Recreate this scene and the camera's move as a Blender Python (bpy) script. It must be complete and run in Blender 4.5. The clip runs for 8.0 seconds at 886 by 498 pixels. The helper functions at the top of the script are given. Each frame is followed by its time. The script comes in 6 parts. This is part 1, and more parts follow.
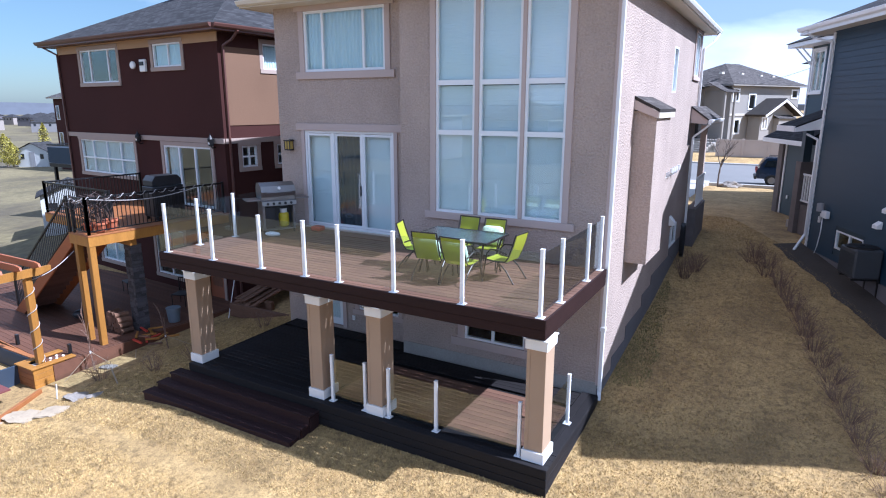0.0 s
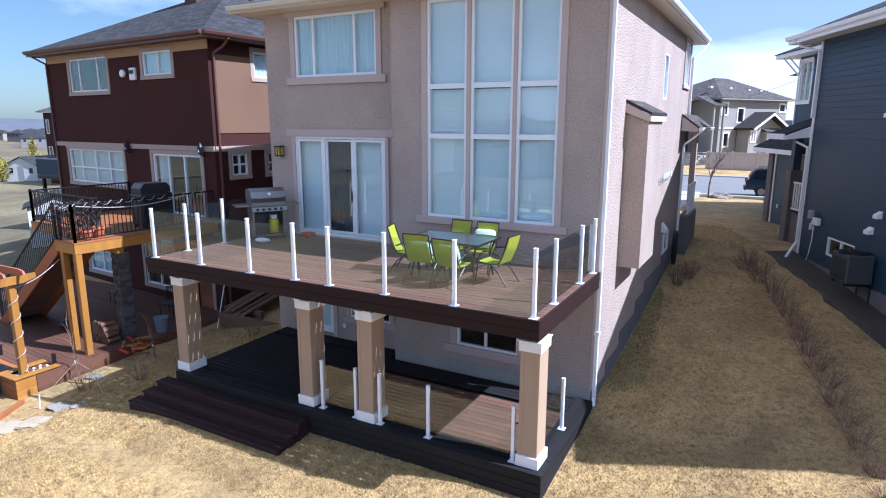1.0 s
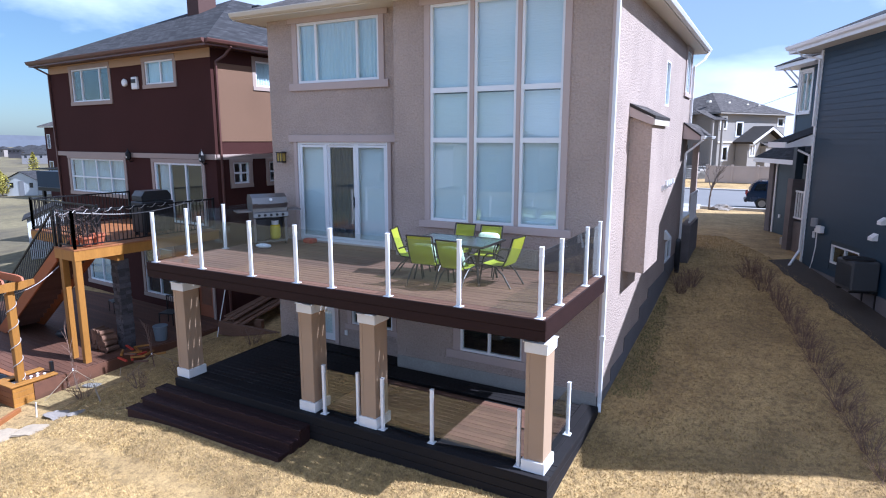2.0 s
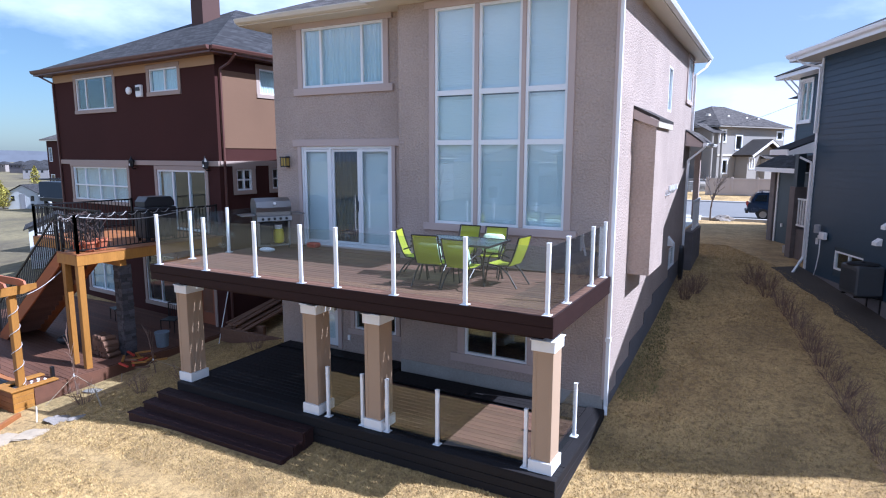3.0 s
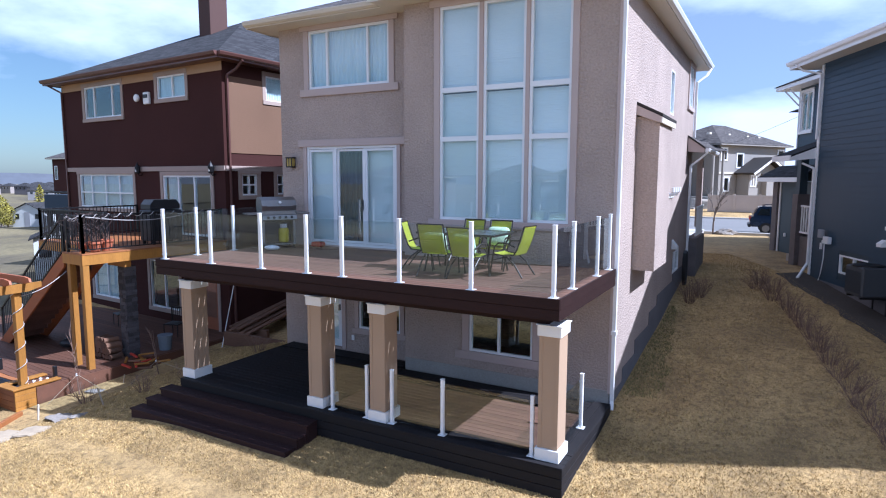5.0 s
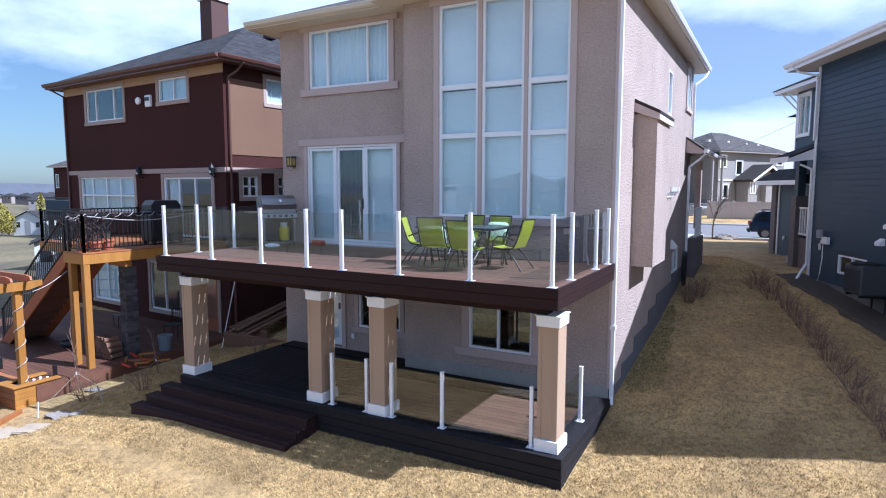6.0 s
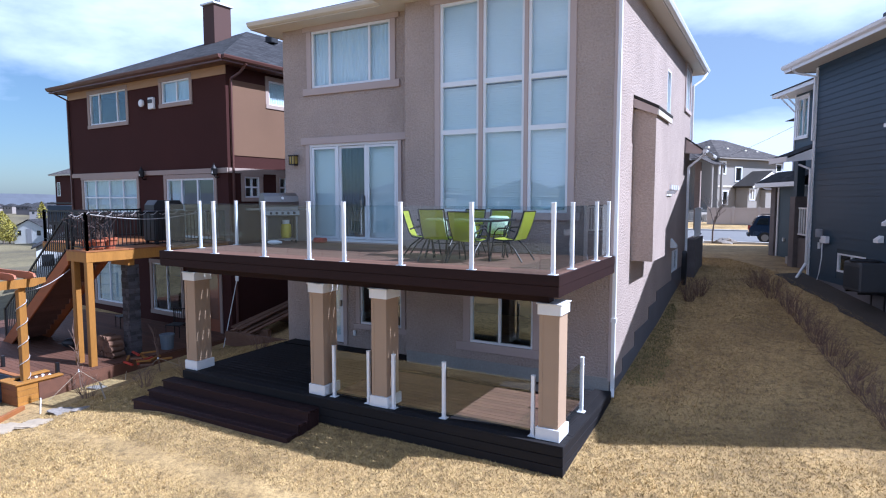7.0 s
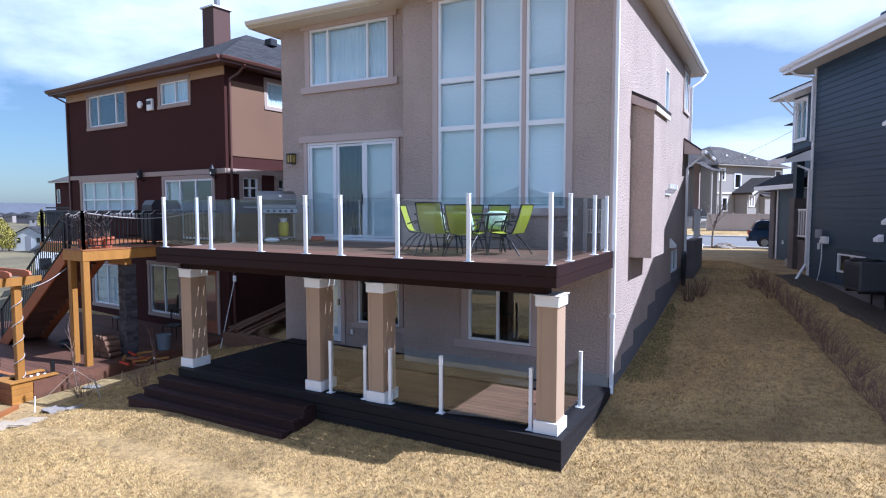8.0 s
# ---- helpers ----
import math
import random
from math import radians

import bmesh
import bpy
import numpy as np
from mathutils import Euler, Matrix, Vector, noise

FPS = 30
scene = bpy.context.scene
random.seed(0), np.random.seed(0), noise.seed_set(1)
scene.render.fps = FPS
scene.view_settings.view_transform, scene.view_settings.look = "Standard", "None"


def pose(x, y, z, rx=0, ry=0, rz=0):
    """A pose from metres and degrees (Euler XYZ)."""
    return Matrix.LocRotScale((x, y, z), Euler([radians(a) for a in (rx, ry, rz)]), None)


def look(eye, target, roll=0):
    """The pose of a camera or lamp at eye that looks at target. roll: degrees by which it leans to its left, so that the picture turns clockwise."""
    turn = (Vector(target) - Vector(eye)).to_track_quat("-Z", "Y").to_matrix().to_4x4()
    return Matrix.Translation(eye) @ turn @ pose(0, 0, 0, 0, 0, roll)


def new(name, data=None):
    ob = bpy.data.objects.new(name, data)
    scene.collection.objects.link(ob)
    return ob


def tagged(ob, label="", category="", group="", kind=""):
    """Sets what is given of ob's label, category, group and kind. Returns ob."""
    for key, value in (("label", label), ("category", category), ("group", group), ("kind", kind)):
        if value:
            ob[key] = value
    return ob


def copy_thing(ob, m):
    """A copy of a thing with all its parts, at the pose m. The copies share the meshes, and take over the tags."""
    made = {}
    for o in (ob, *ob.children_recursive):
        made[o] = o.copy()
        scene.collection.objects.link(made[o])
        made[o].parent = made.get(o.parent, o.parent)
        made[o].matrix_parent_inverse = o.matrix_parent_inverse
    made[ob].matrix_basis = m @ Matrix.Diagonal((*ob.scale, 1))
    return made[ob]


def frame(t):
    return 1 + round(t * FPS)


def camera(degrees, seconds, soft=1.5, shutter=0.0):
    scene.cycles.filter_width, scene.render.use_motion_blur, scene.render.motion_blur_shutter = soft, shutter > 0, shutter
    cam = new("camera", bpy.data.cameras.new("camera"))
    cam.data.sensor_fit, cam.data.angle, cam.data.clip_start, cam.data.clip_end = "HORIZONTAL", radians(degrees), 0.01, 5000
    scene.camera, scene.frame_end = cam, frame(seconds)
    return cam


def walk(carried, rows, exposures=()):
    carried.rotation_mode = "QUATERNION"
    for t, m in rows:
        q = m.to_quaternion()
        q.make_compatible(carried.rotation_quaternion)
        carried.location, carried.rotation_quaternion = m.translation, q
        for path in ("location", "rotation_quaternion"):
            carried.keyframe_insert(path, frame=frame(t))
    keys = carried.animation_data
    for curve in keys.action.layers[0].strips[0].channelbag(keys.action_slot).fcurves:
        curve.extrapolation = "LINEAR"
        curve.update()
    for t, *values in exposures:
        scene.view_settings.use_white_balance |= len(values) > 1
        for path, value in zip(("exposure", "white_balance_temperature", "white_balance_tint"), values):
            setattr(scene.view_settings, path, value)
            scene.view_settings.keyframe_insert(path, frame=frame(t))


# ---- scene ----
cam = camera(72.3, 8.0, soft=1.1)
PATH = [
    (0, (2.862, -11.385, 6.367), (1.904, -9.69, 5.912), 0.1),
    (0.5, (2.855, -11.364, 6.245), (1.909, -9.656, 5.812), 0.1),
    (1, (2.825, -11.311, 6.116), (1.884, -9.593, 5.71), 0.1),
    (1.5, (2.781, -11.292, 5.988), (1.839, -9.569, 5.608), 0.1),
    (3, (2.65, -11.358, 5.587), (1.703, -9.623, 5.282), 0.1),
    (3.5, (2.636, -11.392, 5.454), (1.686, -9.655, 5.17), 0.1),
    (4, (2.635, -11.402, 5.312), (1.683, -9.663, 5.047), 0.0),
    (4.5, (2.631, -11.44, 5.163), (1.675, -9.7, 4.915), 0.1),
    (6, (2.701, -11.538, 4.748), (1.741, -9.795, 4.549), 0.1),
    (6.5, (2.713, -11.601, 4.594), (1.752, -9.856, 4.411), 0.0),
    (7, (2.737, -11.65, 4.441), (1.775, -9.905, 4.274), 0.0),
    (7.5, (2.747, -11.626, 4.296), (1.785, -9.879, 4.145), 0.1),
    (8, (2.757, -11.588, 4.168), (1.794, -9.841, 4.031), 0.0),
]
walk(cam, [(t, look(eye, target, roll)) for t, eye, target, roll in PATH], [(0, 1.04, 4900, 17.0), (4, 0.97, 4860, 17.5), (8, 0.885, 4860, 17.5)])

# ---- world, sun, exposure ----
SUN = Vector((1.0, 0.19, 1.12)).normalized()
SUN_EL = math.asin(SUN.z)
world = bpy.data.worlds.new("sky")
scene.world = world
world.use_nodes = True
wn, wl = world.node_tree.nodes, world.node_tree.links
wn.clear()
sky = wn.new("ShaderNodeTexSky")
sky.sky_type = "NISHITA"
sky.sun_disc = False
sky.sun_elevation = SUN_EL
sky.sun_rotation = math.atan2(SUN.x, SUN.y)
sky.air_density, sky.dust_density, sky.ozone_density = 1.0, 0.8, 1.2
w_co = wn.new("ShaderNodeTexCoord")
w_map = wn.new("ShaderNodeMapping")
w_map.inputs["Scale"].default_value = (1.5, 1.5, 4.0)
w_map.inputs["Location"].default_value = (0.62, 0.2, 0.1)
w_noise = wn.new("ShaderNodeTexNoise")
w_noise.inputs["Scale"].default_value = 1.9
w_noise.inputs["Detail"].default_value = 9
w_noise.inputs["Roughness"].default_value = 0.56
w_ramp = wn.new("ShaderNodeValToRGB")
w_ramp.color_ramp.elements[0].position = 0.42
w_ramp.color_ramp.elements[1].position = 0.70
w_mix = wn.new("ShaderNodeMixRGB")
w_mix.inputs["Color2"].default_value = (12.6, 13.2, 14.2, 1)


def sky_math(op, a, b=None, c=None):
    nd = wn.new("ShaderNodeMath")
    nd.operation = op
    for i, v in enumerate((a, b, c)):
        if isinstance(v, (int, float)):
            nd.inputs[i].default_value = v
        elif v is not None:
            wl.new(v, nd.inputs[i])
    return nd.outputs[0]


def sky_step(v, lo, hi):
    nd = wn.new("ShaderNodeMapRange")
    nd.interpolation_type = "SMOOTHSTEP"
    nd.inputs["From Min"].default_value, nd.inputs["From Max"].default_value = lo, hi
    wl.new(v, nd.inputs["Value"])
    return nd.outputs["Result"]


# a cloud bank over the valley and a low bank along the street's horizon
w_xyz = wn.new("ShaderNodeSeparateXYZ")
wl.new(w_co.outputs["Generated"], w_xyz.inputs["Vector"])
d_x, d_z = w_xyz.outputs["X"], w_xyz.outputs["Z"]
valley = sky_step(d_z, 0.11, 0.20)
street = sky_math("ADD", sky_math("SUBTRACT", 1.0, sky_step(d_z, 0.08, 0.15)), sky_step(d_z, 0.21, 0.28))
side = sky_step(d_x, -0.55, -0.2)
bank = sky_math("MULTIPLY_ADD", side, sky_math("SUBTRACT", street, valley), valley)
fade = sky_math("SUBTRACT", 1.0, sky_step(d_z, 0.32, 0.5))
w_bias = sky_math("MULTIPLY", sky_math("MULTIPLY_ADD", bank, 0.26, -0.13), fade)
w_bg = wn.new("ShaderNodeBackground")
w_bg.inputs["Strength"].default_value = 0.047
w_out = wn.new("ShaderNodeOutputWorld")
wl.new(w_co.outputs["Generated"], w_map.inputs["Vector"])
wl.new(w_map.outputs["Vector"], w_noise.inputs["Vector"])
wl.new(sky_math("ADD", w_noise.outputs["Fac"], w_bias), w_ramp.inputs["Fac"])
# thin haze, denser towards the sun's side
w_haze = sky_math("MULTIPLY_ADD", sky_math("MULTIPLY", side, fade), 0.17, 0.10)
w_fac = sky_math("MULTIPLY_ADD", w_ramp.outputs["Color"], sky_math("SUBTRACT", 1.0, w_haze), w_haze)
wl.new(w_fac, w_mix.inputs["Fac"])
w_tone = wn.new("ShaderNodeMixRGB")
w_tone.blend_type = "MULTIPLY"
w_tone.inputs["Fac"].default_value = 1.0
w_tone.inputs["Color2"].default_value = (0.92, 1.05, 1.0, 1)
wl.new(sky.outputs["Color"], w_tone.inputs["Color1"])
wl.new(w_tone.outputs["Color"], w_mix.inputs["Color1"])
wl.new(w_mix.outputs["Color"], w_bg.inputs["Color"])
wl.new(w_bg.outputs["Background"], w_out.inputs["Surface"])
sun_lamp = bpy.data.lights.new("sun", "SUN")
sun_lamp.energy, sun_lamp.angle, sun_lamp.color = 5.0, radians(0.5), (1.0, 0.93, 0.83)
new("sun", sun_lamp).matrix_basis = look(SUN * 60, (0, 0, 0))


# ---- materials ----
def material(name, color, rough=0.8, metal=0.0, var=0.14, big=1.2, fine=40.0, bump=0.15, dist=0.01, each=0.0, island=0.0, tint=None, stretch=(1, 1, 1), coat=0.0, spec=0.5):
    """A surface with large stains and fine grain. each, island: how much pieces differ."""
    m = bpy.data.materials.new(name)
    m.use_nodes = True
    n, l = m.node_tree.nodes, m.node_tree.links
    b = n["Principled BSDF"]
    b.inputs["Metallic"].default_value = metal
    b.inputs["Coat Weight"].default_value = coat
    b.inputs["Specular IOR Level"].default_value = spec
    co = n.new("ShaderNodeTexCoord")
    mp = n.new("ShaderNodeMapping")
    mp.inputs["Scale"].default_value = stretch
    l.new(co.outputs["Object"], mp.inputs["Vector"])
    n1, n2 = n.new("ShaderNodeTexNoise"), n.new("ShaderNodeTexNoise")
    for node, s, d in ((n1, big, 5), (n2, fine, 4)):
        node.inputs["Scale"].default_value = s
        node.inputs["Detail"].default_value = d
        l.new(mp.outputs["Vector"], node.inputs["Vector"])
    add = n.new("ShaderNodeMath")
    add.operation = "ADD"
    l.new(n1.outputs["Fac"], add.inputs[0])
    l.new(n2.outputs["Fac"], add.inputs[1])
    last = add.outputs[0]
    if each or island:
        info = n.new("ShaderNodeObjectInfo") if each else n.new("ShaderNodeNewGeometry")
        mul = n.new("ShaderNodeMath")
        mul.operation = "MULTIPLY_ADD"
        mul.inputs[1].default_value = each or island
        l.new(info.outputs["Random" if each else "Random Per Island"], mul.inputs[0])
        l.new(last, mul.inputs[2])
        off = n.new("ShaderNodeMath")
        off.operation = "SUBTRACT"
        off.inputs[1].default_value = (each or island) / 2
        l.new(mul.outputs[0], off.inputs[0])
        last = off.outputs[0]
    ramp = n.new("ShaderNodeMapRange")
    ramp.inputs["From Min"].default_value, ramp.inputs["From Max"].default_value = 0.55, 1.45
    l.new(last, ramp.inputs["Value"])
    mix = n.new("ShaderNodeMixRGB")
    other = tint or color
    mix.inputs["Color1"].default_value = (*[c * (1 - var) for c in color], 1)
    mix.inputs["Color2"].default_value = (*[min(0.95, c * (1 + var)) for c in other], 1)
    l.new(ramp.outputs["Result"], mix.inputs["Fac"])
    l.new(mix.outputs["Color"], b.inputs["Base Color"])
    rr = n.new("ShaderNodeMapRange")
    rr.inputs["To Min"].default_value, rr.inputs["To Max"].default_value = max(0.02, rough - 0.08), min(1, rough + 0.08)
    l.new(n1.outputs["Fac"], rr.inputs["Value"])
    l.new(rr.outputs["Result"], b.inputs["Roughness"])
    if bump:
        bp = n.new("ShaderNodeBump")
        bp.inputs["Strength"].default_value, bp.inputs["Distance"].default_value = bump, dist
        l.new(n2.outputs["Fac"], bp.inputs["Height"])
        l.new(bp.outputs["Normal"], b.inputs["Normal"])
    return m


def glass(name, tint=(0.93, 0.97, 0.95), f0=0.04, rough=0.0):
    """A thin clear pane: what lies behind it, and the sky mirrored in it, more so at a slant."""
    m = bpy.data.materials.new(name)
    m.use_nodes = True
    n, l = m.node_tree.nodes, m.node_tree.links
    n.clear()
    tr, gl, lw, mx, out = (n.new("ShaderNode" + k) for k in ("BsdfTransparent", "BsdfGlossy", "LayerWeight", "MixShader", "OutputMaterial"))
    tr.inputs["Color"].default_value = (*tint, 1)
    gl.inputs["Roughness"].default_value = rough
    lw.inputs["Blend"].default_value = 0.5
    pw, ma = n.new("ShaderNodeMath"), n.new("ShaderNodeMath")
    pw.operation, ma.operation = "POWER", "MULTIPLY_ADD"
    pw.inputs[1].default_value = 4.0
    ma.inputs[1].default_value, ma.inputs[2].default_value = 1 - f0, f0
    l.new(lw.outputs["Facing"], pw.inputs[0])
    l.new(pw.outputs[0], ma.inputs[0])
    l.new(ma.outputs[0], mx.inputs["Fac"])
    l.new(tr.outputs["BSDF"], mx.inputs[1])
    l.new(gl.outputs["BSDF"], mx.inputs[2])
    l.new(mx.outputs["Shader"], out.inputs["Surface"])
    return m


def mesh_cloth(name, color, rough, see=0.34, **kw):
    """Open-weave sling cloth that lets a little light through."""
    m = material(name, color, rough, **kw)
    m.node_tree.nodes["Principled BSDF"].inputs["Alpha"].default_value = 1 - see
    return m


def shingles(name, color, each_row=0.14):
    """Asphalt shingles: staggered courses with granules."""
    m = material(name, color, 0.95, var=0.3, big=2.5, fine=70, bump=0.25, spec=0.15)
    n, l = m.node_tree.nodes, m.node_tree.links
    b = n["Principled BSDF"]
    co = n.new("ShaderNodeTexCoord")
    br = n.new("ShaderNodeTexBrick")
    br.inputs["Scale"].default_value = 1.0
    br.inputs["Brick Width"].default_value, br.inputs["Row Height"].default_value = 0.32, each_row
    br.inputs["Mortar Size"].default_value = 0.012
    br.inputs["Color1"].default_value, br.inputs["Color2"].default_value = (0.6, 0.6, 0.6, 1), (1.35, 1.35, 1.35, 1)
    br.inputs["Mortar"].default_value = (0.45, 0.45, 0.45, 1)
    l.new(co.outputs["UV"], br.inputs["Vector"])
    mul = n.new("ShaderNodeMixRGB")
    mul.blend_type = "MULTIPLY"
    mul.inputs["Fac"].default_value = 1
    src = b.inputs["Base Color"].links[0].from_socket
    l.new(src, mul.inputs["Color1"])
    l.new(br.outputs["Color"], mul.inputs["Color2"])
    l.new(mul.outputs["Color"], b.inputs["Base Color"])
    return m


STUCCO = material("stucco_taupe", (0.415, 0.335, 0.286), 0.92, var=0.22, big=0.8, fine=24, bump=0.95, dist=0.04, spec=0.2)
TRIM = material("trim_mauve", (0.47, 0.38, 0.345), 0.8, var=0.06, big=1.5, fine=60, bump=0.1)
VINYL = material("vinyl_white", (0.78, 0.79, 0.80), 0.4, var=0.04, fine=20, bump=0.02)
WHITE = material("white_metal", (0.80, 0.80, 0.80), 0.35, var=0.04, fine=20, bump=0.02)
SOFFIT = material("soffit_cream", (0.60, 0.55, 0.46), 0.6, var=0.05, fine=30, bump=0.05)
FOUNDATION = material("foundation_concrete", (0.15, 0.14, 0.145), 0.9, var=0.2, big=1.5, fine=35, bump=0.25)
CONCRETE = material("concrete", (0.34, 0.32, 0.29), 0.9, var=0.18, big=1.5, fine=35, bump=0.25)
GLASS = glass("window_glass", (0.93, 0.98, 0.985), 0.085)
RAILGLASS = glass("rail_glass", (0.89, 0.935, 0.95), 0.065)
# near-black colour stands in for unlit rooms behind the panes
UNLIT_ROOM = material("room_unlit", (0.05, 0.055, 0.06), 0.9, var=0.2, bump=0)
BLIND = material("blind_slats", (0.84, 0.86, 0.87), 0.6, var=0.05, fine=12, bump=0)
CURTAIN = material("curtain_cloth", (0.66, 0.72, 0.76), 0.85, var=0.08, fine=30, bump=0.05)
DECK = material("deck_board", (0.126, 0.064, 0.039), 0.75, var=0.22, big=1.2, fine=26, bump=0.2, each=0.7, stretch=(0.25, 4, 4))
FASCIA = material("stained_fascia", (0.022, 0.0095, 0.0085), 0.75, var=0.3, big=1.4, fine=22, bump=0.2, stretch=(0.3, 3, 3), spec=0.2)
BLACKDECK = material("black_stained_board", (0.013, 0.0115, 0.0125), 0.75, var=0.3, big=1.4, fine=24, bump=0.2, each=0.5, stretch=(0.3, 3, 3), spec=0.25)
STEPWOOD = material("step_board", (0.028, 0.0125, 0.012), 0.7, var=0.35, big=1.4, fine=24, bump=0.2, each=0.7, stretch=(0.3, 3, 3), spec=0.25)
COLTAN = material("column_tan", (0.38, 0.265, 0.17), 0.85, var=0.06, big=1.5, fine=60, bump=0.2)
PAINT = material("white_paint", (0.80, 0.79, 0.77), 0.5, var=0.04, fine=30, bump=0.04)
ROOF_GREY = shingles("shingles_grey", (0.048, 0.047, 0.049))
ROOF_BROWN = shingles("shingles_taupe", (0.095, 0.085, 0.08))
BROWN = material("stucco_brown", (0.056, 0.0235, 0.0205), 0.92, var=0.2, big=0.6, fine=50, bump=0.6, dist=0.015, spec=0.1)
PEACH = material("stucco_peach", (0.178, 0.108, 0.069), 0.9, var=0.14, big=0.6, fine=50, bump=0.6, dist=0.015, spec=0.12)
BAND = material("band_ochre", (0.40, 0.255, 0.14), 0.85, var=0.08, fine=50, bump=0.2)
TRIM_TAN = material("trim_tan", (0.36, 0.28, 0.235), 0.85, var=0.08, fine=50, bump=0.2)
GUTTER_BROWN = material("gutter_brown", (0.11, 0.05, 0.04), 0.4, var=0.1, fine=20, bump=0.02)
CEDAR = material("cedar", (0.32, 0.142, 0.019), 0.6, var=0.25, big=1.6, fine=22, bump=0.2, each=0.5, stretch=(3, 3, 0.4))
CEDARBOARD = material("cedar_board", (0.28, 0.105, 0.030), 0.6, var=0.25, big=1.6, fine=22, bump=0.2, each=0.5, stretch=(0.4, 3, 3))
ORANGEWOOD = material("orange_stain", (0.29, 0.080, 0.016), 0.6, var=0.25, big=1.6, fine=22, bump=0.2, stretch=(0.4, 3, 3))
TREADWOOD = material("stair_board", (0.13, 0.055, 0.034), 0.75, var=0.25, big=1.6, fine=22, bump=0.2, each=0.5, stretch=(0.4, 3, 3))
REDWOOD = material("red_stain", (0.30, 0.095, 0.038), 0.6, var=0.25, big=1.6, fine=22, bump=0.2, each=0.5, stretch=(0.4, 3, 3))
BLACKIRON = material("black_iron", (0.012, 0.012, 0.014), 0.4, 0.3, var=0.2, bump=0.03)
PIERSTONE = material("dark_ledge_stone", (0.075, 0.068, 0.072), 0.9, var=0.4, big=3, fine=40, bump=0.4, island=1.0)
STONE = material("ledge_stone", (0.16, 0.14, 0.135), 0.9, var=0.3, big=3, fine=40, bump=0.4, island=0.9)
SIDING = material("blue_siding", (0.016, 0.042, 0.072), 0.55, var=0.12, big=0.8, fine=30, bump=0.1, each=0.25, stretch=(0.3, 2, 2))
SIDING_FLAT = material("blue_panel", (0.033, 0.055, 0.073), 0.6, var=0.1, big=0.8, fine=30, bump=0.1)
FARSTUCCO = material("stucco_greige", (0.27, 0.25, 0.225), 0.9, var=0.08, big=0.5, fine=40, bump=0.3)
ASPHALT = material("asphalt_pale", (0.17, 0.165, 0.16), 0.92, var=0.15, big=0.4, fine=60, bump=0.3)
KERB = material("kerb_concrete", (0.42, 0.40, 0.37), 0.9, var=0.12, big=1, fine=40, bump=0.2)
FENCE_BEIGE = material("fence_beige", (0.48, 0.40, 0.34), 0.8, var=0.1, fine=30, bump=0.1)
STEEL = material("stainless", (0.27, 0.26, 0.255), 0.34, 0.85, var=0.12, big=3, fine=60, bump=0.03)
DARKMETAL = material("dark_bronze_metal", (0.04, 0.034, 0.031), 0.4, 0.5, var=0.15, bump=0.02)
LIME = mesh_cloth("lime_sling", (0.40, 0.43, 0.015), 0.75, var=0.08, big=4, fine=120, bump=0.15, dist=0.003)
PILLOW = material("pillow_leaf_print", (0.62, 0.68, 0.58), 0.85, var=0.45, big=11, fine=26, bump=0.1, tint=(0.5, 0.72, 0.42))
YELLOW = material("yellow_tank", (0.62, 0.50, 0.02), 0.4, var=0.08, bump=0.02)
BLACKPLASTIC = material("black_plastic", (0.02, 0.02, 0.022), 0.45, var=0.2, bump=0.05)
RED = material("red_plastic", (0.42, 0.04, 0.02), 0.5, var=0.15, bump=0.05)
TERRACOTTA = material("terracotta", (0.42, 0.13, 0.06), 0.85, var=0.15, bump=0.1)
LUMBER = material("old_lumber", (0.16, 0.085, 0.05), 0.85, var=0.3, big=2, fine=24, bump=0.2, each=0.8, stretch=(0.3, 3, 3))
ROCK = material("fieldstone", (0.24, 0.21, 0.18), 0.95, var=0.3, big=2.5, fine=20, bump=0.6, dist=0.03)
PALESTONE = material("pale_slab", (0.36, 0.29, 0.20), 0.95, var=0.2, big=3, fine=25, bump=0.4)
TWIG = material("dry_twig", (0.19, 0.118, 0.085), 0.9, var=0.3, big=3, fine=30, bump=0.2)
BARK = material("grey_bark", (0.15, 0.12, 0.10), 0.95, var=0.25, big=4, fine=40, bump=0.4)
LEAF = material("spring_leaf", (0.30, 0.26, 0.04), 0.8, var=0.4, big=1, fine=10, bump=0, island=0.9)
CARBLUE = material("dark_blue_paint", (0.012, 0.03, 0.075), 0.25, 0.3, var=0.06, bump=0, coat=0.8)
RUBBER = material("rubber", (0.015, 0.015, 0.015), 0.8, var=0.1, bump=0.05)
TUBGREY = material("grey_panel", (0.17, 0.20, 0.23), 0.6, var=0.1, bump=0.05)
SLATE = material("slate_drape", (0.04, 0.056, 0.078), 0.9, var=0.15, fine=30, bump=0.05)
LAMPGLASS = material("amber_glass", (0.36, 0.26, 0.06), 0.25, var=0.1, bump=0.02)
SHEDWHITE = material("shed_siding", (0.55, 0.56, 0.55), 0.8, var=0.06, fine=30, bump=0.1)
GREY_ROOM = material("grey_paint", (0.30, 0.30, 0.31), 0.8, var=0.08, bump=0.05)


# ---- building helpers ----
def mesh_of(name, bm, mat, smooth=False):
    me = bpy.data.meshes.new(name)
    bmesh.ops.recalc_face_normals(bm, faces=bm.faces)
    bm.to_mesh(me)
    bm.free()
    me.materials.append(mat)
    if smooth:
        me.polygons.foreach_set("use_smooth", [True] * len(me.polygons))
    return me


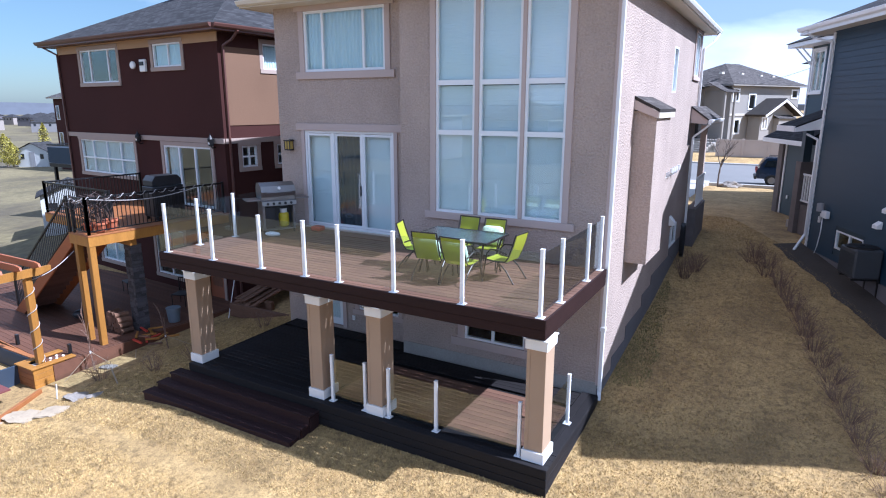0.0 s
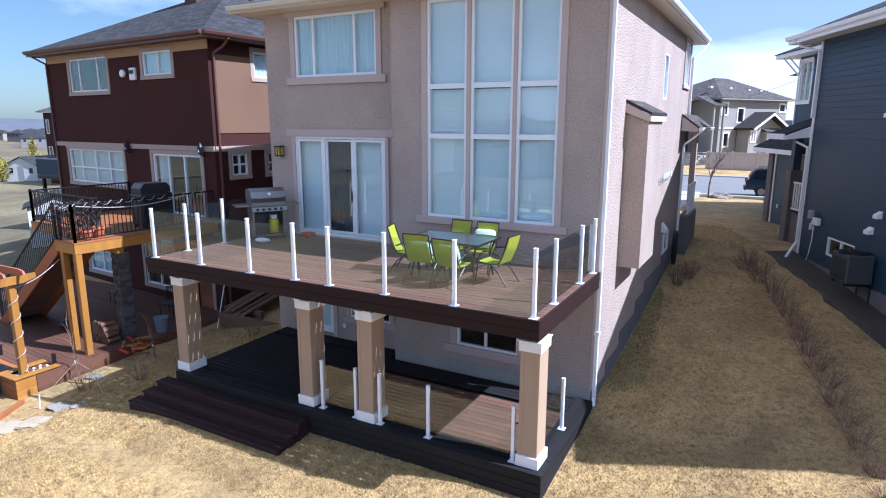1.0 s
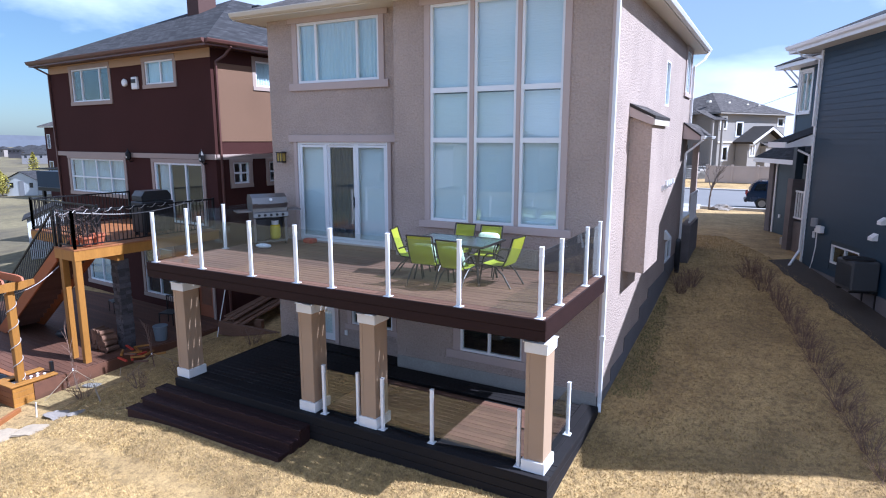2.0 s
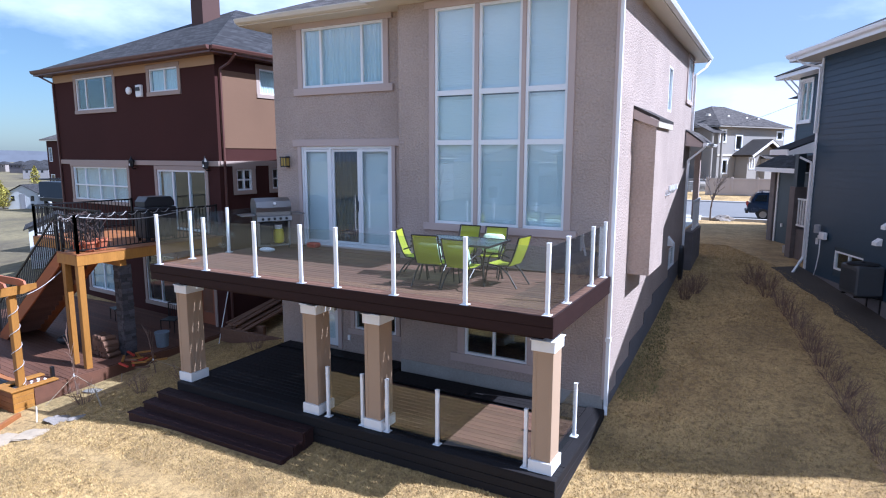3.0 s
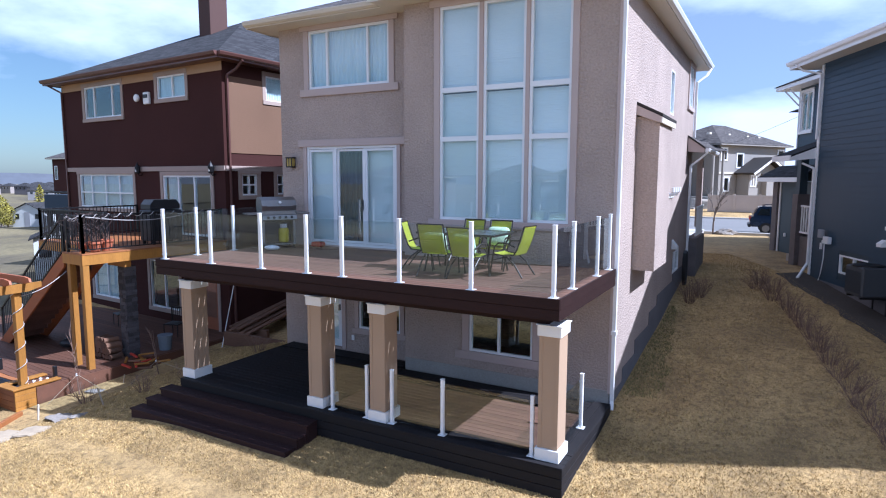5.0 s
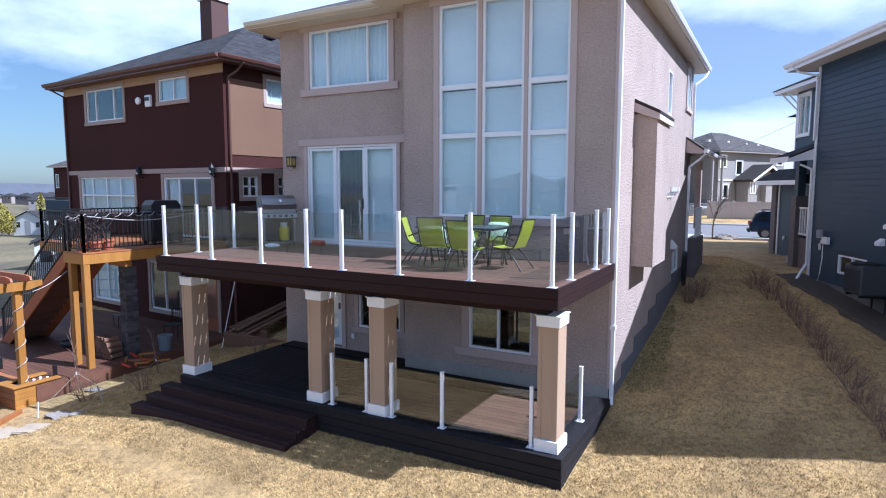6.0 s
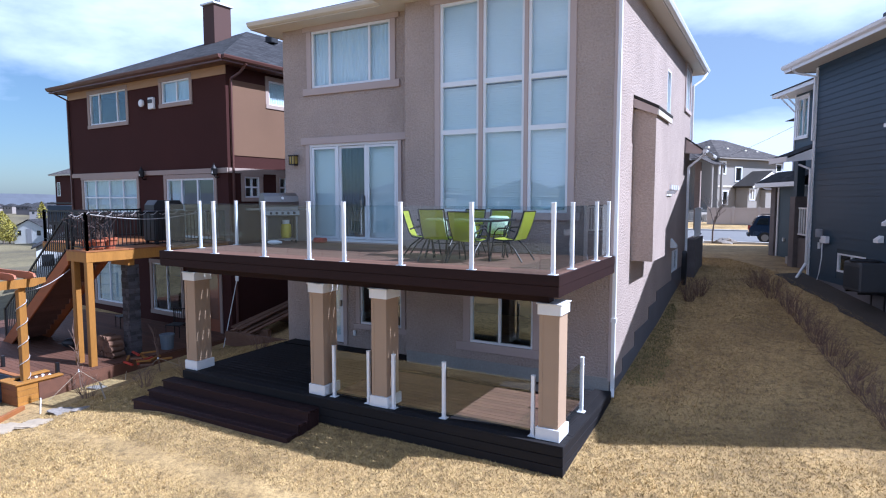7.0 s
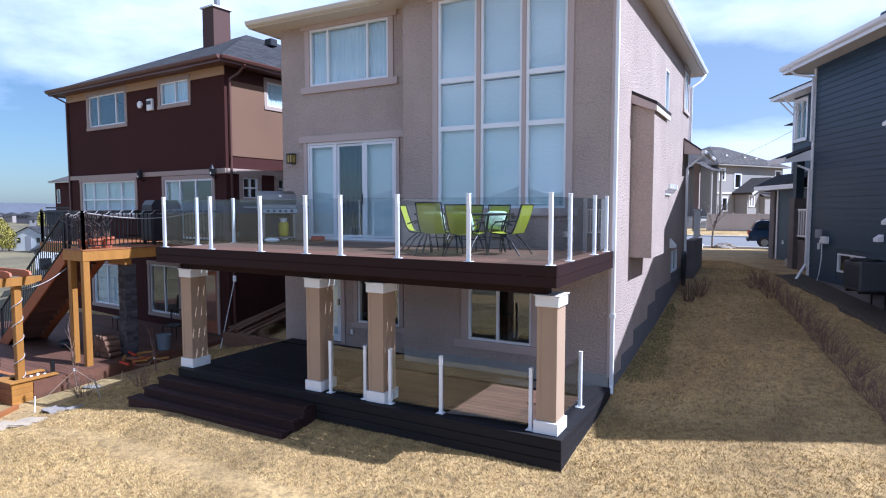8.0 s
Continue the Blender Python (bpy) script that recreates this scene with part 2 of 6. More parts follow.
def thing(name, place, label, category, group="", kind="", turn=0.0):
    """A top-level Empty at the thing's base."""
    ob = new(name)
    ob.empty_display_size = 0.2
    ob.matrix_basis = pose(*place, 0, 0, turn)
    return tagged(ob, label, category, group, kind)


def part(name, bm, mat, parent, label="", local=False, smooth=False, frame_m=None):
    """One mesh under a thing or part. Coordinates are the world's unless local; frame_m moves them first."""
    if frame_m is not None:
        bm.transform(frame_m)
    ob = new(name, mesh_of(name, bm, mat, smooth))
    ob.parent = parent
    if not local and parent.parent is None:
        ob.matrix_parent_inverse = parent.matrix_basis.inverted()
    return tagged(ob, label) if label else ob


def whole(name, bm, mat, label, category, group="", kind="", smooth=False):
    """A thing of one mesh."""
    return tagged(new(name, mesh_of(name, bm, mat, smooth)), label, category, group, kind)


def piece(name, me, parent, m):
    """A piece on shared mesh data at the pose m in the world."""
    ob = new(name, me)
    ob.parent = parent
    if parent.parent is None:
        ob.matrix_parent_inverse = parent.matrix_basis.inverted()
    ob.matrix_basis = m
    return ob


def box(bm, x0, x1, y0, y1, z0, z1, bevel=0.0, m=None):
    vs = [bm.verts.new((x, y, z)) for z in (z0, z1) for x, y in ((x0, y0), (x1, y0), (x1, y1), (x0, y1))]
    fs = [bm.faces.new([vs[i] for i in f]) for f in ((3, 2, 1, 0), (4, 5, 6, 7), (0, 1, 5, 4), (1, 2, 6, 5), (2, 3, 7, 6), (3, 0, 4, 7))]
    if bevel:
        es = list({e for f in fs for e in f.edges})
        out = bmesh.ops.bevel(bm, geom=es, offset=bevel, segments=1, affect="EDGES")
        vs = list({v for f in out["faces"] for v in f.verts} | {v for v in vs if v.is_valid})
    if m is not None:
        bmesh.ops.transform(bm, matrix=m, verts=vs)
    return bm


def boxes(*rows, bevel=0.0):
    bm = bmesh.new()
    for r in rows:
        box(bm, *r, bevel=bevel)
    return bm


def beam(bm, p, q, w, h, bevel=0.0):
    """A straight bar of section w (sideways) x h from p to q."""
    p, q = Vector(p), Vector(q)
    d = q - p
    side = d.cross(Vector((0, 0, 1)))
    side = side.normalized() if side.length > 1e-4 else Vector((1, 0, 0))
    up = side.cross(d).normalized()
    m = Matrix((side, d.normalized(), up)).transposed().to_4x4()
    m.translation = p
    return box(bm, -w / 2, w / 2, 0, d.length, -h / 2, h / 2, bevel, m)


def tube(bm, pts, r, n=7, r2=None):
    """A round bar along points, from radius r to r2."""
    pts = [Vector(p) for p in pts]
    rings = []
    for i, p in enumerate(pts):
        d = (pts[min(i + 1, len(pts) - 1)] - pts[max(i - 1, 0)]).normalized()
        a = d.cross(Vector((0, 0, 1)) if abs(d.z) < 0.9 else Vector((1, 0, 0))).normalized()
        b = d.cross(a)
        rad = r if r2 is None else r + (r2 - r) * i / (len(pts) - 1)
        rings.append([bm.verts.new(p + (a * math.cos(k * math.tau / n) + b * math.sin(k * math.tau / n)) * rad) for k in range(n)])
    for u, v in zip(rings, rings[1:]):
        for k in range(n):
            bm.faces.new((u[k], u[(k + 1) % n], v[(k + 1) % n], v[k]))
    bm.faces.new(rings[0][::-1])
    bm.faces.new(rings[-1])
    return bm


def lathe(bm, profile, n=20, m=None):
    """A turned form: rows of (radius, z)."""
    rings = [[bm.verts.new((r * math.cos(k * math.tau / n), r * math.sin(k * math.tau / n), z)) for k in range(n)] for r, z in profile]
    for u, v in zip(rings, rings[1:]):
        for k in range(n):
            bm.faces.new((u[k], u[(k + 1) % n], v[(k + 1) % n], v[k]))
    bm.faces.new(rings[0][::-1])
    bm.faces.new(rings[-1])
    if m is not None:
        bmesh.ops.transform(bm, matrix=m, verts=[v for r in rings for v in r])
    return bm


def prism(bm, outline, y0, y1, m=None):
    """An outline of (x, z) pushed from y0 to y1."""
    a = [bm.verts.new((x, y0, z)) for x, z in outline]
    b = [bm.verts.new((x, y1, z)) for x, z in outline]
    k = len(a)
    bm.faces.new(a)
    bm.faces.new(b[::-1])
    for i in range(k):
        bm.faces.new((a[(i + 1) % k], a[i], b[i], b[(i + 1) % k]))
    if m is not None:
        bmesh.ops.transform(bm, matrix=m, verts=a + b)
    return bm


def pierced(u0, u1, z0, z1, holes, th=0.2):
    """A wall in the local plane y = 0 to th with openings (u0, u1, z0, z1) through it."""
    bm = bmesh.new()
    us = sorted({u0, u1, *[h[0] for h in holes], *[h[1] for h in holes]})
    zs = sorted({z0, z1, *[h[2] for h in holes], *[h[3] for h in holes]})
    grid = {}

    def vert(i, j, y):
        key = (i, j, y)
        if key not in grid:
            grid[key] = bm.verts.new((us[i], y, zs[j]))
        return grid[key]

    def solid(i, j):
        if not (0 <= i < len(us) - 1 and 0 <= j < len(zs) - 1):
            return False
        cu, cz = (us[i] + us[i + 1]) / 2, (zs[j] + zs[j + 1]) / 2
        return not any(h[0] < cu < h[1] and h[2] < cz < h[3] for h in holes)

    for i in range(len(us) - 1):
        for j in range(len(zs) - 1):
            if not solid(i, j):
                continue
            bm.faces.new((vert(i, j, 0), vert(i + 1, j, 0), vert(i + 1, j + 1, 0), vert(i, j + 1, 0)))
            bm.faces.new((vert(i, j + 1, th), vert(i + 1, j + 1, th), vert(i + 1, j, th), vert(i, j, th)))
            for di, dj, e in ((-1, 0, ((i, j), (i, j + 1))), (1, 0, ((i + 1, j + 1), (i + 1, j))), (0, -1, ((i + 1, j), (i, j))), (0, 1, ((i, j + 1), (i + 1, j + 1)))):
                if not solid(i + di, j + dj):
                    (a, b), (c, d) = e
                    bm.faces.new((vert(a, b, 0), vert(c, d, 0), vert(c, d, th), vert(a, b, th)))
    return bm


def frame_bars(u0, u1, z0, z1, cols, rows, w=0.055, y0=0.0, y1=0.08, cross=0.0):
    """Window bars round and between the panes, in one piece."""
    us, zs = [u0, *cols, u1], [z0, *rows, z1]
    h = (cross or w) / 2
    holes = []
    for i, (a, b) in enumerate(zip(us, us[1:])):
        for j, (c, d) in enumerate(zip(zs, zs[1:])):
            holes.append((a + (w / 2 if i else w), b - (w / 2 if i < len(us) - 2 else w), c + (h if j else w), d - (h if j < len(zs) - 2 else w)))
    bm = pierced(u0, u1, z0, z1, holes, y1 - y0)
    bmesh.ops.translate(bm, vec=(0, y0, 0), verts=bm.verts)
    return bm


def folds(u0, u1, z0, z1, y, pitch=0.11, deep=0.025):
    """A hanging curtain in folds, with two faces."""
    bm = bmesh.new()
    k = max(8, int((u1 - u0) / pitch * 6))
    rows = []
    for side in (0, 0.004):
        for z in (z0, z1):
            rows.append([bm.verts.new((u0 + (u1 - u0) * i / k, y + side + deep * math.sin(i * math.tau / 6 + 0.6 * math.sin(i * 0.37)), z)) for i in range(k + 1)])
    for i in range(k):
        bm.faces.new((rows[0][i], rows[0][i + 1], rows[1][i + 1], rows[1][i]))
        bm.faces.new((rows[2][i + 1], rows[2][i], rows[3][i], rows[3][i + 1]))
    return bm


def slats(u0, u1, z0, z1, y, pitch=0.048):
    """A drawn blind of tilted slats."""
    bm = bmesh.new()
    z = z0
    while z < z1 - pitch:
        box(bm, u0, u1, -0.002, 0.002, -0.029, 0.029, m=pose(0, y, z + pitch / 2, -20))
        z += pitch
    return bm


def window(house, fm, u0, u1, z0, z1, cols=(), rows=(), cover=None, bar=0.055, glassmat=None, framemat=None, name="window", cross=0.0):
    """A window in a wall's opening: bars, one pane a light, and what hangs behind them."""
    win = part(name, frame_bars(u0, u1, z0, z1, cols, rows, bar, 0.0, 0.08, cross), framemat or VINYL, house, frame_m=fm)
    us, zs = [u0, *cols, u1], [z0, *rows, z1]
    for a, b in zip(us, us[1:]):
        for c, d in zip(zs, zs[1:]):
            e = bar / 2
            g = part("pane", boxes((a + e, b - e, 0.036, 0.042, c + e, d - e)), glassmat or GLASS, win, frame_m=fm)
            g.visible_shadow = False
            if cover == "blind":
                part("blind", slats(a + e, b - e, c + e, d - e, 0.125), BLIND, win, frame_m=fm)
            elif cover == "curtain":
                part("curtain", folds(a + e, b - e, c, d, 0.17), CURTAIN, win, frame_m=fm)
    if cover == "sheer":
        part("curtain", folds(u0 + 0.01, u1 - 0.01, z0 + 0.01, z1 - 0.01, 0.13), CURTAIN, win, frame_m=fm)
    return win


def surround(house, fm, u0, u1, z0, z1, w=0.13, mat=None, sill=0.0, head=0.0, out=0.035, deep=0.13):
    """Raised trim round an opening, with a wider sill and head where given."""
    rows = ((u0 - w, u0, -out, -0.003, z0, z1), (u1, u1 + w, -out, -0.003, z0, z1),
            (u0 - w - sill, u1 + w + sill, -out - 0.02, -0.003, z0 - deep, z0), (u0 - w - head, u1 + w + head, -out - 0.02, -0.003, z1, z1 + deep))
    for name, row in zip(("side_trim", "side_trim", "window_sill", "head_trim"), rows):
        part(name, boxes(row, bevel=0.005), mat or TRIM, house, frame_m=fm)


def hip_roof(x0, x1, y0, y1, z, pitch):
    """A hipped roof over a rectangle, with UVs in metres up each slope."""
    bm = bmesh.new()
    uv = bm.loops.layers.uv.new("UVMap")
    half = min(x1 - x0, y1 - y0) / 2
    if x1 - x0 >= y1 - y0:
        r = [(x0 + half, (y0 + y1) / 2), (x1 - half, (y0 + y1) / 2)]
    else:
        r = [((x0 + x1) / 2, y0 + half), ((x0 + x1) / 2, y1 - half)]
    top = z + half * pitch
    c = [bm.verts.new((x, y, z)) for x, y in ((x0, y0), (x1, y0), (x1, y1), (x0, y1))]
    lo = [bm.verts.new((x, y, z - 0.02)) for x, y in ((x0, y0), (x1, y0), (x1, y1), (x0, y1))]
    a, b = (bm.verts.new((*p, top)) for p in r)
    if x1 - x0 >= y1 - y0:
        fs = [(c[0], c[1], b, a), (c[1], c[2], b), (c[2], c[3], a, b), (c[3], c[0], a)]
    else:
        fs = [(c[0], c[1], a), (c[1], c[2], b, a), (c[2], c[3], b), (c[3], c[0], a, b)]
    for f in fs:
        face = bm.faces.new(f)
        p, q = f[0].co, f[1].co
        ax = (q - p).normalized()
        for lp in face.loops:
            d = lp.vert.co - p
            along = d.dot(ax)
            lp[uv].uv = (along, (d - ax * along).length)
    bm.faces.new(lo[::-1])
    for i in range(4):
        bm.faces.new((lo[i], lo[(i + 1) % 4], c[(i + 1) % 4], c[i]))
    return bm


def slope_roof(pts, th=0.06):
    """A small plane roof of four corners (eave left, eave right, top right, top left)."""
    bm = bmesh.new()
    uv = bm.loops.layers.uv.new("UVMap")
    hi = [bm.verts.new(p) for p in pts]
    lo = [bm.verts.new((p[0], p[1], p[2] - th)) for p in pts]
    f = bm.faces.new(hi)
    p, ax = hi[0].co, (hi[1].co - hi[0].co).normalized()
    for lp in f.loops:
        d = lp.vert.co - p
        along = d.dot(ax)
        lp[uv].uv = (along, (d - ax * along).length)
    bm.faces.new(lo[::-1])
    for i in range(4):
        bm.faces.new((lo[i], lo[(i + 1) % 4], hi[(i + 1) % 4], hi[i]))
    return bm


def blob(bm, sx, sy, sz, m=None, rough=0.15, sub=2, seed=0):
    """An uneven rounded lump."""
    out = bmesh.ops.create_icosphere(bm, subdivisions=sub, radius=1)
    for v in out["verts"]:
        k = 1 + rough * noise.noise(v.co * 1.7 + Vector((seed * 3.1, seed, 0)))
        v.co = Vector((v.co.x * sx * k, v.co.y * sy * k, v.co.z * sz * k))
    if m is not None:
        bmesh.ops.transform(bm, matrix=m, verts=out["verts"])
    return bm


# ---- ground ----
def ramp_at(v, xs, zs):
    return float(np.interp(v, xs, zs))


def ground_z(x, y):
    """Height of the land: it climbs beside the houses to the street and falls away to the valley."""
    right = ramp_at(y, (-14, -5, -3, -0.7, 0, 5.5, 8, 11.7, 16, 29, 31, 46.5, 50, 60, 400), (-0.6, -0.12, 0.27, 0.46, 0.56, 1.12, 1.5, 1.92, 1.95, 1.66, 1.5, 1.5, 2.05, 2.0, 1.0))
    left = ramp_at(y, (-14, -5, -3.5, 0, 2, 4, 6, 12, 30, 60, 400), (-0.9, -0.50, -0.38, -0.18, -0.02, 0.35, 0.8, 1.6, 1.6, 1.4, 1.0))
    k = min(1, max(0, (x + 12.5) / 5.0))
    k = k * k * (3 - 2 * k)
    z = left + (right - left) * k
    if x < -22:
        far = -22 - x
        fall = -0.02 * far if far < 60 else -1.2 - 0.03 * (far - 60)
        z = z * max(0, 1 - far / 30) - 0.5 * min(1, far / 10) + max(-9.0, fall)
    return z + 0.03 * noise.noise(Vector((x * 0.4, y * 0.4, 0)))


def patchy(m, dark, rows):
    """Darker thin patches in turf: rows of (scale, from, to, strength)."""
    n, l = m.node_tree.nodes, m.node_tree.links
    b = n["Principled BSDF"]
    co = n.new("ShaderNodeTexCoord")
    for scale, lo, hi, k in rows:
        patch = n.new("ShaderNodeTexNoise")
        patch.inputs["Scale"].default_value, patch.inputs["Detail"].default_value = scale, 6
        patch.inputs["Roughness"].default_value = 0.62
        l.new(co.outputs["Object"], patch.inputs["Vector"])
        rp = n.new("ShaderNodeMapRange")
        rp.inputs["From Min"].default_value, rp.inputs["From Max"].default_value = lo, hi
        rp.inputs["To Max"].default_value = k
        l.new(patch.outputs["Fac"], rp.inputs["Value"])
        mx = n.new("ShaderNodeMixRGB")
        mx.inputs["Color2"].default_value = (*dark, 1)
        l.new(rp.outputs["Result"], mx.inputs["Fac"])
        l.new(b.inputs["Base Color"].links[0].from_socket, mx.inputs["Color1"])
        l.new(mx.outputs["Color"], b.inputs["Base Color"])
    return m


LAWN = patchy(material("dry_lawn", (0.41, 0.252, 0.092), 0.95, var=0.36, big=1.3, fine=70, bump=0.6, dist=0.03, tint=(0.485, 0.338, 0.14)), (0.13, 0.086, 0.036), ((0.55, 0.48, 0.68, 0.5), (7.0, 0.47, 0.66, 0.6), (19.0, 0.48, 0.64, 0.5)))
BLADE = patchy(material("dry_blade", (0.475, 0.312, 0.106), 0.9, var=0.4, big=1.1, fine=9, bump=0, tint=(0.545, 0.395, 0.16), island=0.7), (0.18, 0.12, 0.048), ((0.55, 0.48, 0.68, 0.45), (7.0, 0.47, 0.66, 0.6), (19.0, 0.48, 0.64, 0.5)))
gx = [-4000, -2600, -1500, -900, -500, -300, -180, -120, -85, -65, -50, -42, *np.arange(-36, 22.1, 0.75), 26, 32, 42, 60, 100, 200, 500, 1500, 4000]
gy = [-4000, -1000, -300, -100, -50, -30, -20, *np.arange(-16, 20.1, 0.75), 22, 25, 29, 31, 35, 40, 46.5, 50, 55, 60, 72, 90, 130, 200, 350, 700, 1500, 2600, 4000]
bm = bmesh.new()
rows = [[bm.verts.new((float(x), float(y), ground_z(float(x), float(y)))) for x in gx] for y in gy]
for a, b in zip(rows, rows[1:]):
    for i in range(len(gx) - 1):
        bm.faces.new((a[i], a[i + 1], b[i + 1], b[i]))
MEADOW = patchy(material("rough_meadow", (0.11, 0.09, 0.038), 0.95, var=0.35, big=0.12, fine=2.5, bump=0.4, dist=0.1, tint=(0.185, 0.15, 0.072)), (0.065, 0.05, 0.03), ((0.05, 0.46, 0.62, 0.7), (0.4, 0.5, 0.7, 0.5)))
for f in bm.faces:
    c = f.calc_center_median()
    f.material_index = 1 if c.x < -22.5 or c.y < -24 else 0
ground = whole("ground", bm, LAWN, "dry straw-coloured lawn and open land", "ground", kind="structure", smooth=True)
ground.data.materials.append(MEADOW)

# ---- taupe stucco house ----
EAVE = 8.72
REAR = pose(0, 0, 0)
MAIN = pose(0, 0.45, 0)
SIDE = pose(0, 0, 0, 0, 0, 90)
home = thing("house", (-4.3, 5.5, 0.4), "two-storey taupe stucco house with white windows and grey roof", "house")
BIGW = (-3.75, -0.89, 4.15, 8.56)
BIGS = ((-3.75, -2.83), (-2.735, -1.82), (-1.735, -0.89))
LOWW = (-3.01, -1.57, 1.33, 2.50)
part("wall", pierced(-4.65, 0, 0.95, EAVE, [*[(a, b, 4.15, 8.56) for a, b in BIGS], LOWW]), STUCCO, home, frame_m=REAR)
SLIDER = (-7.84, -5.13, 3.36, 5.80)
UPW = (-7.72, -5.33, 7.20, 8.60)
BDOOR = (-7.72, -6.80, 0.74, 2.75)
BWIN = (-6.28, -5.06, 1.32, 2.42)
part("wall", pierced(-8.68, -4.65, 0.3, EAVE, [SLIDER, UPW, BDOOR, BWIN]), STUCCO, home, frame_m=MAIN)
part("wall", boxes((-4.65, -4.45, 0.2, 0.45, 0.3, EAVE)), STUCCO, home)
SWIN1 = (5.86, 6.47, 6.75, 7.92)
SWIN2 = (9.35, 10.45, 7.32, 8.60)
SBASE = (7.52, 8.75, 2.20, 2.86)
part("wall", pierced(0.2, 10.9, 0.62, EAVE, [SWIN1, SWIN2, SBASE]), STUCCO, home, frame_m=SIDE)
part("wall", boxes((-8.68, -8.48, 0.65, 10.9, 0.3, EAVE)), STUCCO, home)
part("wall", boxes((-8.48, -0.2, 10.7, 10.9, 0.3, EAVE)), STUCCO, home)
# inner slabs and partition, coloured near-black so the rooms look unlit
part("floor_slab", boxes((-8.47, -0.21, 0.66, 10.69, 3.0, 3.25)), UNLIT_ROOM, home)
part("floor_slab", boxes((-8.47, -4.7, 0.66, 10.69, 6.2, 6.4)), UNLIT_ROOM, home)
part("floor_slab", boxes((-8.47, -0.21, 0.66, 10.69, 0.45, 0.6)), UNLIT_ROOM, home)
part("partition", boxes((-8.4, -0.3, 4.6, 4.7, 0.6, 8.7)), UNLIT_ROOM, home)
part("foundation", boxes((-4.64, -0.004, -0.012, 0.19, 0.1, 0.95)), CONCRETE, home)
for a, b, z in ((0.0, 1.1, 0.82), (1.1, 2.3, 1.10), (2.3, 3.95, 1.42), (3.95, 5.02, 1.73), (5.02, 7.6, 1.98), (7.6, 10.9, 2.2)):
    part("foundation", boxes((0.002, 0.016, a, b, 0.3, z)), FOUNDATION, home)
# windows and their trim
for a, b in BIGS:
    window(home, REAR, a, b, 4.15, 8.56, rows=(5.853, 6.865), cover="blind", bar=0.055, cross=0.10)
surround(home, REAR, *BIGW, w=0.13, sill=0.13, deep=0.15, head=0.10)
for a, b in ((-2.83, -2.735), (-1.82, -1.735)):
    part("mullion_trim", boxes((a + 0.003, b - 0.003, -0.03, -0.003, 4.16, 8.55), bevel=0.004), TRIM, home)
window(home, REAR, *LOWW, cols=(-2.33,), bar=0.05)
surround(home, REAR, *LOWW, w=0.16, sill=0.16, deep=0.18)
window(home, MAIN, *UPW, cols=(-7.15, -5.945), cover="sheer", bar=0.06)
surround(home, MAIN, *UPW, w=0.145, sill=0.12, deep=0.17, head=0.11)
window(home, MAIN, *BWIN, cols=(-5.6,), bar=0.05)
surround(home, MAIN, *BWIN, w=0.12, sill=0.06, deep=0.13)
surround(home, MAIN, *SLIDER, w=0.10, sill=0.0, deep=0.17, head=0.14)
sl = part("sliding_door", frame_bars(*SLIDER, (-6.95, -6.075), (), 0.06, 0.0, 0.10), VINYL, home, "white three-panel sliding patio door", frame_m=MAIN)
for a, b, y, cover in ((-7.80, -6.95, 0.03, True), (-6.95, -6.075, 0.07, False), (-6.075, -5.17, 0.03, True)):
    sash = part("sash", frame_bars(a + 0.03, b - 0.03, 3.43, 5.73, (), (), 0.055, y - 0.02, y + 0.02), VINYL, sl, frame_m=MAIN)
    g = part("pane", boxes((a + 0.08, b - 0.08, y - 0.004, y + 0.003, 3.48, 5.68)), GLASS, sl, frame_m=MAIN)
    g.visible_shadow = False
    if cover:
        part("blind", slats(a, b, 3.44, 5.72, 0.16, 0.05), BLIND, sl, frame_m=MAIN)
    else:
        part("drape", folds(a, b, 3.44, 5.72, 0.17), SLATE, sl, "slate grey drape", frame_m=MAIN)
part("door_handle", boxes((-6.13, -6.10, -0.03, 0.02, 4.25, 4.5)), BLACKPLASTIC, sl, "black pull handle", frame_m=MAIN)
bd = part("door", boxes((-7.70, -6.82, 0.06, 0.11, 0.76, 2.73), bevel=0.006), VINYL, home, frame_m=MAIN)
for z0, z1 in ((0.95, 1.55), (1.62, 2.6)):
    part("door_light", boxes((-7.56, -6.96, 0.05, 0.058, z0, z1)), GLASS, bd, frame_m=MAIN)
part("door_handle", boxes((-6.94, -6.90, 0.0, 0.06, 1.7, 1.85)), STEEL, bd, frame_m=MAIN)
for row in ((-7.84, -7.72, -0.035, -0.003, 0.74, 2.88), (-6.80, -6.68, -0.035, -0.003, 0.74, 2.88), (-7.72, -6.80, -0.035, -0.003, 2.75, 2.88)):
    part("door_trim", boxes(row), TRIM, home, frame_m=MAIN)
part("outlet", boxes((-6.50, -6.42, -0.04, -0.002, 1.0, 1.13), bevel=0.006), PAINT, home, frame_m=MAIN)
for w, c in ((SWIN1, ()), (SWIN2, (9.9,)), (SBASE, (8.0,))):
    window(home, SIDE, *w, cols=c, bar=0.05, cover="curtain" if w is not SBASE else None)
surround(home, SIDE, *SWIN2, w=0.10, sill=0.05, deep=0.12)
